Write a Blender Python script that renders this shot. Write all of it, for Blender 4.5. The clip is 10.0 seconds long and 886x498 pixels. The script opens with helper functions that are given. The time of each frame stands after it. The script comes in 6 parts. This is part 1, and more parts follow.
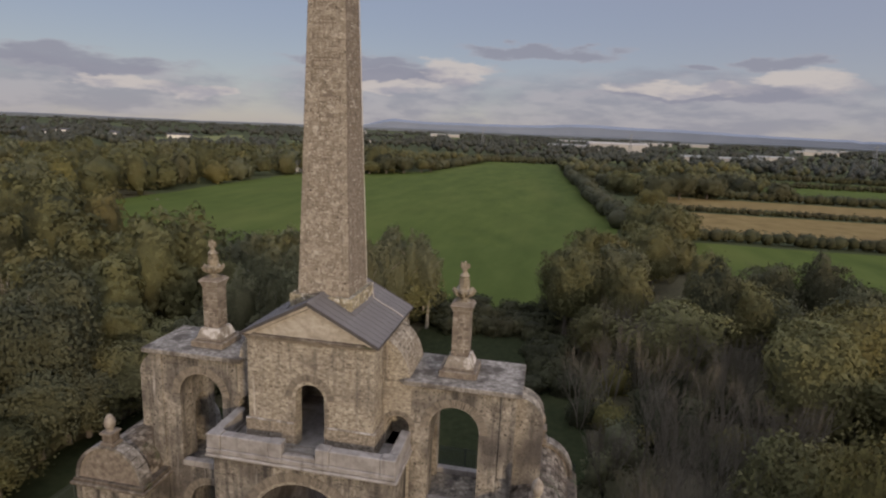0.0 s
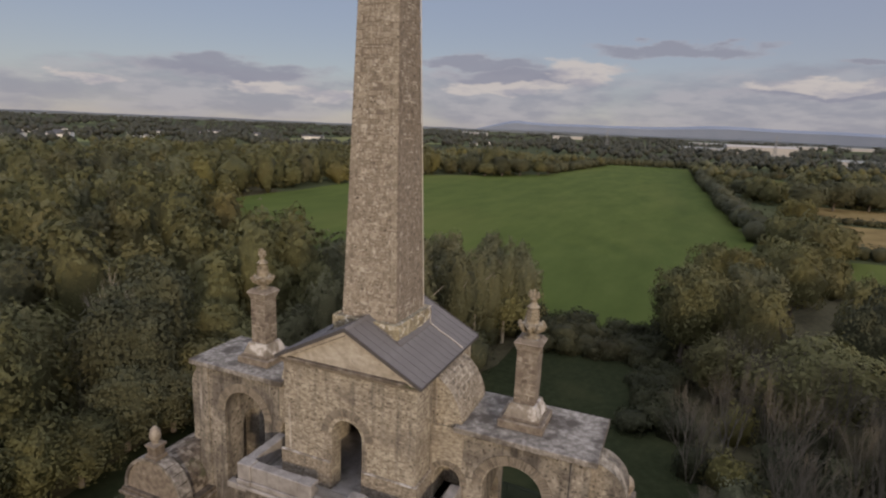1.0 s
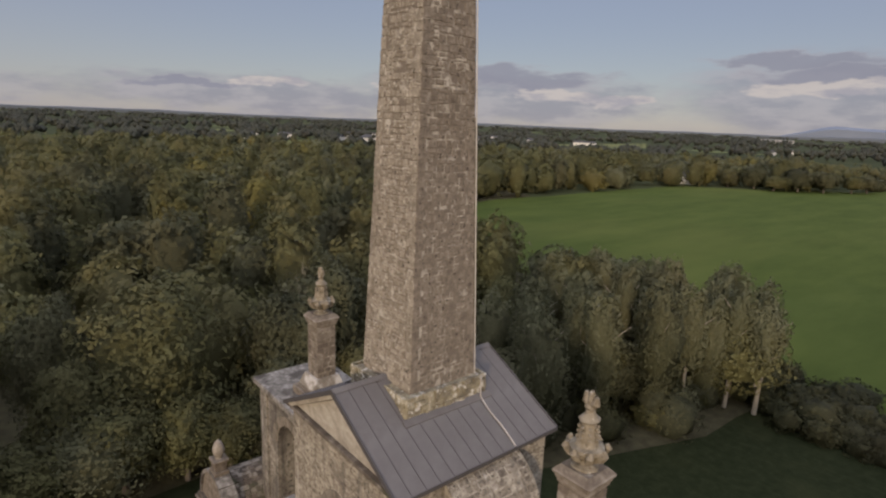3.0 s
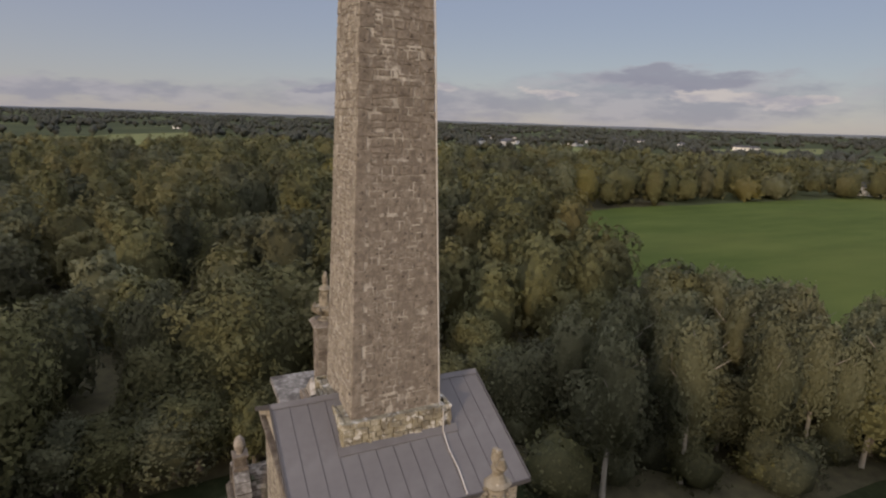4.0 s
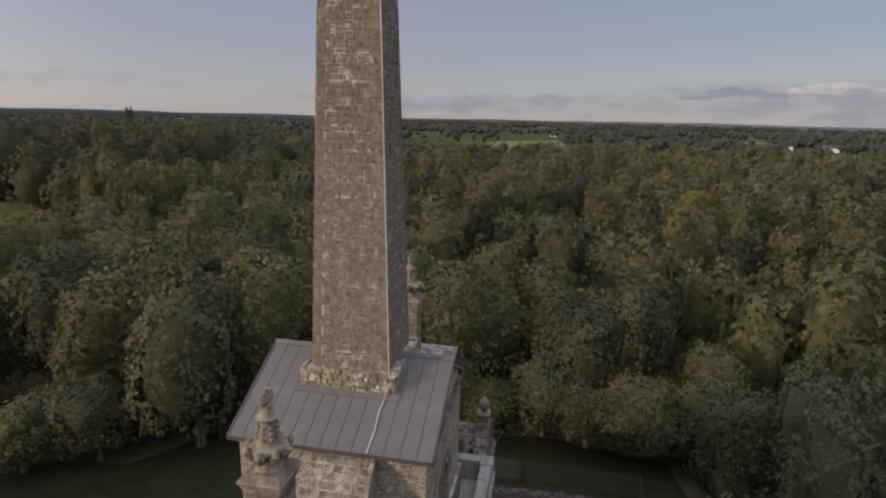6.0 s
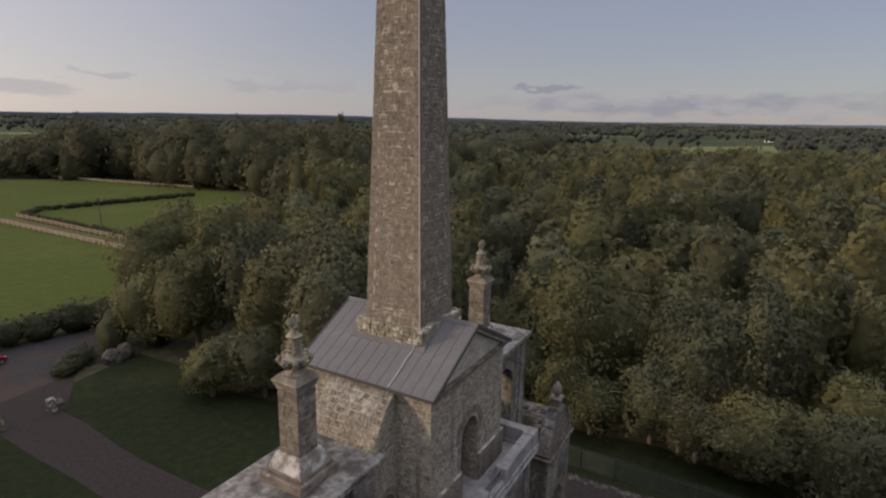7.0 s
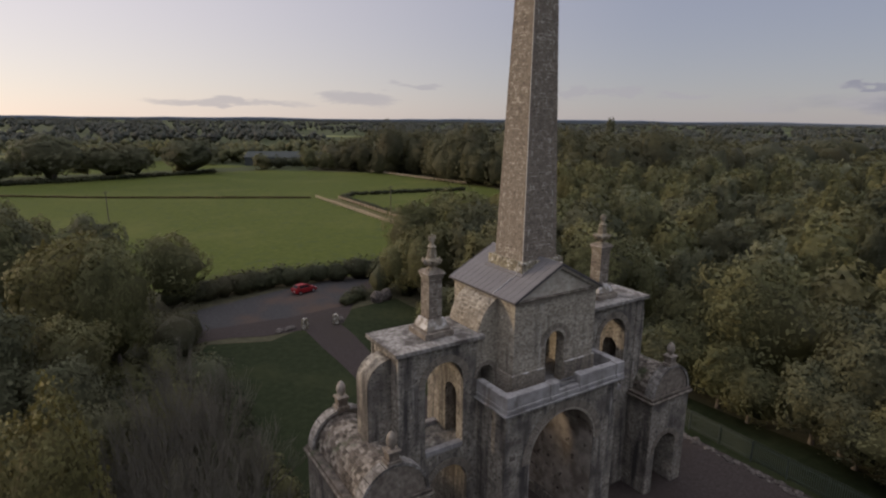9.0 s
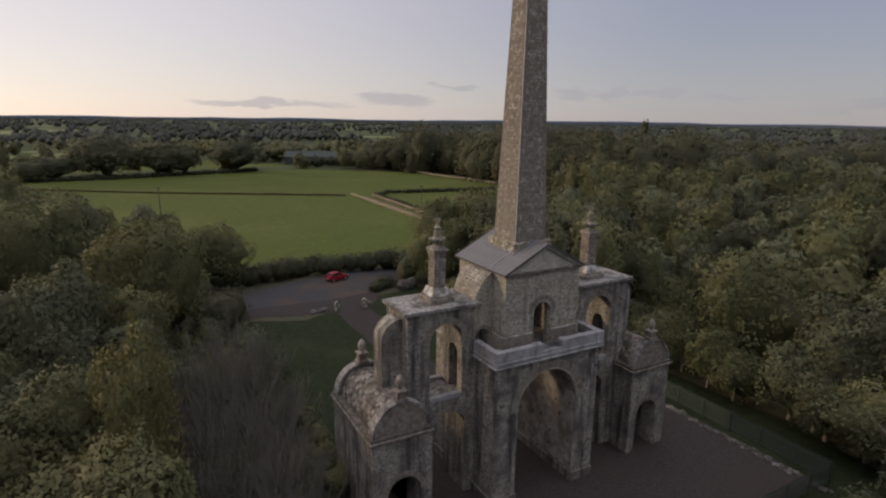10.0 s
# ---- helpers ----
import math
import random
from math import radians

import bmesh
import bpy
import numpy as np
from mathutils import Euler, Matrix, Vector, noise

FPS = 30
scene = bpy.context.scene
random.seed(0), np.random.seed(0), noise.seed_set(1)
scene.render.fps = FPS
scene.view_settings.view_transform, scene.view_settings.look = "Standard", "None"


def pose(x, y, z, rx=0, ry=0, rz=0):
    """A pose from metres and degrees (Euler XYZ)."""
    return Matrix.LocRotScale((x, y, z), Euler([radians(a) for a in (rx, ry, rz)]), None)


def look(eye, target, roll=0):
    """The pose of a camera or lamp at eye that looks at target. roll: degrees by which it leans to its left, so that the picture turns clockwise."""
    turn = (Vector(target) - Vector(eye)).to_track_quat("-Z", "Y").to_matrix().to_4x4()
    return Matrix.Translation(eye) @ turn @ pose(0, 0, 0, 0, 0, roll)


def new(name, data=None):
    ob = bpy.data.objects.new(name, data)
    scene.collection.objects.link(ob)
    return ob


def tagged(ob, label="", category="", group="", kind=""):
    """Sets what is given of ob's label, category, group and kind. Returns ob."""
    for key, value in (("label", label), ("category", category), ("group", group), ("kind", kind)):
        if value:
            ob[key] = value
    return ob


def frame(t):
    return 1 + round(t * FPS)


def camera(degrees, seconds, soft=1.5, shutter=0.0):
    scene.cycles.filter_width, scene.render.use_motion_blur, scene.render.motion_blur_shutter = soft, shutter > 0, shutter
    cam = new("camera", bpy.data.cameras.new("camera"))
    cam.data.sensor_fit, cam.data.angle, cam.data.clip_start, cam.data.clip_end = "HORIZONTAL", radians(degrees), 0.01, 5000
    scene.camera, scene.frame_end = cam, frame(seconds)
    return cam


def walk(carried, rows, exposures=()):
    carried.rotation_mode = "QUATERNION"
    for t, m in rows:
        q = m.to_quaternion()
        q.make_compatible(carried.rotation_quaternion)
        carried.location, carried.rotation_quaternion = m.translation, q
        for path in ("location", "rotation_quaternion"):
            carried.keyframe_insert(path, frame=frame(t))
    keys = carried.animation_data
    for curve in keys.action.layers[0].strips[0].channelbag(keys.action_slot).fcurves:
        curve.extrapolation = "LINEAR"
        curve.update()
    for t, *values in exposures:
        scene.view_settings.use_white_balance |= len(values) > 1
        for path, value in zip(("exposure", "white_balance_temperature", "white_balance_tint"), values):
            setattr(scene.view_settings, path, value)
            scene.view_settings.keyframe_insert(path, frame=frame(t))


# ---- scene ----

cam = camera(76.32, 10.0, soft=2.2)
ROWS = [    # seconds, x, y, z, yaw, pitch, roll
    (0, 10.859, -27.298, 27.252, 10.967, -11.960, -2.387),
    (0.5, 11.431, -24.673, 27.224, 17.171, -12.118, -2.346),
    (1, 11.997, -22.031, 27.216, 23.063, -12.272, -2.344),
    (1.5, 12.611, -19.385, 27.191, 29.151, -12.426, -2.333),
    (2, 13.193, -16.682, 27.189, 35.318, -12.545, -2.335),
    (2.5, 13.753, -13.960, 27.184, 42.646, -12.664, -2.323),
    (4, 15.438, -5.484, 27.163, 64.560, -12.912, -1.943),
    (4.5, 16.085, -2.575, 27.114, 71.409, -12.984, -1.786),
    (5, 16.775, 0.334, 27.088, 80.199, -13.053, -1.609),
    (5.5, 17.460, 3.269, 27.087, 90.193, -13.098, -1.414),
    (6, 18.194, 6.285, 27.133, 100.947, -13.118, -1.222),
    (7.5, 20.579, 16.312, 27.205, 127.552, -13.074, -0.856),
    (8, 21.462, 19.687, 27.173, 133.876, -13.046, -0.737),
    (8.5, 22.400, 23.107, 27.152, 140.510, -13.019, -0.621),
    (9, 23.311, 26.565, 27.156, 147.410, -12.968, -0.582),
    (9.5, 24.200, 30.040, 27.147, 150.016, -12.963, -0.651),
    (10, 25.089, 33.350, 27.295, 151.089, -12.900, -0.758),
]
EXPOSURES = [(0.0, 0.0), (10.0, 0.0)]
walk(cam, [(t, pose(x, y, z, 90 + pitch, roll, yaw)) for t, x, y, z, yaw, pitch, roll in ROWS], EXPOSURES)

# ---- light: a low evening sun behind thin cloud, south with a little east in it ----
SUN_TURN, SUN_HEIGHT = 38.0, 10.5
sun_way = Vector((math.sin(radians(SUN_TURN)) * math.cos(radians(SUN_HEIGHT)), -math.cos(radians(SUN_TURN)) * math.cos(radians(SUN_HEIGHT)), math.sin(radians(SUN_HEIGHT))))
sun = new("sun", bpy.data.lights.new("sun", "SUN"))
sun.data.energy, sun.data.angle, sun.data.color = 2.4, radians(4.0), (1.0, 0.78, 0.56)
sun.matrix_world = look(sun_way * 100, (0, 0, 0))


def sky():
    """An evening sky under a thin veil: the clear-sky model, a pale veil that is brightest overhead, a warm glow about the sun, and low cloud banks."""
    world = bpy.data.worlds.new("evening_sky")
    scene.world = world
    world.use_nodes = True
    nt = world.node_tree
    n, l = nt.nodes, nt.links
    n.clear()
    out, bg = n.new("ShaderNodeOutputWorld"), n.new("ShaderNodeBackground")
    tex = n.new("ShaderNodeTexSky")
    tex.sky_type, tex.sun_disc = "NISHITA", False
    tex.sun_elevation, tex.sun_rotation = radians(SUN_HEIGHT), math.atan2(sun_way.x, sun_way.y)
    tex.air_density, tex.dust_density, tex.ozone_density = 1.0, 0.25, 2.0
    way = n.new("ShaderNodeTexCoord").outputs["Generated"]
    sep = n.new("ShaderNodeSeparateXYZ")
    l.new(way, sep.inputs[0])

    def math_node(op, a, b=None, c=None):
        m = n.new("ShaderNodeMath")
        m.operation = op
        for k, v in enumerate((a, b, c)):
            if v is None:
                continue
            if isinstance(v, (int, float)):
                m.inputs[k].default_value = v
            else:
                l.new(v, m.inputs[k])
        return m.outputs[0]

    def mixed(fac, a, b, blend="MIX"):
        m = n.new("ShaderNodeMix")
        m.data_type, m.blend_type = "RGBA", blend
        if isinstance(fac, (int, float)):
            m.inputs["Factor"].default_value = fac
        else:
            l.new(fac, m.inputs["Factor"])
        for k, v in (("A", a), ("B", b)):
            if isinstance(v, tuple):
                m.inputs[k].default_value = (*v, 1)
            else:
                l.new(v, m.inputs[k])
        return m.outputs["Result"]

    def ranged(v, a, b, smooth=True):
        m = n.new("ShaderNodeMapRange")
        if smooth:
            m.interpolation_type = "SMOOTHSTEP"
        m.inputs["From Min"].default_value, m.inputs["From Max"].default_value = a, b
        l.new(v, m.inputs["Value"])
        return m.outputs[0]

    up = sep.outputs["Z"]
    veil = mixed(ranged(up, 0.0, 0.2), VEIL_LOW, VEIL_MID)
    veil = mixed(ranged(up, 0.25, 0.9), veil, VEIL_TOP)
    clear = mixed(1.0, tex.outputs[0], (CLEAR, CLEAR, CLEAR), "MULTIPLY")
    base = mixed(1.0, clear, veil, "ADD")
    dot = n.new("ShaderNodeVectorMath")
    dot.operation = "DOT_PRODUCT"
    l.new(way, dot.inputs[0])
    dot.inputs[1].default_value = sun_way
    toward = math_node("POWER", math_node("MAXIMUM", dot.outputs["Value"], 0.0), 1.4)
    base = mixed(toward, base, mixed(1.0, base, GLOW, "ADD"))
    around = math_node("POWER", math_node("MULTIPLY_ADD", dot.outputs["Value"], 0.5, 0.5), 1.6)
    base = mixed(around, base, mixed(1.0, base, WIDE_GLOW, "ADD"))
    # clouds by bearing from north (degrees) and height above the horizon; their edges fray with noise
    ripple = n.new("ShaderNodeMapping")
    ripple.inputs["Scale"].default_value = (7.0, 7.0, 26.0)
    l.new(way, ripple.inputs["Vector"])
    fray = n.new("ShaderNodeTexNoise")
    fray.inputs["Scale"].default_value, fray.inputs["Detail"].default_value, fray.inputs["Roughness"].default_value = 1.6, 9, 0.58
    l.new(ripple.outputs[0], fray.inputs["Vector"])
    warp = n.new("ShaderNodeSeparateColor")
    l.new(fray.outputs["Color"], warp.inputs[0])
    bearing = math_node("MULTIPLY", math_node("ARCTAN2", sep.outputs["X"], sep.outputs["Y"]), 180 / math.pi)
    bearing = math_node("ADD", bearing, math_node("MULTIPLY_ADD", warp.outputs[0], 11.0, -5.5))
    height = math_node("ADD", up, math_node("MULTIPLY_ADD", warp.outputs[1], 0.05, -0.025))

    def bank(clouds):
        most = None
        for at, high, wide, tall in clouds:
            dx = math_node("MULTIPLY_ADD", bearing, 1 / wide, -at / wide)
            dz = math_node("MULTIPLY_ADD", height, 1 / tall, -high / tall)
            d = math_node("MULTIPLY_ADD", dx, dx, math_node("MULTIPLY", dz, dz))
            m = math_node("SUBTRACT", 1.0, d)
            most = m if most is None else math_node("MAXIMUM", most, m)
        return math_node("ADD", most, math_node("MULTIPLY_ADD", warp.outputs[2], 1.1, -0.55))

    haze = bank(HAZE_BANKS)
    base = mixed(math_node("MULTIPLY", ranged(haze, -0.15, 0.9), 0.75), base, mixed(ranged(fray.outputs["Fac"], 0.4, 0.62), CLOUD_DARK, CLOUD_LIGHT))
    grey = bank(GREY_CLOUDS)
    base = mixed(math_node("MULTIPLY", ranged(grey, 0.0, 0.75), 0.8), base, mixed(ranged(grey, 0.75, 0.15), CLOUD_DARK, CLOUD_LIGHT))
    base = mixed(math_node("MULTIPLY", ranged(bank(SUNWARD_CLOUDS), -0.1, 0.9), 0.55), base, CLOUD_LIGHT)
    pale = bank(PALE_CLOUDS)
    base = mixed(math_node("MULTIPLY", ranged(pale, 0.0, 0.6), 0.85), base, mixed(ranged(fray.outputs["Fac"], 0.38, 0.56), CLOUD_LIGHT, CLOUD_HEAD))
    l.new(base, bg.inputs["Color"])
    bg.inputs["Strength"].default_value = 0.1
    l.new(bg.outputs[0], out.inputs[0])


CLEAR = 0.30
VEIL_LOW, VEIL_MID, VEIL_TOP = (2.6, 2.5, 2.95), (2.15, 2.2, 2.95), (11.0, 11.2, 13.2)
GLOW, WIDE_GLOW = (3.9, 2.9, 2.2), (1.5, 1.3, 1.2)
CLOUD_DARK, CLOUD_LIGHT, CLOUD_HEAD = (2.7, 2.7, 3.3), (3.9, 3.7, 4.1), (5.7, 5.15, 4.9)
HAZE_BANKS = [(-44, 0.040, 18, 0.05), (-17, 0.05, 13, 0.075), (10, 0.05, 24, 0.065), (-68, 0.030, 20, 0.035), (-100, 0.026, 20, 0.02)]
GREY_CLOUDS = [(-43, 0.074, 10, 0.022), (-1, 0.130, 9, 0.013), (-20, 0.106, 8, 0.012), (-16, 0.085, 7, 0.022), (13, 0.111, 3, 0.006), (19.5, 0.115, 4, 0.010), (13, 0.070, 12, 0.014), (-74, 0.045, 6, 0.009), (-110, 0.048, 3, 0.006)]
SUNWARD_CLOUDS = [(-138.5, 0.046, 2.6, 0.007), (-134.5, 0.050, 2.4, 0.009), (-130.8, 0.050, 2.0, 0.007), (-125, 0.044, 3, 0.006), (-150, 0.053, 2.4, 0.006), (-156, 0.031, 4, 0.012), (-168, 0.025, 8, 0.008)]
PALE_CLOUDS = [(-10, 0.098, 4.5, 0.026), (21, 0.088, 4, 0.023), (-40, 0.052, 4.5, 0.012), (-34, 0.042, 5, 0.010), (-54, 0.048, 3.2, 0.011), (-66.8, 0.050, 4, 0.010), (10, 0.079, 7, 0.014), (-17, 0.066, 7, 0.014)]
sky()

# ---- materials ----
def material(name, stops, scale=3.0, detail=6.0, rough=0.85, bump=0.3, bump_scale=None, island=0.0, per_object=0.0, stain=None, stain_scale=0.4, stain_at=(0.5, 0.65), metal=0.0, stretch=(1, 1, 1), translucent=0.0, bump_reach=0.05, position=False, large=None, large_scale=0.06, large_at=(0.4, 0.6), pits=None, streak=None, run=None, spec=0.12):
    """A surface: noise through colour stops (grain), a second tint in patches (stain), and bump."""
    m = bpy.data.materials.new(name)
    m.use_nodes = True
    n, l = m.node_tree.nodes, m.node_tree.links
    bsdf = n["Principled BSDF"]
    bsdf.inputs["Roughness"].default_value, bsdf.inputs["Metallic"].default_value = rough, metal
    bsdf.inputs["Specular IOR Level"].default_value = spec
    if position:
        where = n.new("ShaderNodeNewGeometry").outputs["Position"]
    else:
        where = n.new("ShaderNodeTexCoord").outputs["Object"]
    mp = n.new("ShaderNodeMapping")
    mp.inputs["Scale"].default_value = stretch
    l.new(where, mp.inputs["Vector"])
    grain = n.new("ShaderNodeTexNoise")
    grain.inputs["Scale"].default_value, grain.inputs["Detail"].default_value, grain.inputs["Roughness"].default_value = scale, detail, 0.62
    l.new(mp.outputs[0], grain.inputs["Vector"])
    value = grain.outputs["Fac"]

    def added(value, source, amount):
        off = n.new("ShaderNodeMath"); off.operation = "MULTIPLY_ADD"
        off.inputs[1].default_value, off.inputs[2].default_value = amount, -amount / 2
        l.new(source, off.inputs[0])
        add = n.new("ShaderNodeMath"); add.operation = "ADD"
        l.new(value, add.inputs[0]); l.new(off.outputs[0], add.inputs[1])
        return add.outputs[0]

    if island:
        value = added(value, n.new("ShaderNodeNewGeometry").outputs["Random Per Island"], island)
    if per_object:
        value = added(value, n.new("ShaderNodeObjectInfo").outputs["Random"], per_object)
    ramp = n.new("ShaderNodeValToRGB")
    el = ramp.color_ramp.elements
    while len(el) < len(stops):
        el.new(0.5)
    for e, (p, c) in zip(el, stops):
        e.position, e.color = p, (*c, 1)
    l.new(value, ramp.inputs["Fac"])
    colour = ramp.outputs["Color"]

    def patched(colour, tint, sc, at, squash=None):
        big = n.new("ShaderNodeTexNoise")
        big.inputs["Scale"].default_value, big.inputs["Detail"].default_value, big.inputs["Roughness"].default_value = sc, 7, 0.6
        if squash:
            flat = n.new("ShaderNodeMapping")
            flat.inputs["Scale"].default_value = squash
            l.new(where, flat.inputs["Vector"])
            l.new(flat.outputs[0], big.inputs["Vector"])
        else:
            l.new(mp.outputs[0], big.inputs["Vector"])
        mr = n.new("ShaderNodeMapRange")
        mr.inputs["From Min"].default_value, mr.inputs["From Max"].default_value = at
        l.new(big.outputs["Fac"], mr.inputs["Value"])
        mix = n.new("ShaderNodeMix"); mix.data_type = "RGBA"
        l.new(mr.outputs[0], mix.inputs["Factor"])
        l.new(colour, mix.inputs["A"])
        mix.inputs["B"].default_value = (*tint, 1)
        return mix.outputs["Result"]

    if large:
        colour = patched(colour, large, large_scale, large_at)
    if stain:
        colour = patched(colour, stain, stain_scale, stain_at)
    if streak:
        colour = patched(colour, *streak, squash=(1, 1, 0.09))
    if run:
        colour = patched(colour, *run, squash=(1.3, 1.3, 0.07))
    if pits:
        colour = patched(colour, *pits)
    l.new(colour, bsdf.inputs["Base Color"])
    if bump:
        rough_noise = n.new("ShaderNodeTexNoise")
        rough_noise.inputs["Scale"].default_value, rough_noise.inputs["Detail"].default_value = bump_scale or scale * 4, 5
        l.new(mp.outputs[0], rough_noise.inputs["Vector"])
        bn = n.new("ShaderNodeBump")
        bn.inputs["Strength"].default_value, bn.inputs["Distance"].default_value = bump, bump_reach
        l.new(rough_noise.outputs["Fac"], bn.inputs["Height"])
        l.new(bn.outputs[0], bsdf.inputs["Normal"])
    if translucent:
        tr = n.new("ShaderNodeBsdfTranslucent")
        l.new(colour, tr.inputs["Color"])
        ms = n.new("ShaderNodeMixShader")
        ms.inputs[0].default_value = translucent
        l.new(bsdf.outputs[0], ms.inputs[1]); l.new(tr.outputs[0], ms.inputs[2])
        l.new(ms.outputs[0], n["Material Output"].inputs["Surface"])
    return m


# stone
MORTAR = material("weathered_lime_render", [(0.30, (0.150, 0.128, 0.098)), (0.5, (0.285, 0.252, 0.196)), (0.70, (0.45, 0.412, 0.336))], 4.4, detail=10, bump=0.8, bump_scale=8, stain=(0.150, 0.128, 0.105), stain_scale=0.45, stain_at=(0.52, 0.75), pits=((0.06, 0.05, 0.04), 7.5, (0.59, 0.635)), streak=((0.10, 0.088, 0.077), 2.2, (0.54, 0.74)), run=((0.45, 0.42, 0.375), 2.8, (0.62, 0.74)), stretch=(1, 1, 1.8), position=True)
RUBBLE = material("rubble_limestone", [(0.28, (0.095, 0.08, 0.062)), (0.45, (0.19, 0.163, 0.127)), (0.58, (0.27, 0.236, 0.185)), (0.74, (0.42, 0.38, 0.315))], 5.5, detail=10, bump=0.7, bump_scale=11, island=0.2, stain=(0.13, 0.11, 0.09), stain_scale=0.45, stain_at=(0.54, 0.75), pits=((0.058, 0.048, 0.038), 8.0, (0.59, 0.64)), streak=((0.095, 0.083, 0.072), 2.2, (0.54, 0.74)), run=((0.43, 0.40, 0.355), 2.8, (0.63, 0.75)), stretch=(1, 1, 1.6), position=True)
BLACK_RENDER = material("blackened_lime_render", [(0.30, (0.118, 0.103, 0.084)), (0.5, (0.24, 0.214, 0.174)), (0.70, (0.40, 0.37, 0.31))], 4.0, detail=10, bump=0.8, bump_scale=8, stain=(0.085, 0.075, 0.066), stain_scale=0.5, stain_at=(0.47, 0.66), pits=((0.05, 0.043, 0.036), 7.0, (0.58, 0.63)), streak=((0.052, 0.047, 0.043), 1.7, (0.46, 0.68)), run=((0.38, 0.355, 0.32), 2.6, (0.63, 0.76)), position=True)
BLACK_RUBBLE = material("blackened_rubble", [(0.28, (0.075, 0.065, 0.053)), (0.45, (0.145, 0.127, 0.104)), (0.6, (0.21, 0.188, 0.155)), (0.74, (0.33, 0.305, 0.26))], 5.5, detail=10, bump=0.7, bump_scale=11, island=0.18, stain=(0.08, 0.07, 0.06), stain_scale=0.5, stain_at=(0.48, 0.68), streak=((0.052, 0.047, 0.043), 1.7, (0.47, 0.62)), run=((0.38, 0.355, 0.32), 2.6, (0.63, 0.73)), position=True)
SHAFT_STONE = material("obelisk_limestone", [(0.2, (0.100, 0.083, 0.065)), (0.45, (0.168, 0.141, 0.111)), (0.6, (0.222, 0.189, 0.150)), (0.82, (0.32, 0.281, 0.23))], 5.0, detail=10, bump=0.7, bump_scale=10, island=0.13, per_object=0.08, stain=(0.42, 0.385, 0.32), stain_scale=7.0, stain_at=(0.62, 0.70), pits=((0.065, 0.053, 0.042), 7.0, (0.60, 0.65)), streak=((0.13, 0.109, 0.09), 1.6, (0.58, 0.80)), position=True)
# lighter copy of SHAFT_STONE: sunlit brightness painted in, plus more lichen spots
SHAFT_SUNLIT = material("sunlit_lichened_limestone", [(0.2, (0.135, 0.116, 0.090)), (0.45, (0.225, 0.195, 0.152)), (0.6, (0.29, 0.254, 0.202)), (0.82, (0.40, 0.357, 0.295))], 5.0, detail=10, bump=0.7, bump_scale=10, island=0.13, stain=(0.46, 0.425, 0.36), stain_scale=6.0, stain_at=(0.58, 0.67), pits=((0.075, 0.062, 0.048), 7.0, (0.60, 0.65)), streak=((0.16, 0.136, 0.108), 1.6, (0.58, 0.80)), position=True)
SHAFT_JOINT = material("pale_pointing", [(0.25, (0.21, 0.183, 0.145)), (0.5, (0.35, 0.318, 0.262)), (0.75, (0.50, 0.465, 0.40))], 3.4, detail=9, bump=0.6, bump_scale=8, stain=(0.165, 0.138, 0.110), stain_scale=2.6, stain_at=(0.41, 0.53), pits=((0.075, 0.06, 0.045), 5.0, (0.61, 0.70)), position=True)
PALE_RENDER = material("pale_lime_render", [(0.25, (0.24, 0.212, 0.168)), (0.5, (0.36, 0.325, 0.265)), (0.75, (0.46, 0.425, 0.36))], 3.0, detail=9, bump=0.5, bump_scale=8, stain=(0.22, 0.192, 0.155), stain_scale=0.9, stain_at=(0.5, 0.72), pits=((0.13, 0.11, 0.088), 5.0, (0.63, 0.70)), stretch=(1, 1, 1.5), position=True)
LICHEN_STONE = material("lichen_stone", [(0.25, (0.080, 0.068, 0.048)), (0.45, (0.200, 0.176, 0.128)), (0.58, (0.272, 0.240, 0.160)), (0.75, (0.496, 0.464, 0.384))], 2.8, bump=0.6, bump_scale=8, island=0.25, stain=(0.52, 0.495, 0.43), stain_scale=4.5, stain_at=(0.56, 0.62), position=True)
ASHLAR = material("grey_limestone_ashlar", [(0.25, (0.165, 0.15, 0.138)), (0.5, (0.255, 0.24, 0.225)), (0.75, (0.335, 0.318, 0.30))], 1.6, bump=0.25, bump_scale=14, island=0.12, stain=(0.12, 0.103, 0.09), stain_scale=0.9, stain_at=(0.55, 0.75), streak=((0.11, 0.098, 0.088), 2.0, (0.55, 0.75)), position=True)
SLAB_STONE = material("weathered_slab_stone", [(0.3, (0.105, 0.094, 0.082)), (0.5, (0.20, 0.183, 0.16)), (0.7, (0.35, 0.328, 0.295))], 4.2, detail=10, bump=0.4, stain=(0.080, 0.070, 0.060), stain_scale=0.8, stain_at=(0.46, 0.60), position=True)
VOUSSOIR = material("voussoir_limestone", [(0.2, (0.11, 0.095, 0.076)), (0.5, (0.185, 0.16, 0.128)), (0.8, (0.255, 0.225, 0.18))], 3, bump=0.5, island=0.2, per_object=0.3, position=True)
PINNACLE = material("pinnacle_limestone", [(0.2, (0.075, 0.062, 0.05)), (0.45, (0.145, 0.12, 0.095)), (0.6, (0.20, 0.172, 0.138)), (0.8, (0.30, 0.27, 0.225))], 3, bump=0.6, island=0.25, per_object=0.2, stain=(0.40, 0.37, 0.32), stain_scale=1.6, stain_at=(0.64, 0.76), position=True)
URN_STONE = material("ochre_carved_stone", [(0.25, (0.12, 0.10, 0.07)), (0.5, (0.215, 0.185, 0.135)), (0.75, (0.31, 0.275, 0.21))], 4, bump=0.6, bump_scale=9, stain=(0.50, 0.475, 0.42), stain_scale=7.0, stain_at=(0.64, 0.69), pits=((0.07, 0.058, 0.042), 6.0, (0.60, 0.67)), position=True)
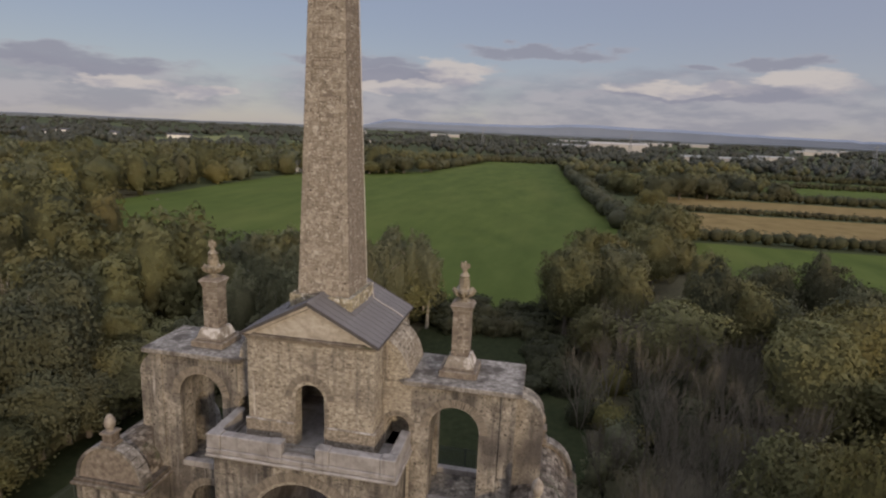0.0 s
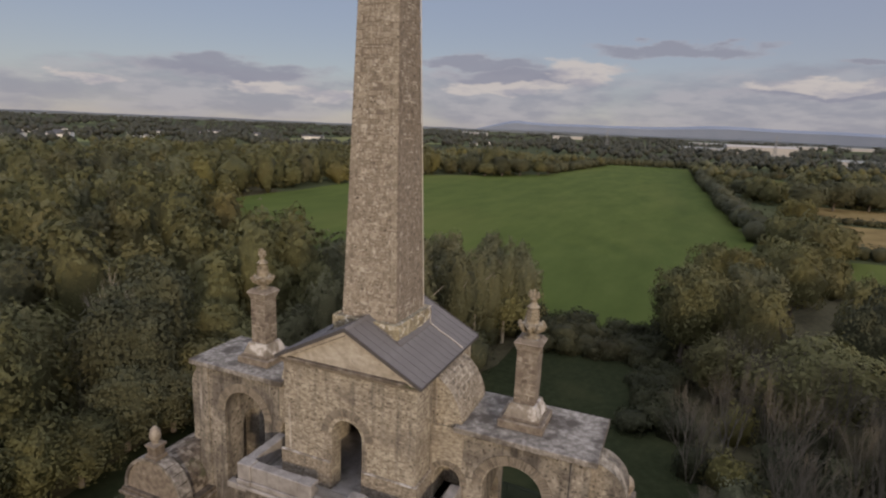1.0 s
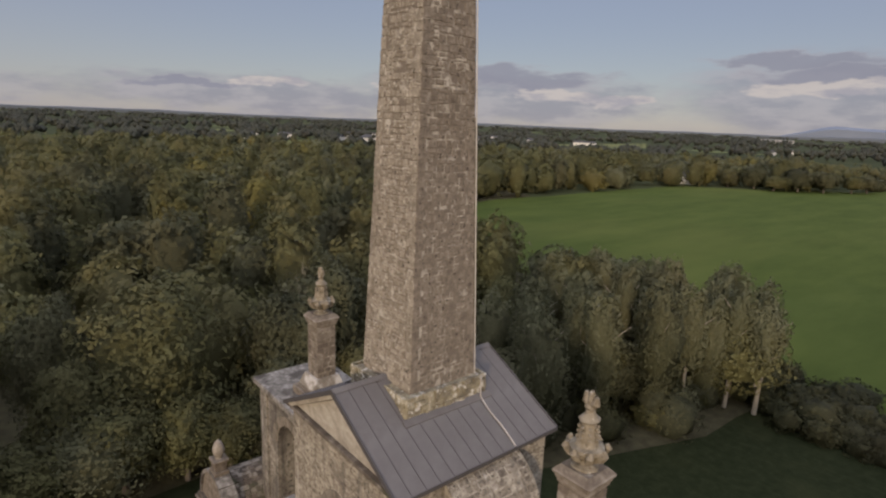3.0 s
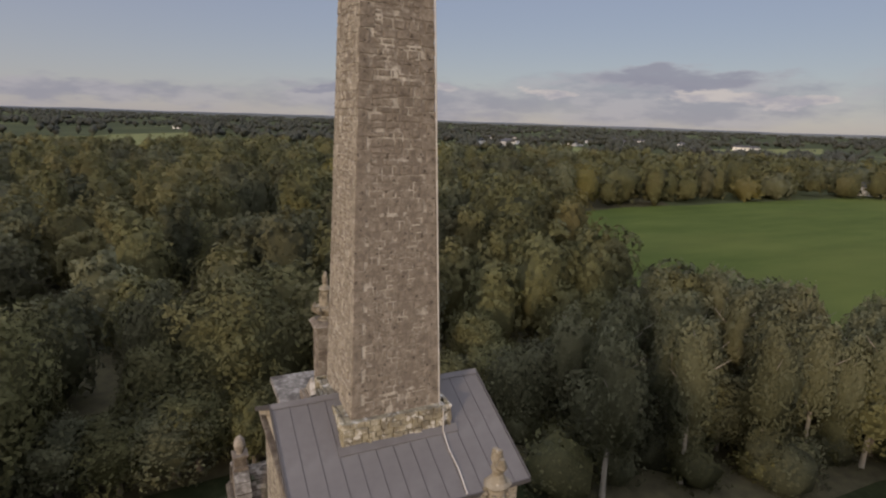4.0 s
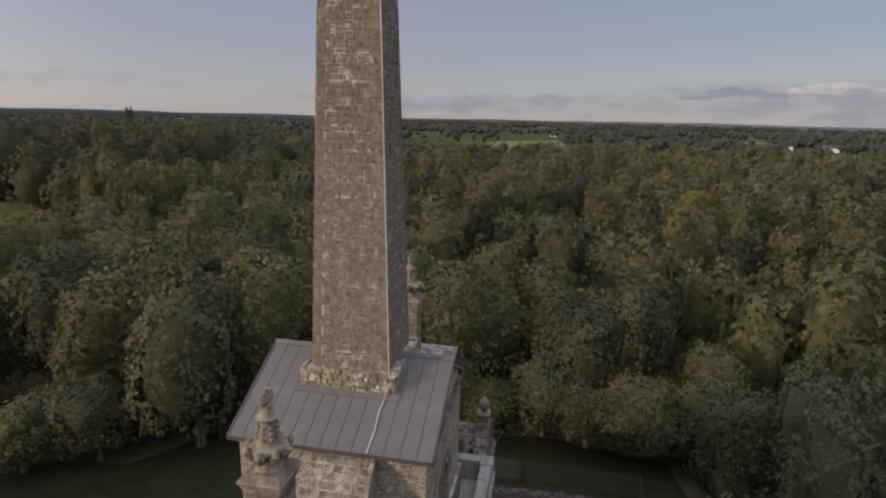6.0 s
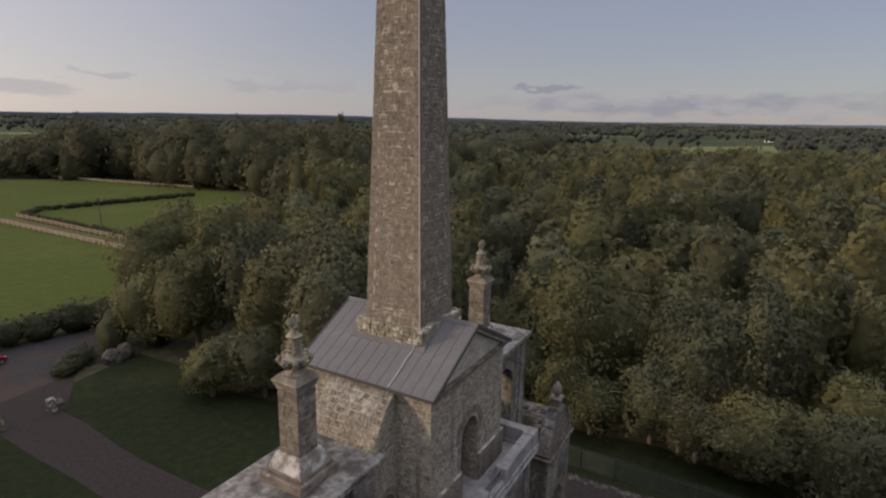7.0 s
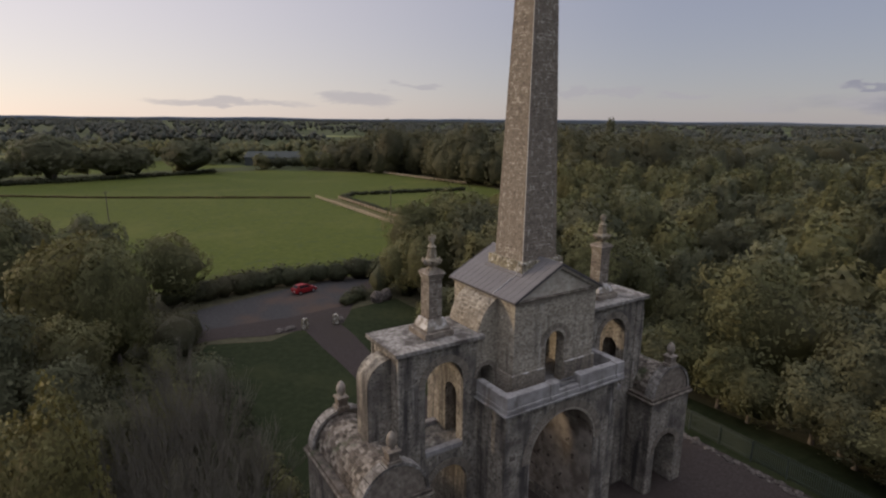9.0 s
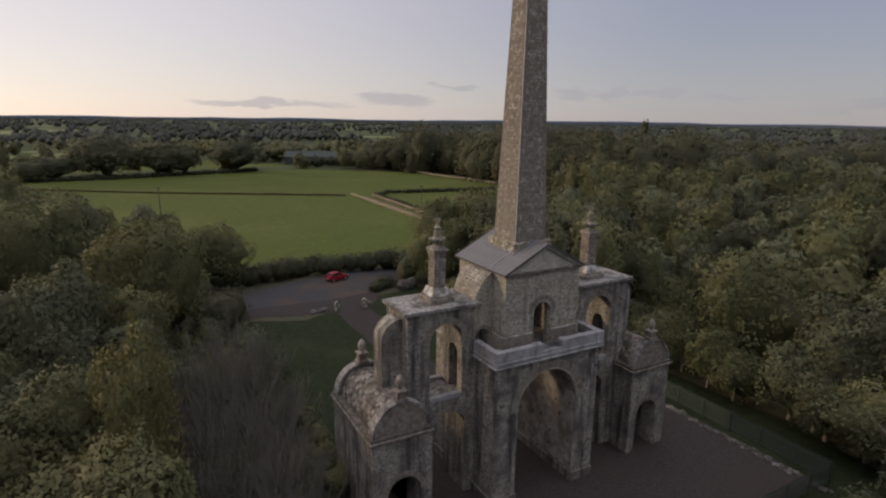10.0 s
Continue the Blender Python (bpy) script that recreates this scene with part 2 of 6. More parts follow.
LIMEWASH = material("flaking_limewashed_stone", [(0.25, (0.12, 0.10, 0.08)), (0.48, (0.21, 0.185, 0.15)), (0.58, (0.42, 0.395, 0.36)), (0.75, (0.56, 0.54, 0.51))], 1.5, detail=8, bump=0.6, bump_scale=8, position=True)
DARK_STONE = material("mossy_stone_slate", [(0.2, (0.045, 0.038, 0.03)), (0.5, (0.12, 0.10, 0.08)), (0.75, (0.26, 0.23, 0.19))], 2.5, bump=0.6, island=0.4, stain=(0.045, 0.06, 0.025), stain_scale=0.8, stain_at=(0.55, 0.7), position=True)
SEAM_METAL = material("grey_sheet_metal", [(0.3, (0.116, 0.108, 0.106)), (0.5, (0.134, 0.125, 0.122)), (0.7, (0.154, 0.145, 0.141))], 0.8, rough=0.55, bump=0.05, island=0.04, stain=(0.103, 0.094, 0.090), stain_scale=0.9, stain_at=(0.5, 0.8))
SEAM_DARK = material("dark_seam_metal", [(0.3, (0.068, 0.063, 0.062)), (0.7, (0.084, 0.078, 0.076))], 2, rough=0.55, bump=0)
CABLE = material("pale_lightning_cable", [(0.3, (0.38, 0.35, 0.31)), (0.7, (0.52, 0.49, 0.45))], 4, rough=0.6, bump=0)
GRILLE = material("galvanised_grille", [(0.3, (0.16, 0.16, 0.16)), (0.7, (0.24, 0.24, 0.24))], 6, rough=0.5, bump=0, metal=0.5)
PLASTER = material("warm_inner_plaster", [(0.25, (0.16, 0.138, 0.114)), (0.5, (0.26, 0.228, 0.19)), (0.75, (0.37, 0.33, 0.28))], 1.6, detail=9, bump=0.6, stain=(0.15, 0.125, 0.10), stain_scale=0.6, stain_at=(0.48, 0.60), pits=((0.035, 0.027, 0.022), 2.0, (0.60, 0.66)), position=True)
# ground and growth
# lawn greens darkened well below the fields, tree shade put into the colour
GRASS = material("shaded_rough_lawn", [(0.25, (0.014, 0.018, 0.008)), (0.5, (0.021, 0.026, 0.012)), (0.75, (0.031, 0.036, 0.017))], 1.3, bump=0.6, bump_scale=6, position=True, stain=(0.040, 0.043, 0.019), stain_scale=0.08, stain_at=(0.5, 0.75), spec=0.03)
FIELD = material("pasture_grass", [(0.25, (0.049, 0.068, 0.017)), (0.5, (0.066, 0.088, 0.022)), (0.75, (0.085, 0.107, 0.029))], 0.12, bump=0.4, bump_scale=2, position=True, stain=(0.098, 0.112, 0.032), stain_scale=0.02, stain_at=(0.5, 0.75), stretch=(1, 0.3, 1), spec=0.03)
FIELD_SOUTH = material("grazed_paddock", [(0.25, (0.046, 0.057, 0.014)), (0.5, (0.065, 0.077, 0.018)), (0.75, (0.087, 0.098, 0.025))], 0.7, detail=9, bump=0.6, bump_scale=2, position=True, stain=(0.094, 0.098, 0.028), stain_scale=0.03, stain_at=(0.5, 0.75), pits=((0.05, 0.062, 0.024), 0.35, (0.55, 0.68)), spec=0.03)
STUBBLE = material("brown_stubble", [(0.25, (0.12, 0.086, 0.036)), (0.5, (0.165, 0.122, 0.052)), (0.75, (0.21, 0.16, 0.074))], 0.15, bump=0.3, position=True, spec=0.03)
PALE_CROP = material("pale_grass_strip", [(0.25, (0.115, 0.125, 0.05)), (0.5, (0.15, 0.158, 0.066)), (0.75, (0.19, 0.19, 0.085))], 0.15, bump=0.3, position=True, spec=0.03)
GRAVEL = material("reddish_gravel", [(0.25, (0.030, 0.0245, 0.022)), (0.5, (0.045, 0.0365, 0.0325)), (0.75, (0.066, 0.054, 0.048))], 5, detail=8, bump=0.5, bump_scale=25, position=True, stain=(0.046, 0.037, 0.031), stain_scale=0.15, stain_at=(0.5, 0.7), spec=0.03)
ASPHALT = material("worn_asphalt", [(0.25, (0.034, 0.032, 0.031)), (0.5, (0.049, 0.046, 0.044)), (0.75, (0.070, 0.066, 0.062))], 3, detail=8, bump=0.3, bump_scale=30, position=True, stain=(0.072, 0.052, 0.041), stain_scale=0.12, stain_at=(0.48, 0.62), spec=0.04)
FAR_LAND = material("far_country", [(0.25, (0.035, 0.042, 0.020)), (0.5, (0.05, 0.058, 0.028)), (0.75, (0.08, 0.085, 0.042))], 0.012, position=True, bump=0, large=(0.15, 0.165, 0.07), large_scale=0.0045, large_at=(0.585, 0.61), spec=0.03)
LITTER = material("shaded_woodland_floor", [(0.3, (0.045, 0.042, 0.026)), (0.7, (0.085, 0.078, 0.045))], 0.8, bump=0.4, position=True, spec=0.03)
BARK = material("grey_brown_bark", [(0.3, (0.06, 0.05, 0.04)), (0.7, (0.15, 0.13, 0.105))], 3, bump=0.6, stretch=(1, 1, 0.2))
PALE_BARK = material("pale_bark", [(0.3, (0.20, 0.18, 0.145)), (0.7, (0.36, 0.33, 0.27))], 3, bump=0.5, stretch=(1, 1, 0.2))
TWIG = material("bare_twigs", [(0.3, (0.082, 0.074, 0.057)), (0.7, (0.160, 0.144, 0.112))], 3, bump=0.2)


def foliage(name, dark, mid, light, patch, solid=False):
    """Leaves: single leaves as small cells with gaps between them, a tint of each spray, of each tree and of each part of the wood."""
    m = bpy.data.materials.new(name)
    m.use_nodes = True
    n, l = m.node_tree.nodes, m.node_tree.links
    bsdf = n["Principled BSDF"]
    bsdf.inputs["Roughness"].default_value, bsdf.inputs["Specular IOR Level"].default_value = 0.75, 0.15
    geo = n.new("ShaderNodeNewGeometry")
    cells = n.new("ShaderNodeTexVoronoi")
    cells.inputs["Scale"].default_value = 6.5
    l.new(geo.outputs["Position"], cells.inputs["Vector"])
    rgb = n.new("ShaderNodeSeparateColor")
    l.new(cells.outputs["Color"], rgb.inputs[0])

    def blend(op, a, b):
        q = n.new("ShaderNodeMath")
        q.operation = op
        for k, v in enumerate((a, b)):
            if isinstance(v, float):
                q.inputs[k].default_value = v
            else:
                l.new(v, q.inputs[k])
        return q.outputs[0]

    value = blend("ADD", blend("MULTIPLY", rgb.outputs[0], 0.22), 0.12)
    value = blend("ADD", value, blend("MULTIPLY", geo.outputs["Random Per Island"], 0.14))
    value = blend("ADD", value, blend("MULTIPLY", n.new("ShaderNodeObjectInfo").outputs["Random"], 0.30))
    crowns = n.new("ShaderNodeTexVoronoi")
    crowns.inputs["Scale"].default_value = 0.13
    flat = n.new("ShaderNodeMapping")
    flat.inputs["Scale"].default_value = (1, 1, 0.3)
    l.new(geo.outputs["Position"], flat.inputs["Vector"])
    l.new(flat.outputs[0], crowns.inputs["Vector"])
    tint = n.new("ShaderNodeSeparateColor")
    l.new(crowns.outputs["Color"], tint.inputs[0])
    value = blend("ADD", value, blend("MULTIPLY", blend("SUBTRACT", tint.outputs[0], 0.5), 0.34))
    ramp = n.new("ShaderNodeValToRGB")
    el = ramp.color_ramp.elements
    el.new(0.5)
    for e, (p, c) in zip(el, ((0.12, dark), (0.46, mid), (0.82, light))):
        e.position, e.color = p, (*c, 1)
    l.new(value, ramp.inputs["Fac"])
    big = n.new("ShaderNodeTexNoise")
    big.inputs["Scale"].default_value, big.inputs["Detail"].default_value = 0.06, 4
    l.new(geo.outputs["Position"], big.inputs["Vector"])
    mr = n.new("ShaderNodeMapRange")
    mr.inputs["From Min"].default_value, mr.inputs["From Max"].default_value = 0.48, 0.72
    l.new(big.outputs["Fac"], mr.inputs["Value"])
    mix = n.new("ShaderNodeMix")
    mix.data_type = "RGBA"
    l.new(mr.outputs[0], mix.inputs["Factor"])
    l.new(ramp.outputs["Color"], mix.inputs["A"])
    mix.inputs["B"].default_value = (*patch, 1)
    colour = mix.outputs["Result"]
    l.new(colour, bsdf.inputs["Base Color"])
    tr = n.new("ShaderNodeBsdfTranslucent")
    l.new(colour, tr.inputs["Color"])
    ms = n.new("ShaderNodeMixShader")
    ms.inputs[0].default_value = 0.3
    l.new(bsdf.outputs[0], ms.inputs[1])
    l.new(tr.outputs[0], ms.inputs[2])
    shader = ms.outputs[0]
    if not solid:
        gap = n.new("ShaderNodeBsdfTransparent")
        cut = n.new("ShaderNodeMixShader")
        l.new(blend("GREATER_THAN", rgb.outputs[1], 0.28), cut.inputs[0])
        l.new(gap.outputs[0], cut.inputs[1])
        l.new(shader, cut.inputs[2])
        shader = cut.outputs[0]
    l.new(shader, n["Material Output"].inputs["Surface"])
    return m


def leaves(name, *tones):
    """The leaf skin of a plant and the dense growth inside it, its tones darkened for shade between leaves."""
    # 0.85 puts the inner shade of a crown into the leaf colour
    return [foliage(name, *tones), foliage(name + "_inside_shade", *(tuple(c * 0.85 for c in tone) for tone in tones), solid=True)]


LEAF_GREEN = leaves("summer_leaves", (0.068, 0.068, 0.032), (0.119, 0.119, 0.053), (0.177, 0.170, 0.074), (0.142, 0.127, 0.057))
LEAF_DARK = leaves("dark_leaves", (0.053, 0.056, 0.032), (0.092, 0.095, 0.053), (0.138, 0.138, 0.075), (0.107, 0.102, 0.055))
LEAF_GOLD = leaves("turning_leaves", (0.084, 0.076, 0.031), (0.142, 0.130, 0.048), (0.205, 0.186, 0.060), (0.136, 0.118, 0.050))
LEAF_GREY = leaves("grey_green_leaves", (0.076, 0.080, 0.044), (0.128, 0.133, 0.075), (0.184, 0.186, 0.108), (0.142, 0.137, 0.075))
# woods beyond 500 m: bluish, dulled tones stand in for distance haze
LEAF_HAZE = leaves("hazy_far_leaves", (0.054, 0.060, 0.050), (0.072, 0.078, 0.063), (0.100, 0.104, 0.077), (0.080, 0.078, 0.066))
LEAF_PARK = leaves("parkland_leaves", (0.042, 0.043, 0.024), (0.072, 0.072, 0.038), (0.108, 0.104, 0.054), (0.082, 0.074, 0.040))
HEDGE_LEAF = leaves("hedge_leaves", (0.034, 0.036, 0.020), (0.058, 0.062, 0.032), (0.094, 0.096, 0.048), (0.074, 0.066, 0.036))
FERN_BROWN = leaves("dead_bracken", (0.06, 0.045, 0.022), (0.11, 0.08, 0.04), (0.16, 0.12, 0.055), (0.09, 0.07, 0.03))

# ---- mesh helpers ----
def bm_mesh(name, bm, mats):
    me = bpy.data.meshes.new(name)
    bm.normal_update()
    bm.to_mesh(me)
    bm.free()
    for m in mats if isinstance(mats, (list, tuple)) else [mats]:
        me.materials.append(m)
    return me


def part(name, bm, mats, parent=None, label="", at=None, kind=""):
    """One mesh object out of a bmesh or a mesh, under a thing or a part."""
    me = bm_mesh(name, bm, mats) if isinstance(bm, bmesh.types.BMesh) else bm
    ob = new(name, me)
    if parent:
        ob.parent = parent
    if at is not None:
        ob.matrix_basis = at
    return tagged(ob, label, kind=kind)


def thing(name, label, category, at=None, group="", kind=""):
    ob = new(name)
    ob.empty_display_size = 0.3
    if at is not None:
        ob.matrix_basis = at
    return tagged(ob, label, category, group, kind)


def box(bm, x0, x1, y0, y1, z0, z1, bevel=0.0):
    r = bmesh.ops.create_cube(bm, size=1)["verts"]
    for v in r:
        v.co = ((x0 + x1) / 2 + v.co.x * (x1 - x0), (y0 + y1) / 2 + v.co.y * (y1 - y0), (z0 + z1) / 2 + v.co.z * (z1 - z0))
    if bevel:
        edges = list({e for v in r for e in v.link_edges})
        bmesh.ops.bevel(bm, geom=edges, offset=bevel, segments=1, affect="EDGES")
    return bm


def lay(axis, p, c):
    return {"y": (p[0], c, p[1]), "x": (c, p[0], p[1]), "z": (p[0], p[1], c)}[axis]


def prism(bm, pts, axis, a, b):
    """A flat outline drawn out along an axis from a to b. y: (x, z), x: (y, z), z: (x, y)."""
    lo = [bm.verts.new(lay(axis, p, a)) for p in pts]
    hi = [bm.verts.new(lay(axis, p, b)) for p in pts]
    fs = [bm.faces.new(lo), bm.faces.new(hi[::-1])]
    for i in range(len(pts)):
        j = (i + 1) % len(pts)
        fs.append(bm.faces.new((lo[j], lo[i], hi[i], hi[j])))
    bmesh.ops.recalc_face_normals(bm, faces=fs)
    return bm


def arc(cx, cz, r, a0, a1, n=16, rz=None):
    rz = r if rz is None else rz
    return [(cx + r * math.cos(radians(a0 + (a1 - a0) * i / n)), cz + rz * math.sin(radians(a0 + (a1 - a0) * i / n))) for i in range(n + 1)]


def arched(x0, x1, z0, z1, cx, half, spring):
    """The outline of a wall with a round-arched opening down to its foot."""
    return [(x0, z0), (x0, z1), (x1, z1), (x1, z0), (cx + half, z0)] + arc(cx, spring, half, 0, 180) + [(cx - half, z0)]


def turned(bm, profile, sides=16, at=(0, 0, 0)):
    """A turned solid from (radius, height) pairs."""
    rings = []
    for r, z in profile:
        rings.append([bm.verts.new((at[0] + r * math.cos(2 * math.pi * k / sides), at[1] + r * math.sin(2 * math.pi * k / sides), at[2] + z)) for k in range(sides)])
    for a, b in zip(rings, rings[1:]):
        for k in range(sides):
            bm.faces.new((a[k], a[(k + 1) % sides], b[(k + 1) % sides], b[k]))
    bm.faces.new(rings[0][::-1])
    bm.faces.new(rings[-1])
    return bm


def frustum(bm, h0, z0, h1, z1, cx=0.0, cy=0.0):
    """A square block that tapers."""
    lo = [bm.verts.new((cx + sx * h0, cy + sy * h0, z0)) for sx, sy in ((-1, -1), (1, -1), (1, 1), (-1, 1))]
    hi = [bm.verts.new((cx + sx * h1, cy + sy * h1, z1)) for sx, sy in ((-1, -1), (1, -1), (1, 1), (-1, 1))]
    bm.faces.new(lo[::-1]); bm.faces.new(hi)
    for k in range(4):
        bm.faces.new((lo[k], lo[(k + 1) % 4], hi[(k + 1) % 4], hi[k]))
    return bm


def tube(bm, pts, radii, sides=6):
    """A tapered round bar through points."""
    rings = []
    for i, p in enumerate(pts):
        p = Vector(p)
        way = (Vector(pts[min(i + 1, len(pts) - 1)]) - Vector(pts[max(i - 1, 0)])).normalized()
        side = way.cross(Vector((0.13, 0.31, 0.94)))
        if side.length < 1e-3:
            side = way.cross(Vector((1, 0, 0)))
        side.normalize()
        up = way.cross(side)
        r = radii[i]
        rings.append([bm.verts.new(p + r * (math.cos(2 * math.pi * k / sides) * side + math.sin(2 * math.pi * k / sides) * up)) for k in range(sides)])
    for a, b in zip(rings, rings[1:]):
        for k in range(sides):
            bm.faces.new((a[k], a[(k + 1) % sides], b[(k + 1) % sides], b[k]))
    bm.faces.new(rings[0][::-1]); bm.faces.new(rings[-1])
    return bm


class Pile:
    """Many small stones gathered into one mesh: a chamfered face and its four sides, with no back."""

    def __init__(self):
        self.v, self.f = [], []

    def stone(self, o, u, v, w, h, proud, rng, chamfer=0.02):
        """o: the corner on the wall; u, v: unit ways along and up; w, h: its size."""
        o, u, v = np.array(o, float), np.array(u, float), np.array(v, float)
        nrm = np.cross(u, v)
        j = lambda a: rng.uniform(-a, a)
        c = min(chamfer, w * 0.25, h * 0.25)
        jit = min(0.02, w * 0.06, h * 0.08)
        cor = [(j(jit), j(jit)), (w + j(jit), j(jit)), (w + j(jit), h + j(jit)), (j(jit), h + j(jit))]
        ins = [(c, c), (-c, c), (-c, -c), (c, -c)]
        base = len(self.v)
        for a, b in cor:
            self.v.append(tuple(o + u * a + v * b - nrm * 0.02))
        for (a, b), (da, db) in zip(cor, ins):
            self.v.append(tuple(o + u * (a + da) + v * (b + db) + nrm * (proud + j(proud * 0.3))))
        q = base
        self.f += [(q + 4, q + 5, q + 6, q + 7), (q, q + 1, q + 5, q + 4), (q + 1, q + 2, q + 6, q + 5), (q + 2, q + 3, q + 7, q + 6), (q + 3, q, q + 4, q + 7)]

    def mesh(self, name, mat):
        me = bpy.data.meshes.new(name)
        me.from_pydata(self.v, [], self.f)
        me.materials.append(mat)
        me.update()
        return me


def rubble(pile, o, u, v, width, height, free, rng, course=(0.10, 0.22), length=(0.12, 0.40), proud=(0.002, 0.010), gap=0.03, bare=0.72):
    """Courses of uneven stones over a wall face; free(a, b) says where stone may lie."""
    o, u, v = np.array(o, float), np.array(u, float), np.array(v, float)
    b = 0.0
    while b < height - 0.07:
        ch = min(rng.uniform(*course), height - b)
        a = 0.0
        while a < width - 0.05:
            cw = rng.uniform(*length)
            if width - a - cw < 0.16:
                cw = width - a
            split = ch > 0.16 and rng.random() < 0.4
            for k in range(2 if split else 1):
                hh = ch / 2 if split else ch
                bb = b + k * hh
                if rng.random() > bare and all(free(a + cw * s, bb + hh * t) for s, t in ((0, 0), (1, 0), (0, 1), (1, 1), (0.5, 0.5))):
                    pile.stone(o + u * (a + gap / 2) + v * (bb + gap / 2), u, v, cw - gap, hh - gap, rng.uniform(*proud), rng)
            a += cw
        b += ch


def arch_ring(parent, cx, cz, r0, r1, axis_y, out, rng, step=0.15, band=0.0):
    """A round arch: a plain band next to the opening, and radial voussoirs about it, each a piece of its own."""
    d = 0.012
    a, b = sorted((axis_y - out * 0.1, axis_y + out * d))
    bm = bmesh.new()
    prism(bm, [(cx + x, cz + z) for x, z in arc(0, 0, r1 - 0.04, 0, 180, 24)] + [(cx + x, cz + z) for x, z in arc(0, 0, r0, 180, 0, 24)], "y", a, b)
    ring = part("arch_ring", bm, MORTAR, parent)
    ri = r0 + band
    n = max(8, int(math.pi * (ri + r1) / 2 / step))
    half = math.pi / n / 2
    shapes = []
    for k in range(3):
        bm = bmesh.new()
        o = r1 + rng.uniform(-0.04, 0.02)
        w = half * rng.uniform(0.78, 0.88)
        pts = [(ri * math.cos(-w), ri * math.sin(-w)), (o * math.cos(-w), o * math.sin(-w)), (o * math.cos(w), o * math.sin(w)), (ri * math.cos(w), ri * math.sin(w))]
        prism(bm, pts, "y", -0.08, 0.05 if k != 1 else 0.038)
        shapes.append(bm_mesh("voussoir", bm, VOUSSOIR))
    for k in range(n):
        turn = math.degrees((k + 0.5) * math.pi / n)
        m = pose(cx, axis_y, cz) @ Matrix.Diagonal((1, out, 1, 1)) @ pose(0, 0, 0, 0, -turn, 0)
        part("voussoir", rng.choice(shapes), None, ring, at=m)
    return ring


def stone_unit(name, mat, seed):
    """A rough block, one by one by one, its back at y = 0 and its face towards -y."""
    rng = random.Random(seed)
    j = lambda a: rng.uniform(-a, a)
    c = 0.06
    v = [(0, 0, 0), (1, 0, 0), (1, 0, 1), (0, 0, 1)]
    v += [(x + j(0.03), -0.75, z + j(0.04)) for x, y, z in v[:4]]
    v += [(c + j(0.02), -1, c), (1 - c, -1 + j(0.1), c), (1 - c, -1 + j(0.1), 1 - c), (c, -1, 1 - c)]
    f = [(0, 1, 5, 4), (1, 2, 6, 5), (2, 3, 7, 6), (3, 0, 4, 7), (4, 5, 9, 8), (5, 6, 10, 9), (6, 7, 11, 10), (7, 4, 8, 11), (8, 9, 10, 11)]
    me = bpy.data.meshes.new(name)
    me.from_pydata(v, [], f)
    me.materials.append(mat)
    me.update()
    return me

# ---- the folly ----
folly = thing("obelisk_folly", "tall weathered limestone obelisk on an arcaded folly, standing on gravel", "monument")
rng = random.Random(7)
BX, BY = 3.3, 3.1              # upper block, half sizes
GX, GY, G_FLOOR, G_TOP = 4.85, 4.5, 11.15, 12.12    # gallery parapet
LX, LY = 4.65, 4.28            # lower body
BIG_HALF, BIG_SPRING = 2.7, 7.2
WX, WY, W_TOP = 10.05, 1.6, 14.7   # wings
EAVE, RIDGE = 17.1, 18.95
SHAFT_FOOT, SHAFT_HALF, TAPER, SHAFT_TOP = 18.8, 1.36, 0.031, 40.4
WING_ARCH, WING_HALF, WING_SPRING = 7.05, 1.29, 12.38
WING_LINK = 4.81
PAV, PAV_HALF, PAV_Y, PAV_TOP = 11.4, 2.1, 3.75, 7.7


def free_all(a, b):
    return True


def outside_arch(cx, half, spring, margin):
    def free(a, b):
        if b < spring:
            return abs(a - cx) > half + margin
        return math.hypot(a - cx, b - spring) > half + margin
    return free


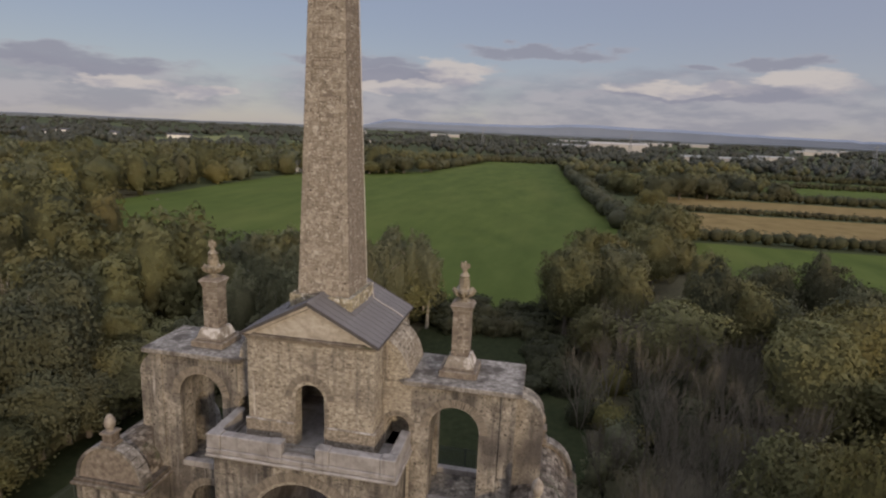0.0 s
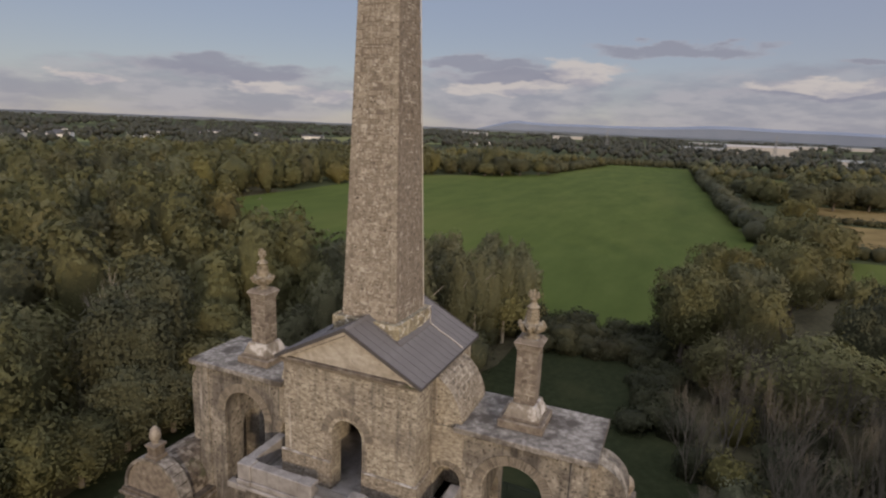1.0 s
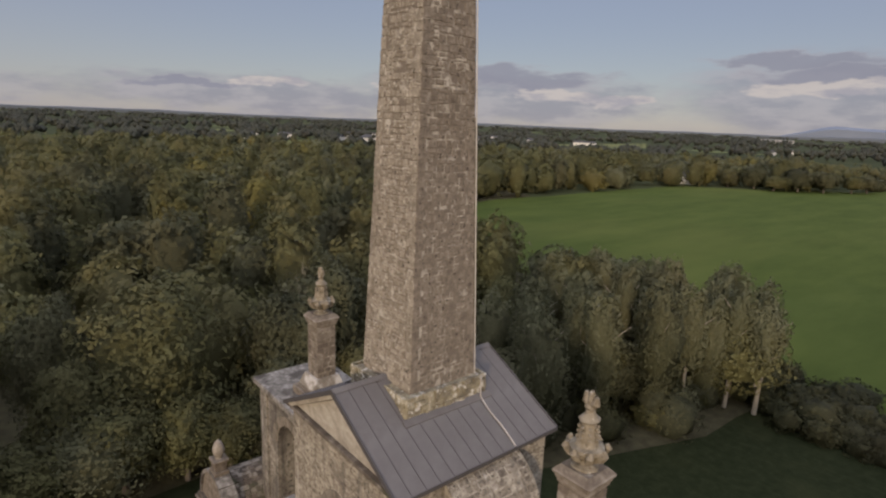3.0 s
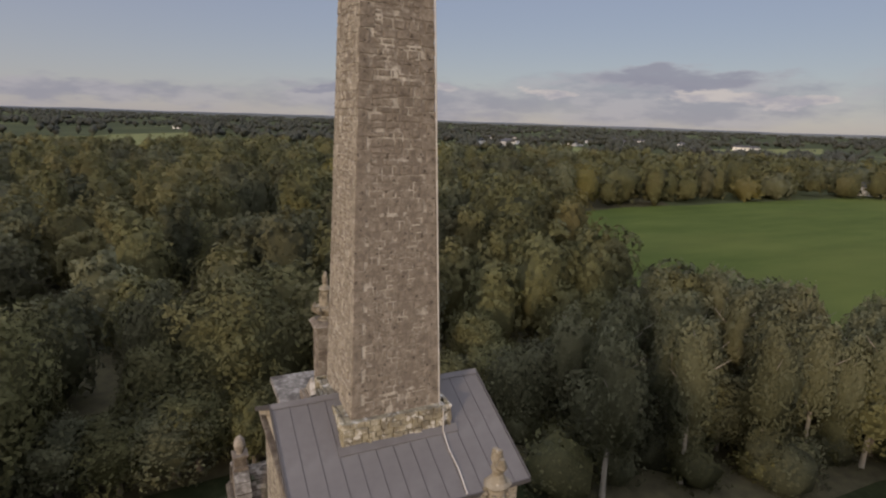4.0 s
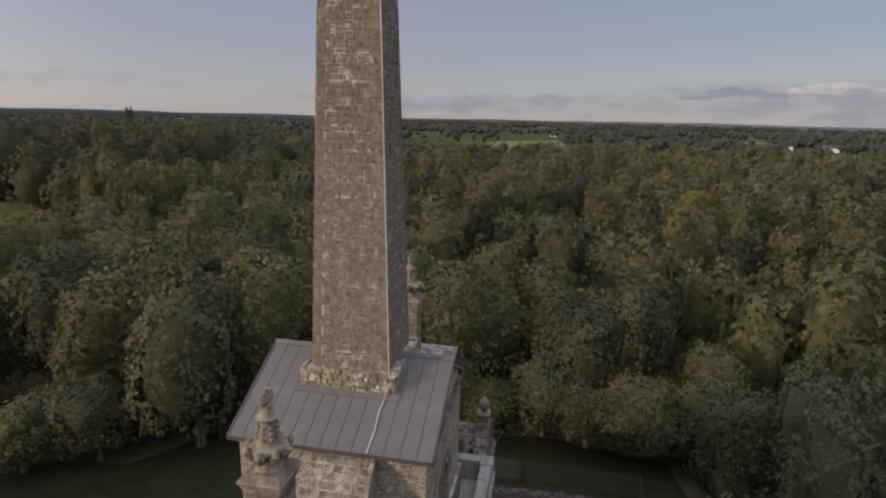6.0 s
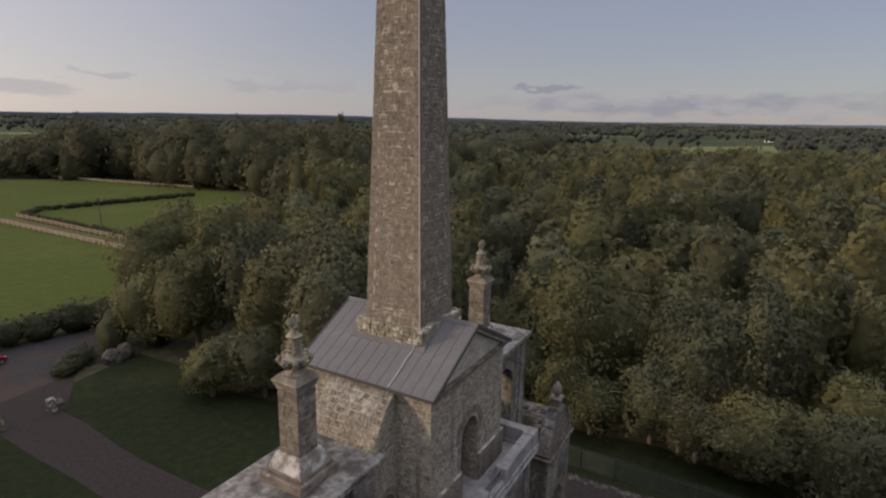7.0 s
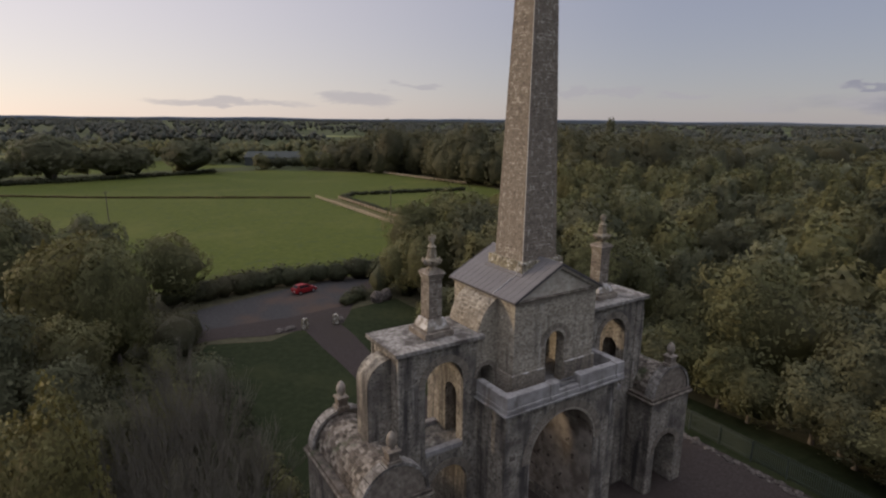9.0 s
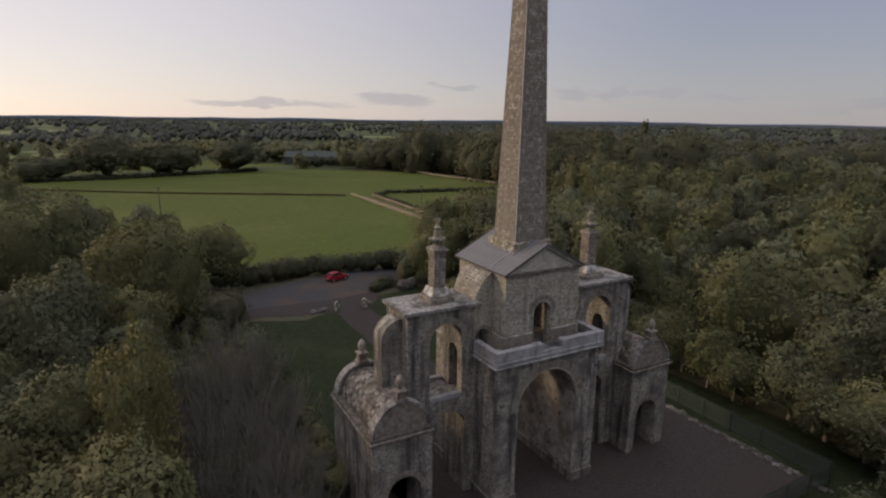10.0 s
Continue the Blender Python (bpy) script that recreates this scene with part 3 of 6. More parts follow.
def lower_body():
    bm = bmesh.new()
    prism(bm, arched(-LX, LX, -0.2, G_FLOOR - 0.27, 0, BIG_HALF, BIG_SPRING), "y", -LY, LY)
    part("lower_wall", bm, BLACK_RENDER, folly, "streaked rubble base with one tall round archway")
    p = Pile()
    free = outside_arch(LX, BIG_HALF, BIG_SPRING, 0.42)
    for sy in (-1, 1):
        u = (1, 0, 0) if sy < 0 else (-1, 0, 0)
        rubble(p, (-LX * (1 if sy < 0 else -1), sy * LY, 0), u, (0, 0, 1), 2 * LX, G_FLOOR - 0.4, free, rng, (0.2, 0.4), (0.25, 0.8))
        arch_ring(folly, 0, BIG_SPRING, BIG_HALF, BIG_HALF + 0.62, sy * LY, sy, rng, 0.2, 0.16)
    for sx in (-1, 1):
        for y0, y1 in ((-LY, -1.62), (1.62, LY)):
            o = (sx * LX, y0 if sx > 0 else y1, 0)
            rubble(p, o, (0, sx, 0), (0, 0, 1), y1 - y0, G_FLOOR - 0.4, free_all, rng, (0.2, 0.4), (0.25, 0.8))
    part("lower_stonework", p.mesh("lower_stonework", BLACK_RUBBLE), None, folly, kind="stuff")
    for sx in (-1, 1):                     # plastered sides and vault of the passage
        bm = bmesh.new()
        out = [(sx * (BIG_HALF + 0.02), 0.9)] + [(sx * x, z) for x, z in arc(0, BIG_SPRING, BIG_HALF + 0.02, 0, 90, 10)]
        ins = [(sx * x, z) for x, z in arc(0, BIG_SPRING, BIG_HALF - 0.03, 90, 0, 10)] + [(sx * (BIG_HALF - 0.03), 0.9)]
        prism(bm, out + ins, "y", -LY + 0.06, LY - 0.06)
        part("passage_plaster", bm, PLASTER, folly, "warm stained plaster on the passage wall")
        bm = bmesh.new()
        a, b = sorted((sx * (BIG_HALF - 0.12), sx * (LX + 0.12)))
        box(bm, a, b, -LY - 0.12, LY + 0.12, -0.2, 0.75, 0.05)
        part("pier_plinth", bm, BLACK_RUBBLE, folly, "dark weathered stone plinth")


def gallery():
    bm = bmesh.new()
    box(bm, -GX - 0.1, GX + 0.1, -GY - 0.1, GY + 0.1, G_FLOOR - 0.28, G_FLOOR - 0.1, 0.05)
    box(bm, -GX + 0.02, GX - 0.02, -GY + 0.02, GY - 0.02, G_FLOOR - 0.102, G_FLOOR, 0.0)
    part("gallery_floor", bm, ASHLAR, folly, "stone gallery floor with a moulded cornice")
    for sy in (-1, 1):
        # two long lengths with a low grilled gap in the middle, end blocks proud
        wall = part("parapet", bmesh.new(), ASHLAR, folly, "pale ashlar parapet with a grilled gap")
        for x0, x1, top, proud in ((-GX, -GX + 0.75, G_TOP, 0.05), (-GX + 0.75, -1.55, G_TOP - 0.03, 0.0), (-1.55, -0.85, G_TOP, 0.05), (-0.85, 0.85, G_FLOOR + 0.42, 0.0), (0.85, 1.55, G_TOP, 0.05), (1.55, GX - 0.75, G_TOP - 0.03, 0.0), (GX - 0.75, GX, G_TOP, 0.05)):
            y0, y1 = GY - 0.5 - proud, GY + proud
            a, b = sorted((sy * y0, sy * y1))
            bm = bmesh.new()
            box(bm, x0 + 0.006, x1 - 0.006, a, b, G_FLOOR + 0.2, top, 0.035)
            part("parapet_stone", bm, ASHLAR, wall)
            bm = bmesh.new()
            a, b = sorted((sy * (y0 - 0.04), sy * (y1 + 0.07)))
            box(bm, x0 + 0.006, x1 - 0.006, a, b, G_FLOOR - 0.02, G_FLOOR + 0.205, 0.03)
            part("parapet_foot", bm, ASHLAR, wall)
        grille = part("grille", bmesh.new(), GRILLE, wall, "galvanised bar grille in the gap")
        bm = bmesh.new()
        yy = sy * (GY - 0.25)
        for k in range(17):
            x = -0.8 + k * 0.1
            box(bm, x - 0.012, x + 0.012, yy - 0.012, yy + 0.012, G_FLOOR + 0.42, G_TOP - 0.1)
        for z in (G_FLOOR + 0.5, G_TOP - 0.12):
            box(bm, -0.85, 0.85, yy - 0.02, yy + 0.02, z, z + 0.04)
        bm.to_mesh(grille.data); bm.free()
        for sx in (-1, 1):
            bm = bmesh.new()
            a, b = sorted((sx * (GX - 0.5), sx * GX))
            c, d = sorted((sy * (WY + 0.03), sy * (GY - 0.55)))
            box(bm, a, b, c, d, G_FLOOR + 0.2, G_TOP - 0.03, 0.035)
            box(bm, a - 0.05, b + 0.05, c, d, G_FLOOR - 0.02, G_FLOOR + 0.205, 0.03)
            part("parapet_return", bm, ASHLAR, wall)


def upper_block():
    hd, spring = 0.76, 13.9
    for sy in (-1, 1):                     # door walls, side walls and a ceiling round one chamber
        bm = bmesh.new()
        prism(bm, arched(-BX, BX, G_FLOOR - 0.1, EAVE - 0.12, 0, hd, spring), "y", sy * (BY - 0.7), sy * BY)
        part("door_wall", bm, MORTAR, folly, "lime-rendered rubble wall with a round-arched doorway")
    for sx in (-1, 1):
        a, b = sorted((sx * (BX - 0.7), sx * BX))
        bm = bmesh.new()
        box(bm, a, b, -BY + 0.7, BY - 0.7, G_FLOOR - 0.1, EAVE - 0.12)
        part("side_wall", bm, MORTAR, folly)
    bm = bmesh.new()
    box(bm, -BX + 0.7, BX - 0.7, -BY + 0.7, BY - 0.7, EAVE - 0.9, EAVE - 0.12)
    part("chamber_vault", bm, PLASTER, folly)
    p = Pile()
    for sy in (-1, 1):
        s = 1 if sy < 0 else -1
        rubble(p, (-BX * s, sy * BY, G_FLOOR), (s, 0, 0), (0, 0, 1), 2 * BX, EAVE - 0.3 - G_FLOOR, outside_arch(BX, hd, spring - G_FLOOR, 0.40), rng)
        arch_ring(folly, 0, spring, hd, hd + 0.52, sy * BY, sy, rng, 0.11, 0.18)
        # jamb stones
        for sx in (-1, 1):
            z = G_FLOOR
            while z < spring - 0.1:
                hh = min(rng.uniform(0.22, 0.4), spring - z)
                ww = rng.choice((0.28, 0.4))
                x0 = sx * hd if sx > 0 else -hd - ww
                o = (x0 if sy < 0 else x0 + ww, sy * BY, z)
                p.stone(o, (s, 0, 0), (0, 0, 1), ww, hh - 0.02, 0.02, rng)
                z += hh
    for sx in (-1, 1):
        rubble(p, (sx * BX, -BY * sx, G_FLOOR), (0, sx, 0), (0, 0, 1), 2 * BY, EAVE - 0.15 - G_FLOOR, free_all, rng)
    part("upper_stonework", p.mesh("upper_stonework", RUBBLE), None, folly, kind="stuff")
    # a low plinth with a lime-washed top, broken by the doorways
    for sx in (-1, 1):
        bm = bmesh.new()
        for sy in (-1, 1):
            x0, x1 = sorted((sx * (hd + 0.02), sx * (BX + 0.13)))
            a, b = sorted((sy * (BY - 0.1), sy * (BY + 0.13)))
            box(bm, x0, x1, a, b, G_FLOOR - 0.02, 12.5, 0.03)
        a, b = sorted((sx * (BX - 0.1), sx * (BX + 0.125)))
        box(bm, a, b, -BY, BY, G_FLOOR - 0.02, 12.49, 0.03)
        part("block_plinth", bm, RUBBLE, folly, "rough rubble plinth")
        bm = bmesh.new()
        for sy in (-1, 1):
            x0, x1 = sorted((sx * (hd + 0.03), sx * (BX + 0.135)))
            a, b = sorted((sy * (BY + 0.0), sy * (BY + 0.135)))
            box(bm, x0, x1, a, b, 12.47, 12.515, 0.015)
        part("plinth_edge", bm, LIMEWASH, folly, "flaking white lime on the plinth's edge")
    # gables: cornice, tympanum and raking cornice
    slope = (RIDGE - EAVE) / (BX + 0.255)
    for sy in (-1, 1):
        bm = bmesh.new()
        a, b = sorted((sy * (BY - 0.05), sy * (BY + 0.02)))
        prism(bm, [(-BX, EAVE - 0.12), (BX, EAVE - 0.12), (0, EAVE - 0.12 + slope * BX)], "y", sy * (BY - 0.3), sy * BY)
        part("tympanum", bm, PALE_RENDER, folly, "pale smooth triangular tympanum")
        a, b = sorted((sy * (BY - 0.1), sy * (BY + 0.19)))
        bm = bmesh.new()
        box(bm, -BX - 0.19, BX + 0.19, a, b, EAVE - 0.16, EAVE - 0.02, 0.02)
        part("cornice", bm, DARK_STONE, folly, "thin mossy moulded stone cornice")
        bm = bmesh.new()
        a, b = sorted((sy * (BY - 0.1), sy * (BY + 0.09)))
        box(bm, -BX - 0.09, BX + 0.09, a, b, EAVE - 0.3, EAVE - 0.155, 0.02)
        part("cornice_bed", bm, VOUSSOIR, folly)
        for sx in (-1, 1):
            e = BX + 0.18
            bm = bmesh.new()
            prism(bm, [(sx * e, EAVE - 0.06), (0, EAVE - 0.06 + slope * e), (0, EAVE - 0.06 + slope * e - 0.2), (sx * (e - 0.2 / slope), EAVE - 0.06)], "y", sy * (BY - 0.1), sy * (BY + 0.19))
            part("raking_cornice", bm, PALE_RENDER, folly)
            bm = bmesh.new()
            prism(bm, [(sx * (e - 0.19 / slope), EAVE - 0.02), (0, EAVE - 0.06 + slope * e - 0.19), (0, EAVE - 0.06 + slope * e - 0.27), (sx * (e - 0.27 / slope), EAVE - 0.02)], "y", sy * (BY - 0.1), sy * (BY + 0.07))
            part("raking_bed", bm, VOUSSOIR, folly)


def roof():
    half, e = BY + 0.26, BX + 0.255
    slope = (RIDGE - EAVE) / e
    top = part("roof", bmesh.new(), SEAM_METAL, folly, "grey standing-seam sheet metal roof")
    bm = bmesh.new()
    for sx in (-1, 1):
        prism(bm, [(0, RIDGE - 0.02), (sx * e, EAVE - 0.02), (sx * e, EAVE - 0.1), (0, RIDGE - 0.14)], "y", -half, half)
    bm.to_mesh(top.data); bm.free()
    n = 13
    step = 2 * half / n
    ln = math.hypot(e, RIDGE - EAVE)
    tilt = math.degrees(math.atan2(RIDGE - EAVE, e))
    bm = bmesh.new()
    box(bm, 0, ln, 0.012, step - 0.012, 0, 0.012)
    sheet = bm_mesh("roof_sheet", bm, SEAM_METAL)
    bm = bmesh.new()
    box(bm, 0, ln, -0.011, 0.011, 0, 0.02)
    seam = bm_mesh("seam", bm, SEAM_DARK)
    for sx in (-1, 1):
        for k in range(n):
            turn = Matrix.Identity(4) if sx > 0 else Matrix.Rotation(math.pi, 4, "Z")
            base = turn @ pose(0, -half + k * step, RIDGE - 0.018, 0, tilt, 0)
            part("roof_sheet", sheet, None, top, at=base)
            if k:
                part("seam", seam, None, top, at=base)
    bm = bmesh.new()
    for sx in (-1, 1):
        box(bm, sx * e - 0.035, sx * e + 0.035, -half, half, EAVE - 0.13, EAVE - 0.005)
    for sy in (-1, 1):
        for sx in (-1, 1):
            prism(bm, [(0, RIDGE + 0.03), (sx * e, EAVE + 0.03), (sx * e, EAVE - 0.14), (0, RIDGE - 0.14)], "y", sy * half - 0.03, sy * half + 0.03)
    part("edge_flashing", bm, SEAM_DARK, top)
    bm = bmesh.new()
    prism(bm, [(-0.16, RIDGE - 0.06), (0, RIDGE + 0.045), (0.16, RIDGE - 0.06)], "y", -half, half)
    part("ridge_cap", bm, SEAM_METAL, top)
    for sx in (-1, 1):                      # flashing along the foot of the shaft
        bm = bmesh.new()
        for w0, w1 in ((1.66, 1.84),):
            prism(bm, [(sx * w0, RIDGE - slope * w0 + 0.09), (sx * w1, RIDGE - slope * w1 + 0.03), (sx * w1, RIDGE - slope * w1 - 0.02), (sx * w0, RIDGE - slope * w0 - 0.02)], "y", -1.84, 1.84)
        part("foot_flashing", bm, SEAM_METAL, top)


def half_at(z):
    return SHAFT_HALF - TAPER * (z - SHAFT_FOOT)


def shaft():
    body = part("shaft", bmesh.new(), SHAFT_JOINT, folly, "tapering obelisk shaft of pale-pointed limestone")
    bm = bmesh.new()
    frustum(bm, SHAFT_HALF + 0.004, SHAFT_FOOT - 0.6, half_at(SHAFT_TOP), SHAFT_TOP)
    bm.to_mesh(body.data); bm.free()
    bm = bmesh.new()
    frustum(bm, half_at(SHAFT_TOP) + 0.02, SHAFT_TOP, 0.02, 42.6)
    part("apex", bm, SHAFT_STONE, body)
    foot = part("shaft_foot", bmesh.new(), LICHEN_STONE, folly, "rough stone footing blotched with white lichen")
    bm = bmesh.new()
    box(bm, -1.6, 1.6, -1.6, 1.6, 17.6, SHAFT_FOOT - 0.04, 0.08)
    bm.to_mesh(foot.data); bm.free()
    units = [stone_unit("footing_stone", LICHEN_STONE, k) for k in range(5)]
    for side in range(4):
        turn = Matrix.Rotation(side * math.pi / 2, 4, "Z")
        z = 17.75
        while z < SHAFT_FOOT - 0.02:
            hh = min(rng.uniform(0.13, 0.22), SHAFT_FOOT + 0.03 - z)
            a = -1.68
            while a < 1.62:
                w = min(rng.uniform(0.14, 0.42), 1.68 - a)
                m = turn @ pose(a, -1.58, z) @ Matrix.Diagonal((w - 0.02, rng.uniform(0.05, 0.13), hh - 0.012, 1))
                part("footing_stone", rng.choice(units), None, foot, at=m)
                a += w
            z += hh
    # long quoins at the corners, broken rubble between them
    units = [stone_unit("stone", SHAFT_STONE, 20 + k) for k in range(8)]
    lean = math.degrees(math.atan(TAPER))
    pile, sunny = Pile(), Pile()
    made = 0
    for side in range(4):
        turn = Matrix.Rotation(side * math.pi / 2, 4, "Z")
        t3 = np.array(turn.to_3x3())
        stones = []
        z, k = SHAFT_FOOT + 0.01, 0
        while z < SHAFT_TOP - 0.1:
            hh = min(rng.uniform(0.24, 0.42), SHAFT_TOP - z)
            hw = half_at(z + hh)
            w0, w1 = (0.42, 0.28) if (k + side) % 2 else (0.28, 0.42)
            stones += [(-hw - 0.012, -hw + w0, z, hh, True), (hw - w1, hw + 0.012, z, hh, True)]
            z += hh
            k += 1
        z = SHAFT_FOOT + 0.01
        while z < SHAFT_TOP - 0.1:          # one tier of panels, each with courses of its own
            tier = min(rng.uniform(0.45, 1.1), SHAFT_TOP - z)
            hw = half_at(z + tier) - 0.36
            cuts = [-hw] + sorted(rng.uniform(-hw * 0.7, hw * 0.7) for _ in range(rng.choice((1, 2)))) + [hw]
            for c0, c1 in zip(cuts, cuts[1:]):
                zz = z
                while zz < z + tier - 0.03:
                    h1 = min(rng.uniform(0.11, 0.27), z + tier - zz)
                    a = c0
                    while a < c1 - 0.03:
                        w = min(rng.uniform(0.12, 0.42), c1 - a)
                        if c1 - a - w < 0.08:
                            w = c1 - a
                        stones.append((a, a + w, zz, h1, False))
                        a += w
                    zz += h1
            z += tier
        for a, b, zz, h1, quoin in stones:
            g = 0.012 if quoin else rng.uniform(0.02, 0.05)
            if b - a - g < 0.05 or h1 - g < 0.04:
                continue
            if not quoin and rng.random() < 0.06:
                continue
            if side == 1 and zz < 26.5 and made < 300:
                m = turn @ pose(a + g / 2, -half_at(zz) + 0.01, zz + g / 2, -lean, rng.uniform(-2, 2) * (not quoin)) @ Matrix.Diagonal((b - a - g, (0.014 if quoin else rng.uniform(0.006, 0.012)), h1 - g, 1))
                part("stone", rng.choice(units), None, body, at=m)
                made += 1
            else:
                o = t3 @ np.array((a + g / 2, -half_at(zz), zz + g / 2))
                v = t3 @ np.array((0, TAPER, 1.0))
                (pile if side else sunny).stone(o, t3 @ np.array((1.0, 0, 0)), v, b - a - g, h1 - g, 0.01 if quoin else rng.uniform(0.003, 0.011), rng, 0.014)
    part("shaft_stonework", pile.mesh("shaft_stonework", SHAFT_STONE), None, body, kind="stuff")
    # only the sunward face takes the copy with the sunlight in its colour
    part("south_stonework", sunny.mesh("south_stonework", SHAFT_SUNLIT), None, body, "south face stones, sunlit brightness in their colour, lichen spots", kind="stuff")
    # the lightning conductor runs down one corner and over the roof
    bm = bmesh.new()
    pts = [(half_at(z) + 0.035, half_at(z) + 0.02, z) for z in (SHAFT_TOP, 34, 29, 24, 20, SHAFT_FOOT)]
    slope = (RIDGE - EAVE) / (BX + 0.255)
    pts += [(1.74, 1.36, SHAFT_FOOT - 0.06), (1.78, 1.36, RIDGE - slope * 1.78 + 0.05), (2.3, 1.3, RIDGE - slope * 2.3 + 0.04), (2.9, 1.34, RIDGE - slope * 2.9 + 0.04), (3.52, 1.3, EAVE + 0.04), (3.56, 1.3, EAVE - 0.2)]
    tube(bm, pts, [0.024] * len(pts), 5)
    part("conductor_cable", bm, CABLE, folly, "thin pale lightning conductor cable")


def scroll(sx):
    """The convex stone haunches: one from the eave to the wing, one at the wing's end."""
    bm = bmesh.new()
    p0, p1, p2 = (BX - 0.05, 16.95), (4.5, 16.45), (4.72, 14.75)
    n = 10
    top = [tuple((1 - t) ** 2 * a + 2 * t * (1 - t) * b + t * t * c for a, b, c in zip(p0, p1, p2)) for t in [1 - k / n for k in range(n + 1)]]
    prism(bm, [(sx * x, z) for x, z in top] + [(sx * (BX - 0.05), 14.7)], "y", -1.55, 1.55)
    part("haunch", bm, MORTAR, folly, "convex haunch of squared lichened stone")
    p = Pile()
    for a, b in zip(top, top[1:]):
        w = math.dist(a, b)
        y = -1.55
        while y < 1.53:
            ww = min(rng.uniform(0.2, 0.6), 1.55 - y)
            u = np.array((0, 1.0, 0)) * sx
            v = np.array((sx * (b[0] - a[0]), 0, b[1] - a[1])) / w
            o = np.array((sx * a[0], y if sx > 0 else y + ww, a[1]))
            if rng.random() > 0.12:
                p.stone(o + v * 0.01, u, v, ww - 0.025, w - 0.02, rng.uniform(0.004, 0.024), rng)
            y += ww
    part("haunch_stonework", p.mesh("haunch_stonework", RUBBLE), None, folly, kind="stuff")
    bm = bmesh.new()
    pts = [(sx * (WX - 0.2), 7.0), (sx * (WX + 1.45), 7.0)] + [(sx * x, z) for x, z in arc(WX - 0.1, 12.85, 1.55, 0, 90, 12, 1.4)] + [(sx * (WX - 0.2), 14.2)]
    prism(bm, pts, "y", -0.7, 0.7)
    part("end_buttress", bm, BLACK_RENDER, folly, "round-shouldered rubble end buttress")
    p = Pile()
    for sy in (-1, 1):
        o = (sx * (WX if sx * sy < 0 else WX + 1.4), sy * 0.7, 8)
        rubble(p, o, (1 if sy < 0 else -1, 0, 0), (0, 0, 1), 1.4, 5.2, free_all, rng)
    part("buttress_stonework", p.mesh("buttress_stonework", BLACK_RUBBLE), None, folly, kind="stuff")


def wing(sx):
    x0, x1 = LX - 0.05, WX
    lo_spring, lo_half = 5.6, 1.35
    c = WING_ARCH
    bm = bmesh.new()
    prism(bm, [(sx * x, z) for x, z in arched(x0, x1, -0.2, 8.05, c - 0.35, lo_half, lo_spring)], "y", -WY, WY)
    # above: two piers with a doorway in the side of each, and the arch over them
    for k, far in ((-1, WING_LINK), (1, x1)):
        near = c + k * WING_HALF
        back = near + k * 0.95
        a, b = sorted((sx * near, sx * back))
        prism(bm, arched(-WY + 0.003, WY - 0.003, 8.05, WING_SPRING, 0.3, 0.62, 10.95), "x", a, b)
        if abs(back - far) < 0.02:
            continue
        a, b = sorted((sx * back, sx * far))
        box(bm, a, b, -WY + 0.003, WY - 0.003, 8.05, WING_SPRING)
    over = [(WING_LINK, WING_SPRING), (WING_LINK, W_TOP), (x1, W_TOP), (x1, WING_SPRING)] + arc(c, WING_SPRING, WING_HALF, 0, 180)
    prism(bm, [(sx * x, z) for x, z in over], "y", -WY + 0.003, WY - 0.003)
    part("wing_wall", bm, BLACK_RENDER, folly, "rendered rubble wing with an arch above an arch")
    p = Pile()
    for sy in (-1, 1):
        u = np.array((1.0 if sy < 0 else -1.0, 0, 0))
        left = min(sx * (GX + 0.1), sx * x1) if sy < 0 else max(sx * (GX + 0.1), sx * x1)
        width = x1 - GX - 0.1
        def local(fn):
            return lambda a, b: fn(left + u[0] * a, b)
        hi = outside_arch(sx * c, WING_HALF, WING_SPRING - 8.1, 0.42)
        lo = outside_arch(sx * (c - 0.35), lo_half, lo_spring, 0.42)
        rubble(p, (left, sy * WY, 8.1), u, (0, 0, 1), width, W_TOP - 8.1, local(hi), rng)
        rubble(p, (left, sy * WY, 0), u, (0, 0, 1), width, 7.9, local(lo), rng)
        arch_ring(folly, sx * c, WING_SPRING, WING_HALF, WING_HALF + 0.46, sy * WY, sy, rng, 0.14, 0.05)
        arch_ring(folly, sx * (c - 0.35), lo_spring, lo_half, lo_half + 0.46, sy * WY, sy, rng, 0.16, 0.05)
        # pilaster strip and jambs
        bm = bmesh.new()
        a, b = sorted((sx * 9.35, sx * (WX + 0.06)))
        e, f = sorted((sy * (WY - 0.1), sy * (WY + 0.07)))
        box(bm, a, b, e, f, 7.6, W_TOP, 0.02)
        part("pilaster", bm, BLACK_RENDER, folly)
    rubble(p, (sx * x1, -WY * sx, 8), (0, sx, 0), (0, 0, 1), 2 * WY, W_TOP - 8, free_all, rng)
    part("wing_stonework", p.mesh("wing_stonework", BLACK_RUBBLE), None, folly, kind="stuff")
    # sill ledge, cross-wall under the arch
    a, b = sorted((sx * (c - WING_HALF), sx * (c + WING_HALF)))
    for sy in (-1, 1):
        bm = bmesh.new()
        e, f = sorted((sy * (WY - 0.35), sy * (WY + 0.06)))
        box(bm, a, b, e, f, 8.0, 8.35, 0.03)
        part("arch_sill", bm, ASHLAR, folly)
    # the flat stone top
    bm = bmesh.new()
    a, b = sorted((sx * 4.45, sx * (WX + 0.32)))
    box(bm, a, b, -WY - 0.3, WY + 0.3, W_TOP - 0.02, W_TOP + 0.24, 0.03)
    part("wing_slab", bm, SLAB_STONE, folly, "flat stone slab roof stained with dark lichen")


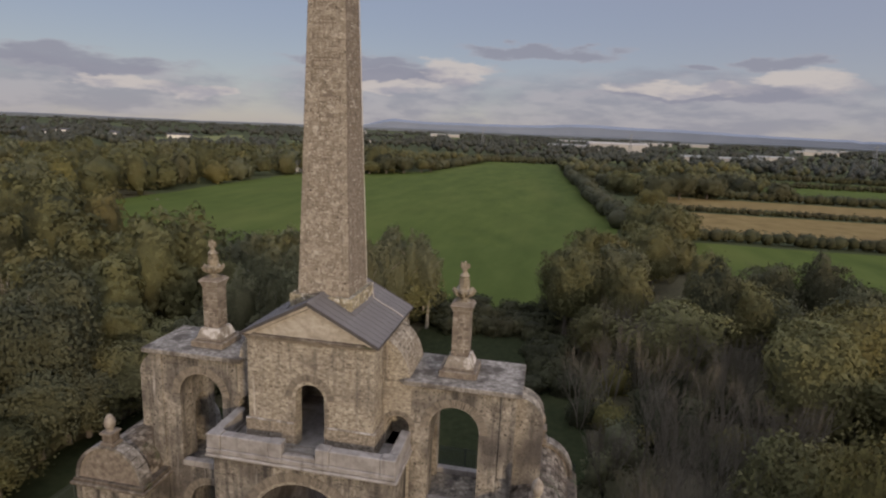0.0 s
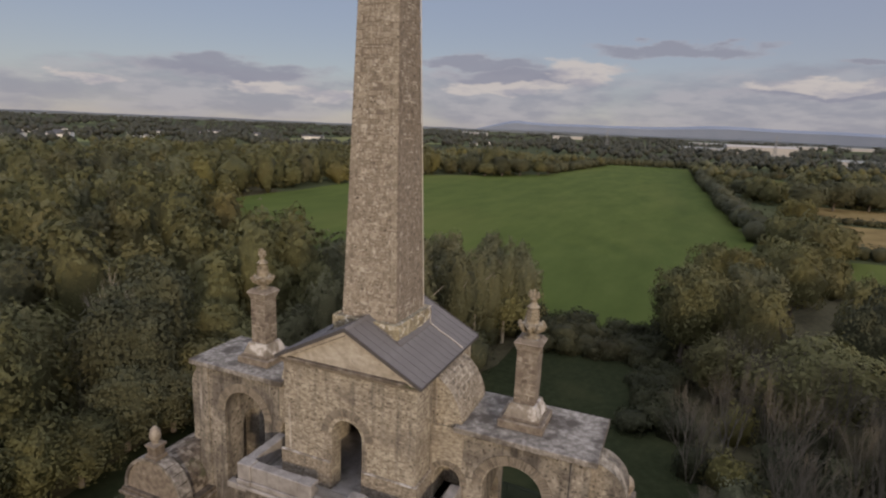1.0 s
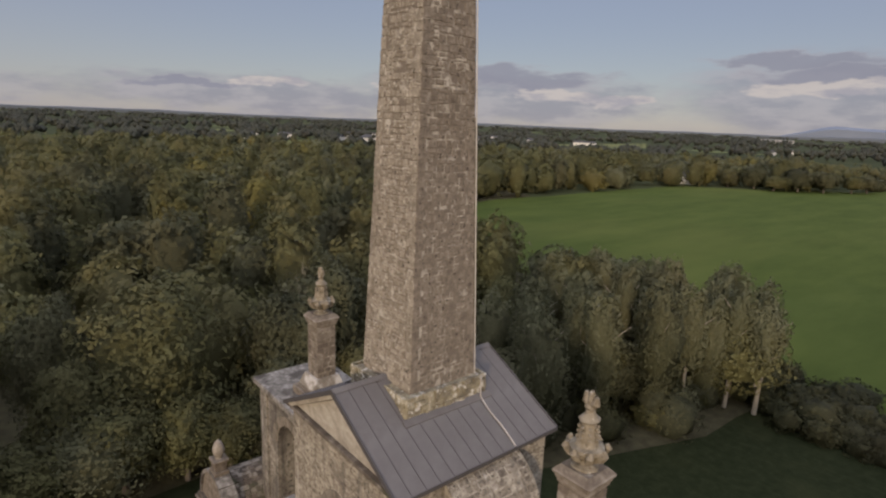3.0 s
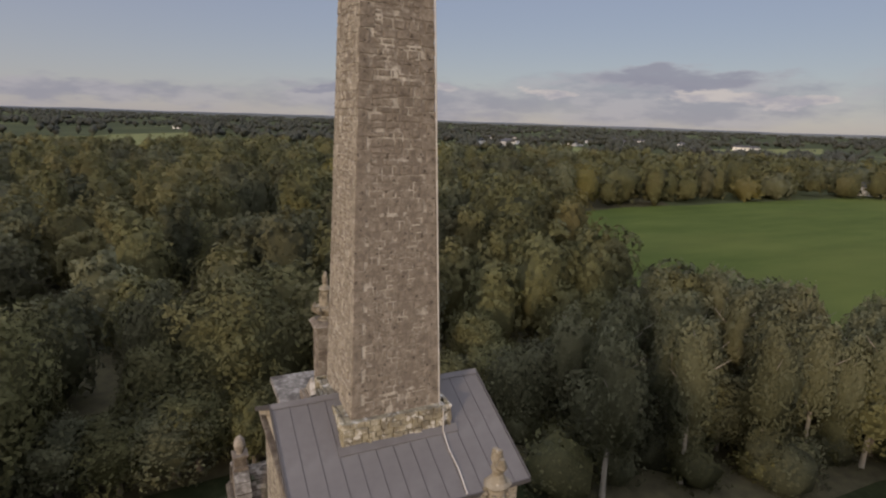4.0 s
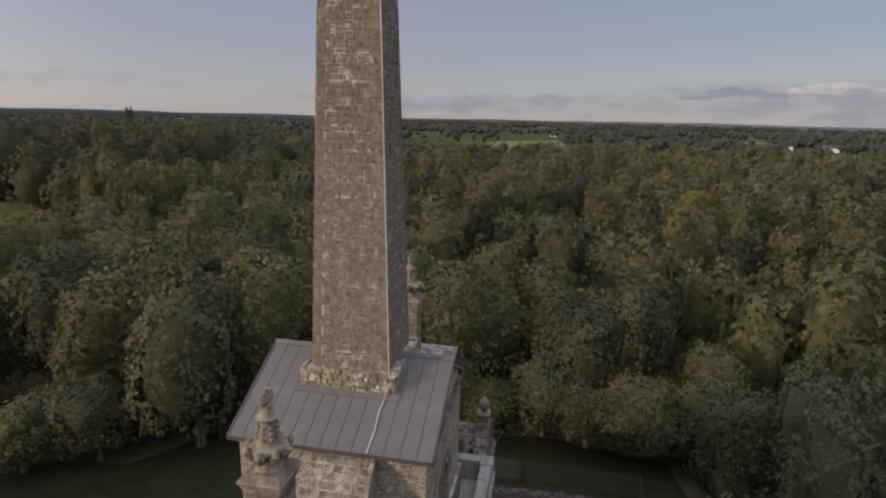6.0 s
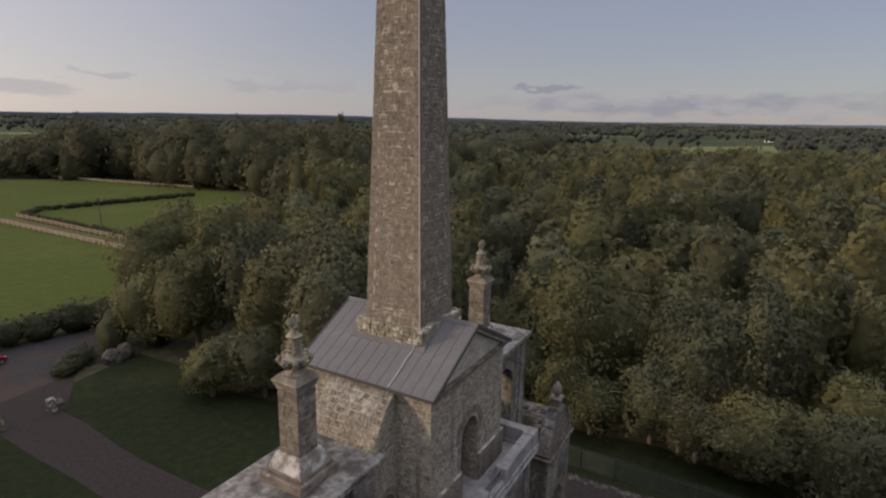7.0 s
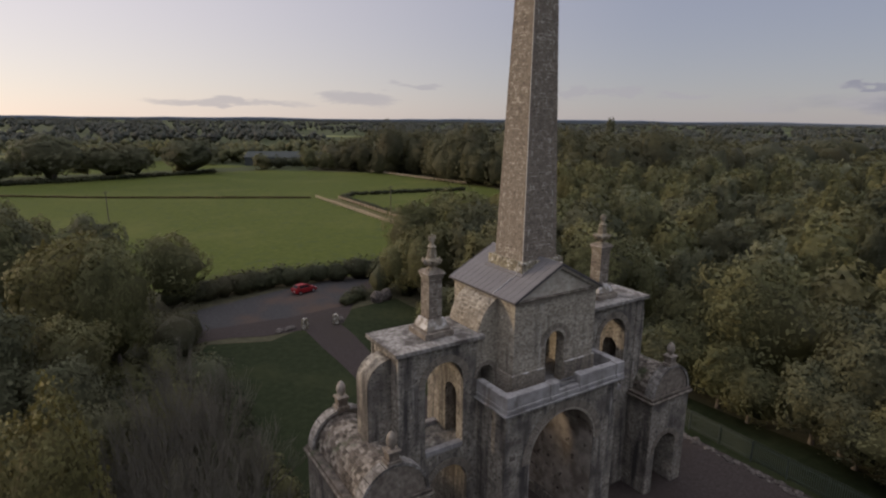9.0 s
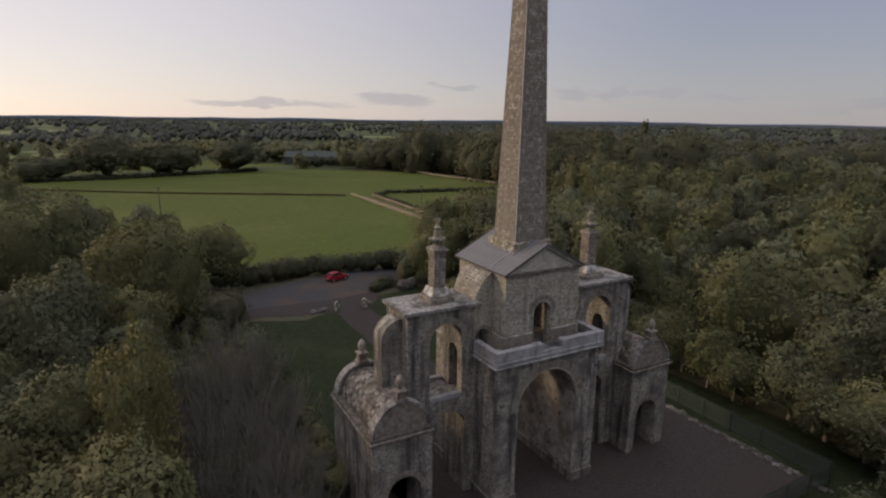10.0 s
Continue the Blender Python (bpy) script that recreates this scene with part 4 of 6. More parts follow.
def wing_link(sx):
    """The narrow wall between block and wing, with a deep arched doorway on to the gallery at each side."""
    a, b = sorted((sx * (BX - 0.05), sx * WING_LINK))
    c = sx * 4.13
    bm = bmesh.new()
    box(bm, a, b, -WY, WY, 8.05, G_FLOOR)
    box(bm, a, b, -0.3, 0.3, G_FLOOR, W_TOP)
    for sy in (-1, 1):
        prism(bm, arched(a, b, G_FLOOR, W_TOP, c, 0.62, 12.2), "y", sy * 0.3, sy * (WY + 0.003))
        arch_ring(folly, c, 12.2, 0.62, 0.9, sy * (WY + 0.003), sy, rng, 0.11, 0.05)
    part("wing_link", bm, MORTAR, folly, "narrow rendered wall with a deep arched doorway")


def pavilion(sx):
    bm = bmesh.new()
    prism(bm, [(sx * x, z) for x, z in arched(PAV - PAV_HALF, PAV + PAV_HALF, -0.2, PAV_TOP - 0.35, PAV - 0.15, 1.2, 3.3)], "y", -PAV_Y, PAV_Y)
    part("pavilion_wall", bm, BLACK_RENDER, folly, "small rubble pavilion with a barrel roof")
    p = Pile()
    for sy in (-1, 1):
        s = 1 if sy < 0 else -1
        left = sx * PAV - s * PAV_HALF
        cx = (sx * (PAV - 0.15) - left) * s
        rubble(p, (left, sy * PAV_Y, 0), (s, 0, 0), (0, 0, 1), 2 * PAV_HALF, PAV_TOP - 0.4, outside_arch(cx, 1.2, 3.3, 0.4), rng)
        arch_ring(folly, sx * (PAV - 0.15), 3.3, 1.2, 1.62, sy * PAV_Y, sy, rng, 0.16, 0.05)
    rubble(p, (sx * (PAV + PAV_HALF), -PAV_Y * sx, 0), (0, sx, 0), (0, 0, 1), 2 * PAV_Y, PAV_TOP - 0.4, free_all, rng)
    for y0, y1 in ((-PAV_Y, -WY), (WY, PAV_Y)):
        rubble(p, (sx * (PAV - PAV_HALF), y1 if sx > 0 else y0, 0), (0, -sx, 0), (0, 0, 1), y1 - y0, PAV_TOP - 0.4, free_all, rng)
    part("pavilion_stonework", p.mesh("pavilion_stonework", BLACK_RUBBLE), None, folly, kind="stuff")
    bm = bmesh.new()
    box(bm, sx * PAV - PAV_HALF - 0.22, sx * PAV + PAV_HALF + 0.22, -PAV_Y - 0.2, PAV_Y + 0.2, PAV_TOP - 0.36, PAV_TOP - 0.16, 0.05)
    box(bm, sx * PAV - PAV_HALF - 0.1, sx * PAV + PAV_HALF + 0.1, -PAV_Y - 0.08, PAV_Y + 0.08, PAV_TOP - 0.17, PAV_TOP + 0.05, 0.04)
    part("pavilion_cornice", bm, DARK_STONE, folly, "dark mossy moulded cornice")
    r = 1.72
    roof_part = part("barrel_roof", bmesh.new(), DARK_STONE, folly, "barrel roof of mossy stone slates")
    bm = bmesh.new()
    prism(bm, [(sx * PAV + x, z) for x, z in arc(0, PAV_TOP, r, 0, 180, 20, r + 0.1)], "y", -PAV_Y + 0.4, PAV_Y - 0.4)
    bm.to_mesh(roof_part.data); bm.free()
    slates = Pile()
    n = 22
    for k in range(n):
        a0, a1 = radians(180.0 * k / n), radians(180.0 * (k + 1) / n)
        pa = np.array((r * math.cos(a0), 0, (r + 0.1) * math.sin(a0)))
        pb = np.array((r * math.cos(a1), 0, (r + 0.1) * math.sin(a1)))
        v = (pb - pa) / np.linalg.norm(pb - pa)
        y = -PAV_Y + 0.42
        while y < PAV_Y - 0.42:
            w = min(rng.uniform(0.2, 0.45), PAV_Y - 0.4 - y)
            slates.stone(pa + np.array((sx * PAV, y, PAV_TOP)) + v * 0.006, (0, 1.0, 0), v, w - 0.014, np.linalg.norm(pb - pa) - 0.012, rng.uniform(0.012, 0.04), rng, 0.012)
            y += w
    part("slating", slates.mesh("slating", DARK_STONE), None, roof_part, kind="stuff")
    for sy in (-1, 1):
        # the round gable wall with its coping
        bm = bmesh.new()
        rr = 1.93
        a, b = sorted((sy * (PAV_Y - 0.62), sy * (PAV_Y - 0.12)))
        prism(bm, [(sx * PAV + x, z) for x, z in arc(0, PAV_TOP, rr, 0, 180, 24, rr + 0.12)], "y", a, b)
        part("round_gable", bm, PINNACLE, folly, "brown rubble gable under a curved coping")
        for k in range(12):
            bm = bmesh.new()
            b0, b1 = 180.0 * k / 12 + 0.5, 180.0 * (k + 1) / 12 - 0.5
            pts = [(sx * PAV + x, z) for x, z in arc(0, PAV_TOP, rr + 0.14, b0, b1, 3, rr + 0.26)] + [(sx * PAV + x, z) for x, z in arc(0, PAV_TOP, rr - 0.03, b1, b0, 3, rr + 0.09)]
            prism(bm, pts, "y", sy * (PAV_Y - 0.75), sy * (PAV_Y - 0.02))
            part("coping_stone", bm, SLAB_STONE, folly)
        finial = part("finial", bmesh.new(), PINNACLE, folly, "small pinecone finial on a square block")
        bm = bmesh.new()
        cy = sy * (PAV_Y - 0.42)
        z0 = PAV_TOP + 2.02
        box(bm, sx * PAV - 0.42, sx * PAV + 0.42, cy - 0.36, cy + 0.36, z0, z0 + 0.32, 0.04)
        box(bm, sx * PAV - 0.3, sx * PAV + 0.3, cy - 0.3, cy + 0.3, z0 + 0.3, z0 + 0.78, 0.03)
        box(bm, sx * PAV - 0.38, sx * PAV + 0.38, cy - 0.38, cy + 0.38, z0 + 0.76, z0 + 0.9, 0.03)
        bm.to_mesh(finial.data); bm.free()
        bm = bmesh.new()
        turned(bm, [(0.2, 0), (0.14, 0.1), (0.2, 0.17), (0.27, 0.32), (0.29, 0.5), (0.25, 0.7), (0.17, 0.86), (0.07, 0.97), (0.02, 1.0)], 14, (sx * PAV, cy, z0 + 0.88))
        for v in bm.verts:
            v.co += 0.015 * noise.noise_vector(v.co * 9)
        part("pinecone", bm, PINNACLE, finial)


def pinnacle(sx):
    base = part("pinnacle", bmesh.new(), PINNACLE, folly, "coursed stone pillar crowned by a carved urn")
    cx, z0 = sx * 7.0, W_TOP + 0.22
    bm = bmesh.new()
    box(bm, cx - 0.98, cx + 0.98, -0.98, 0.98, z0 - 0.02, z0 + 0.36, 0.05)
    box(bm, cx - 0.82, cx + 0.82, -0.82, 0.82, z0 + 0.34, z0 + 0.48, 0.04)
    bm.to_mesh(base.data); bm.free()
    for v in base.data.vertices:
        v.co += 0.03 * noise.noise_vector(v.co * 3)
    bm = bmesh.new()
    frustum(bm, 0.76, z0 + 0.47, 0.55, z0 + 1.02, cx)
    bmesh.ops.subdivide_edges(bm, edges=bm.edges[:], cuts=3, use_grid_fill=True)
    for v in bm.verts:
        v.co += 0.03 * noise.noise_vector(v.co * 4)
    part("sloped_foot", bm, LIMEWASH, base, "sloped foot with flaking whitewash")
    bm = bmesh.new()
    frustum(bm, 0.435, z0 + 0.9, 0.425, 18.45, cx)
    part("pillar", bm, SHAFT_JOINT, base)
    units = [stone_unit("block", PINNACLE, 40 + k) for k in range(5)]
    z, k = z0 + 1.0, 0
    while z < 18.4:
        hh = 0.235
        for side in range(4):
            turn = pose(cx, 0, 0) @ Matrix.Rotation(side * math.pi / 2, 4, "Z")
            edges = [-0.455, -0.1 if k % 2 else -0.18, 0.2 if k % 2 else 0.09, 0.455]
            for a, b in zip(edges, edges[1:]):
                part("block", rng.choice(units), None, base, at=turn @ pose(a + 0.02, -0.425, z) @ Matrix.Diagonal((b - a - 0.04, rng.uniform(0.018, 0.03), hh - 0.042, 1)))
        z += hh
        k += 1
    bm = bmesh.new()
    box(bm, cx - 0.49, cx + 0.49, -0.49, 0.49, 18.3, 18.42, 0.03)
    box(bm, cx - 0.53, cx + 0.53, -0.53, 0.53, 18.42, 18.54, 0.03)
    box(bm, cx - 0.59, cx + 0.59, -0.59, 0.59, 18.54, 18.66, 0.04)
    frustum(bm, 0.56, 18.655, 0.42, 18.8, cx)
    part("capital", bm, PINNACLE, base, "moulded stone cap")
    bm = bmesh.new()
    turned(bm, [(0.36, 0), (0.34, 0.06), (0.2, 0.12), (0.15, 0.2), (0.2, 0.28), (0.36, 0.4), (0.46, 0.52), (0.45, 0.6), (0.3, 0.64), (0.27, 0.72), (0.25, 0.9), (0.21, 1.08), (0.17, 1.24), (0.25, 1.28), (0.28, 1.33), (0.2, 1.4), (0.12, 1.5), (0.1, 1.6)], 20, (cx, 0, 18.78))
    for v in bm.verts:
        v.co += 0.035 * noise.noise_vector(v.co * 5.5)
    part("urn", bm, URN_STONE, base, "eroded carved stone urn")
    for k in range(8):                     # carved leaves curling out of the bowl, with a beaded waist above
        a = k * math.pi / 4
        c, d = math.cos(a), math.sin(a)
        leaf = bmesh.new()
        tube(leaf, [(cx + c * 0.26, d * 0.26, 19.06), (cx + c * 0.43, d * 0.43, 19.2), (cx + c * 0.54, d * 0.54, 19.34), (cx + c * 0.5, d * 0.5, 19.45)], [0.09, 0.12, 0.1, 0.05], 6)
        for z in (19.62, 19.76, 19.9):
            bmesh.ops.create_icosphere(leaf, subdivisions=1, radius=0.06, matrix=Matrix.Translation((cx + c * (0.26 - 0.1 * (z - 19.6)), d * (0.26 - 0.1 * (z - 19.6)), z)))
        part("carved_leaf", leaf, URN_STONE, base)
    # worn crest of three prongs
    bm = bmesh.new()
    turned(bm, [(0.1, 0), (0.15, 0.08), (0.11, 0.16), (0.09, 0.24)], 10, (cx, 0, 20.34))
    for ex, ey, up in ((-0.17, 0.02, 0.44), (0.17, -0.02, 0.42), (0.0, 0.0, 0.5)):
        tube(bm, [(cx + ex * 0.2, ey * 0.2, 20.48), (cx + ex * 0.95, ey * 0.95, 20.58), (cx + ex, ey, 20.34 + up)], [0.1, 0.11, 0.05], 7)
    for v in bm.verts:
        v.co += 0.03 * noise.noise_vector(v.co * 6)
    part("crest", bm, URN_STONE, base, "worn carved crest")


lower_body()
gallery()
upper_block()
roof()
shaft()
for side in (-1, 1):
    scroll(side)
    wing(side)
    wing_link(side)
    pavilion(side)
    pinnacle(side)

# ---- land ----
from mathutils.geometry import tessellate_polygon


def sheet(name, pts, z, mat, label, category="field"):
    bm = bmesh.new()
    corner = [bm.verts.new((x, y, z)) for x, y in pts]
    for a, b, c in tessellate_polygon([[Vector((x, y, 0)) for x, y in pts]]):
        turn = (pts[b][0] - pts[a][0]) * (pts[c][1] - pts[a][1]) - (pts[b][1] - pts[a][1]) * (pts[c][0] - pts[a][0])
        bm.faces.new((corner[a], corner[b], corner[c]) if turn > 0 else (corner[a], corner[c], corner[b]))
    return tagged(part(name, bm, mat), label, category, kind="structure")


def wavy(pts, amount=1.0, step=6.0, seed=0):
    """A closed outline with an uneven edge."""
    out = []
    for a, b in zip(pts, pts[1:] + pts[:1]):
        n = max(1, int(math.dist(a, b) / step))
        for k in range(n):
            x, y = a[0] + (b[0] - a[0]) * k / n, a[1] + (b[1] - a[1]) * k / n
            d = noise.noise_vector(Vector((x * 0.13 + seed, y * 0.13, seed)))
            out.append((x + amount * d.x, y + amount * d.y))
    return out


def ground():
    bm = bmesh.new()
    rings, sides = [0, 60, 150, 400, 1000, 2200, 4700], 48
    prev = [bm.verts.new((0, 0, 0))]
    for r in rings[1:]:
        cur = [bm.verts.new((r * math.cos(2 * math.pi * k / sides), r * math.sin(2 * math.pi * k / sides), 0)) for k in range(sides)]
        for k in range(sides):
            j = (k + 1) % sides
            bm.faces.new((prev[0], cur[k], cur[j]) if len(prev) == 1 else (prev[k], cur[k], cur[j], prev[j]))
        prev = cur
    tagged(part("ground", bm, FAR_LAND), "wooded farmland reaching flat to the horizon", "ground", kind="structure")


FIELD_N = [(-126, 94), (-130, 142), (-128, 262), (-88, 300), (-66, 340), (-48, 500), (18, 505), (32, 150), (27, 100), (15, 74), (13, 60), (9, 56), (-3, 55), (-12, 60), (-32, 64), (-60, 67), (-80, 75), (-104, 86)]
FIELD_S = [(22, -80), (12, -64), (-5, -67), (-20, -60), (-43, -86), (-75, -99), (-95, -107), (-110, -129), (-118, -156), (-112, -200), (-106, -236), (-62, -274), (0, -276), (80, -262), (150, -180), (70, -132), (40, -110)]
LAWN = [(-25, -19), (-16, -25), (-15, -31), (-15.5, -40), (-16, -48), (-7, -46.5), (6, -40), (13, -43), (17.5, -34), (18, -8), (16, 24), (11, 54), (-4, 50), (-6, 38), (-9, 27), (-13, 18.5), (-25, 17), (-27, 8)]
ROAD = [(16, -45), (12, -44.6), (2, -43.4), (-4, -43.2), (-6.5, -48), (-16, -55), (-40, -70), (-44, -75), (-20, -62), (-10, -62.5), (0, -60.5), (12, -57), (16, -55)]
E_GREEN = [(44, 98), (50, 134), (300, 134), (300, 78), (70, 82)]
E_BROWN = [(52, 146), (54, 203), (300, 203), (300, 146)]
E_PALE = [(58, 212), (58, 260), (320, 260), (320, 212)]
E_FAR1 = [(40, 290), (36, 430), (100, 430), (104, 300)]
E_FAR2 = [(122, 312), (122, 430), (460, 440), (460, 320)]
FAR_S = [(-60, -300), (-20, -365), (140, -340), (170, -275)]
FAR_W1 = [(-459, 201), (-458, 239), (-588, 309), (-608, 273)]
FAR_W2 = [(-342, 192), (-374, 266), (-428, 264), (-404, 205)]
FAR_W3 = [(-470, -169), (-586, -58), (-640, -77), (-545, -195)]
FAR_W4 = [(-491, 28), (-584, 78), (-680, 64), (-545, 8)]
FAR_W5 = [(-460, -88), (-475, -36), (-444, 20), (-798, 22), (-691, -62), (-545, -95)]
FAR_W6 = [(-794, 213), (-907, 331), (-980, 325), (-860, 200)]
FAR_SW = [(-252, -814), (-372, -710), (-410, -770), (-275, -880)]
FAR_SE = [(200, -1000), (87, -1160), (110, -1250), (240, -1080)]
FAR_S2 = [(110, -440), (75, -385), (40, -400), (62, -462)]
FAR_NW = [(-405, 496), (-442, 759), (-595, 1015), (-534, 652)]
OPEN = [FIELD_N, FIELD_S, LAWN, ROAD, E_GREEN, E_BROWN, E_PALE, E_FAR1, E_FAR2, FAR_S]
PALE_FAR = [FAR_W1, FAR_W2, FAR_W3, FAR_W4, FAR_W5, FAR_W6, FAR_SW, FAR_SE, FAR_S2, FAR_NW]

ground()
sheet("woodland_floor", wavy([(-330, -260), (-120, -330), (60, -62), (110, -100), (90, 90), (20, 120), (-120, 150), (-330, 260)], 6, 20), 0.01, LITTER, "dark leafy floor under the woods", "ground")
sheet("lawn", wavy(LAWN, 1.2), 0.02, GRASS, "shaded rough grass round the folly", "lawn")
sheet("field_north", wavy(FIELD_N, 2), 0.03, FIELD, "large smooth green field among woods")
sheet("field_south", wavy(FIELD_S, 1.5), 0.03, FIELD_SOUTH, "grazed green paddock beyond the road")
sheet("field_east_1", wavy(E_GREEN, 2), 0.03, FIELD, "green strip field between hedges")
sheet("field_east_2", wavy(E_BROWN, 2), 0.04, STUBBLE, "brown stubble strip between hedges")
sheet("field_east_3", wavy(E_PALE, 2), 0.03, STUBBLE, "tan stubble strip between hedges")
sheet("field_east_4", wavy(E_FAR1, 2), 0.03, FIELD, "small bright green field")
sheet("field_east_5", wavy(E_FAR2, 2), 0.03, FIELD, "long green field behind hedges")
sheet("field_south_far", wavy(FAR_S, 2), 0.03, FIELD_SOUTH, "green field behind parkland trees")
for number, outline in enumerate(PALE_FAR):
    sheet("field_far_%d" % (number + 1), wavy(outline, 4), 0.03, FIELD_SOUTH if number in (1, 3) else PALE_CROP, "green field in distant woods" if number in (1, 3) else "pale field in distant woods")
sheet("earth_verge", wavy([(16, -44.5), (10, -43.8), (6, -42.2), (1.2, -41.8), (-4.5, -41.6), (-7, -45), (-9, -48.5), (-5, -48.2), (1, -47.4), (7, -47.8), (16, -49)], 0.5, 3), 0.05, GRAVEL, "bare brown earth between lawn and road", "verge")
sheet("road", wavy(ROAD, 0.7, 4), 0.045, ASPHALT, "worn grey country road with muddy edges", "road")
sheet("gravel_court", wavy([(-19.6, 13.8), (-19.6, -6), (-8, -7.5), (-3.9, -10), (-3.4, -22), (-3.6, -31), (-4.0, -42), (0.9, -42), (0.9, -31), (0.8, -22), (2.4, -10), (8, -7), (14, -5), (14.6, 8), (8, 12), (-6, 13.6)], 0.5, 3), 0.055, GRAVEL, "reddish gravel court and approach path", "path")


def inside(x, y, poly):
    hit = False
    for (ax, ay), (bx, by) in zip(poly, poly[1:] + poly[:1]):
        if (ay > y) != (by > y) and x < (bx - ax) * (y - ay) / (by - ay) + ax:
            hit = not hit
    return hit


def near_edge(x, y, poly, d):
    for (ax, ay), (bx, by) in zip(poly, poly[1:] + poly[:1]):
        ll = (bx - ax) ** 2 + (by - ay) ** 2
        t = max(0, min(1, ((x - ax) * (bx - ax) + (y - ay) * (by - ay)) / ll))
        if math.hypot(x - ax - t * (bx - ax), y - ay - t * (by - ay)) < d:
            return True
    return False


# ---- growth ----
def leaf_cloud(lumps, count, size, rng):
    """Leaf sprays on the skins of lumps (x, y, z, r): arrays of corners, three a spray, and the way that each spray's leaves face on the whole."""
    lump = np.array(lumps)
    weight = lump[:, 3] ** 2
    pick = rng.choice(len(lump), count, p=weight / weight.sum())
    way = rng.normal(size=(count, 3))
    way[:, 2] = np.where(way[:, 2] < -0.35, -way[:, 2], way[:, 2])
    way /= np.linalg.norm(way, axis=1)[:, None]
    reach = lump[pick, 3]
    ragged = 1 + 0.22 * np.sin(way[:, 0] * 5.1 + pick) * np.sin(way[:, 1] * 4.3 + 2 * pick) + 0.15 * np.sin(way[:, 2] * 9.0 + 3 * pick)
    at = lump[pick, :3] + way * (reach * ragged * rng.uniform(0.72, 1.12, count))[:, None] + rng.normal(scale=0.17, size=(count, 3)) * reach[:, None]
    keep = np.ones(count, bool)
    for x, y, z, r in lumps:
        keep &= ((at - (x, y, z)) ** 2).sum(1) > (r * 0.62) ** 2
    at, way = at[keep], way[keep]
    n = len(at)
    nrm = way + rng.normal(scale=0.42, size=(n, 3))
    nrm[:, 2] += 0.42
    nrm /= np.linalg.norm(nrm, axis=1)[:, None]
    u = np.cross(nrm, rng.normal(size=(n, 3)))
    u /= np.linalg.norm(u, axis=1)[:, None]
    v = np.cross(nrm, u)
    s = size * rng.uniform(0.55, 1.35, n)
    a = (s * rng.uniform(0.6, 1.2, n))[:, None]
    s = s[:, None]
    bend = nrm * (s * 0.22)
    spray = np.stack([at - u * s - v * a * 0.6 - bend, at + u * s * 0.9 - v * a * 0.75 + bend, at + v * a * 1.2 - bend * 0.5], 1)
    soft = way + nrm * 0.35 + (0.0, 0.0, 0.25)
    soft /= np.linalg.norm(soft, axis=1)[:, None]
    return spray, soft


ICO_V, ICO_F = None, None


def ico():
    global ICO_V, ICO_F
    if ICO_V is None:
        bm = bmesh.new()
        bmesh.ops.create_icosphere(bm, subdivisions=2, radius=1)
        bm.verts.index_update()
        ICO_V = np.array([v.co[:] for v in bm.verts])
        ICO_F = [tuple(v.index for v in f.verts) for f in bm.faces]
        bm.free()
    return ICO_V, ICO_F


OCT_V = np.array([(1, 0, 0), (0, 1, 0), (-1, 0, 0), (0, -1, 0), (0, 0, 1), (0, 0, -1)], float)
OCT_F = [(0, 1, 4), (1, 2, 4), (2, 3, 4), (3, 0, 4), (1, 0, 5), (2, 1, 5), (3, 2, 5), (0, 3, 5)]


def growth_arrays(lumps, count, size, rng, core=0.68, coarse=False):
    spray, soft = leaf_cloud(lumps, count, size * 1.2, rng)
    n = len(spray)
    verts, ways = [spray.reshape(-1, 3)], [np.repeat(soft, 3, axis=0)]
    v0, f0 = (OCT_V, OCT_F) if coarse else ico()
    base = 3 * n
    faces = [np.arange(base).reshape(-1, 3)]
    for x, y, z, r in lumps:
        a = rng.uniform(0, 6.28)
        turned_v = np.stack([v0[:, 0] * math.cos(a) - v0[:, 1] * math.sin(a), v0[:, 0] * math.sin(a) + v0[:, 1] * math.cos(a), v0[:, 2]], 1)
        verts.append(turned_v * (r * core) * rng.uniform(0.85, 1.1, (len(v0), 1)) + (x, y, z))
        ways.append(turned_v)
        faces.append(np.array(f0) + base)
        base += len(v0)
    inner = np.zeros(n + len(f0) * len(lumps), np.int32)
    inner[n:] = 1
    return np.concatenate(verts), np.concatenate(faces), np.concatenate(ways), inner


def leafy(name, v, f, w, inner, mats):
    """A mesh of leaf sprays and the dense lumps inside them."""
    me = bpy.data.meshes.new(name)
    me.from_pydata(v.tolist(), [], f.tolist())
    for m in mats:
        me.materials.append(m)
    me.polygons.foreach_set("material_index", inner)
    me.polygons.foreach_set("use_smooth", [True] * len(f))
    me.update()
    me.normals_split_custom_set_from_vertices(w.tolist())
    return me


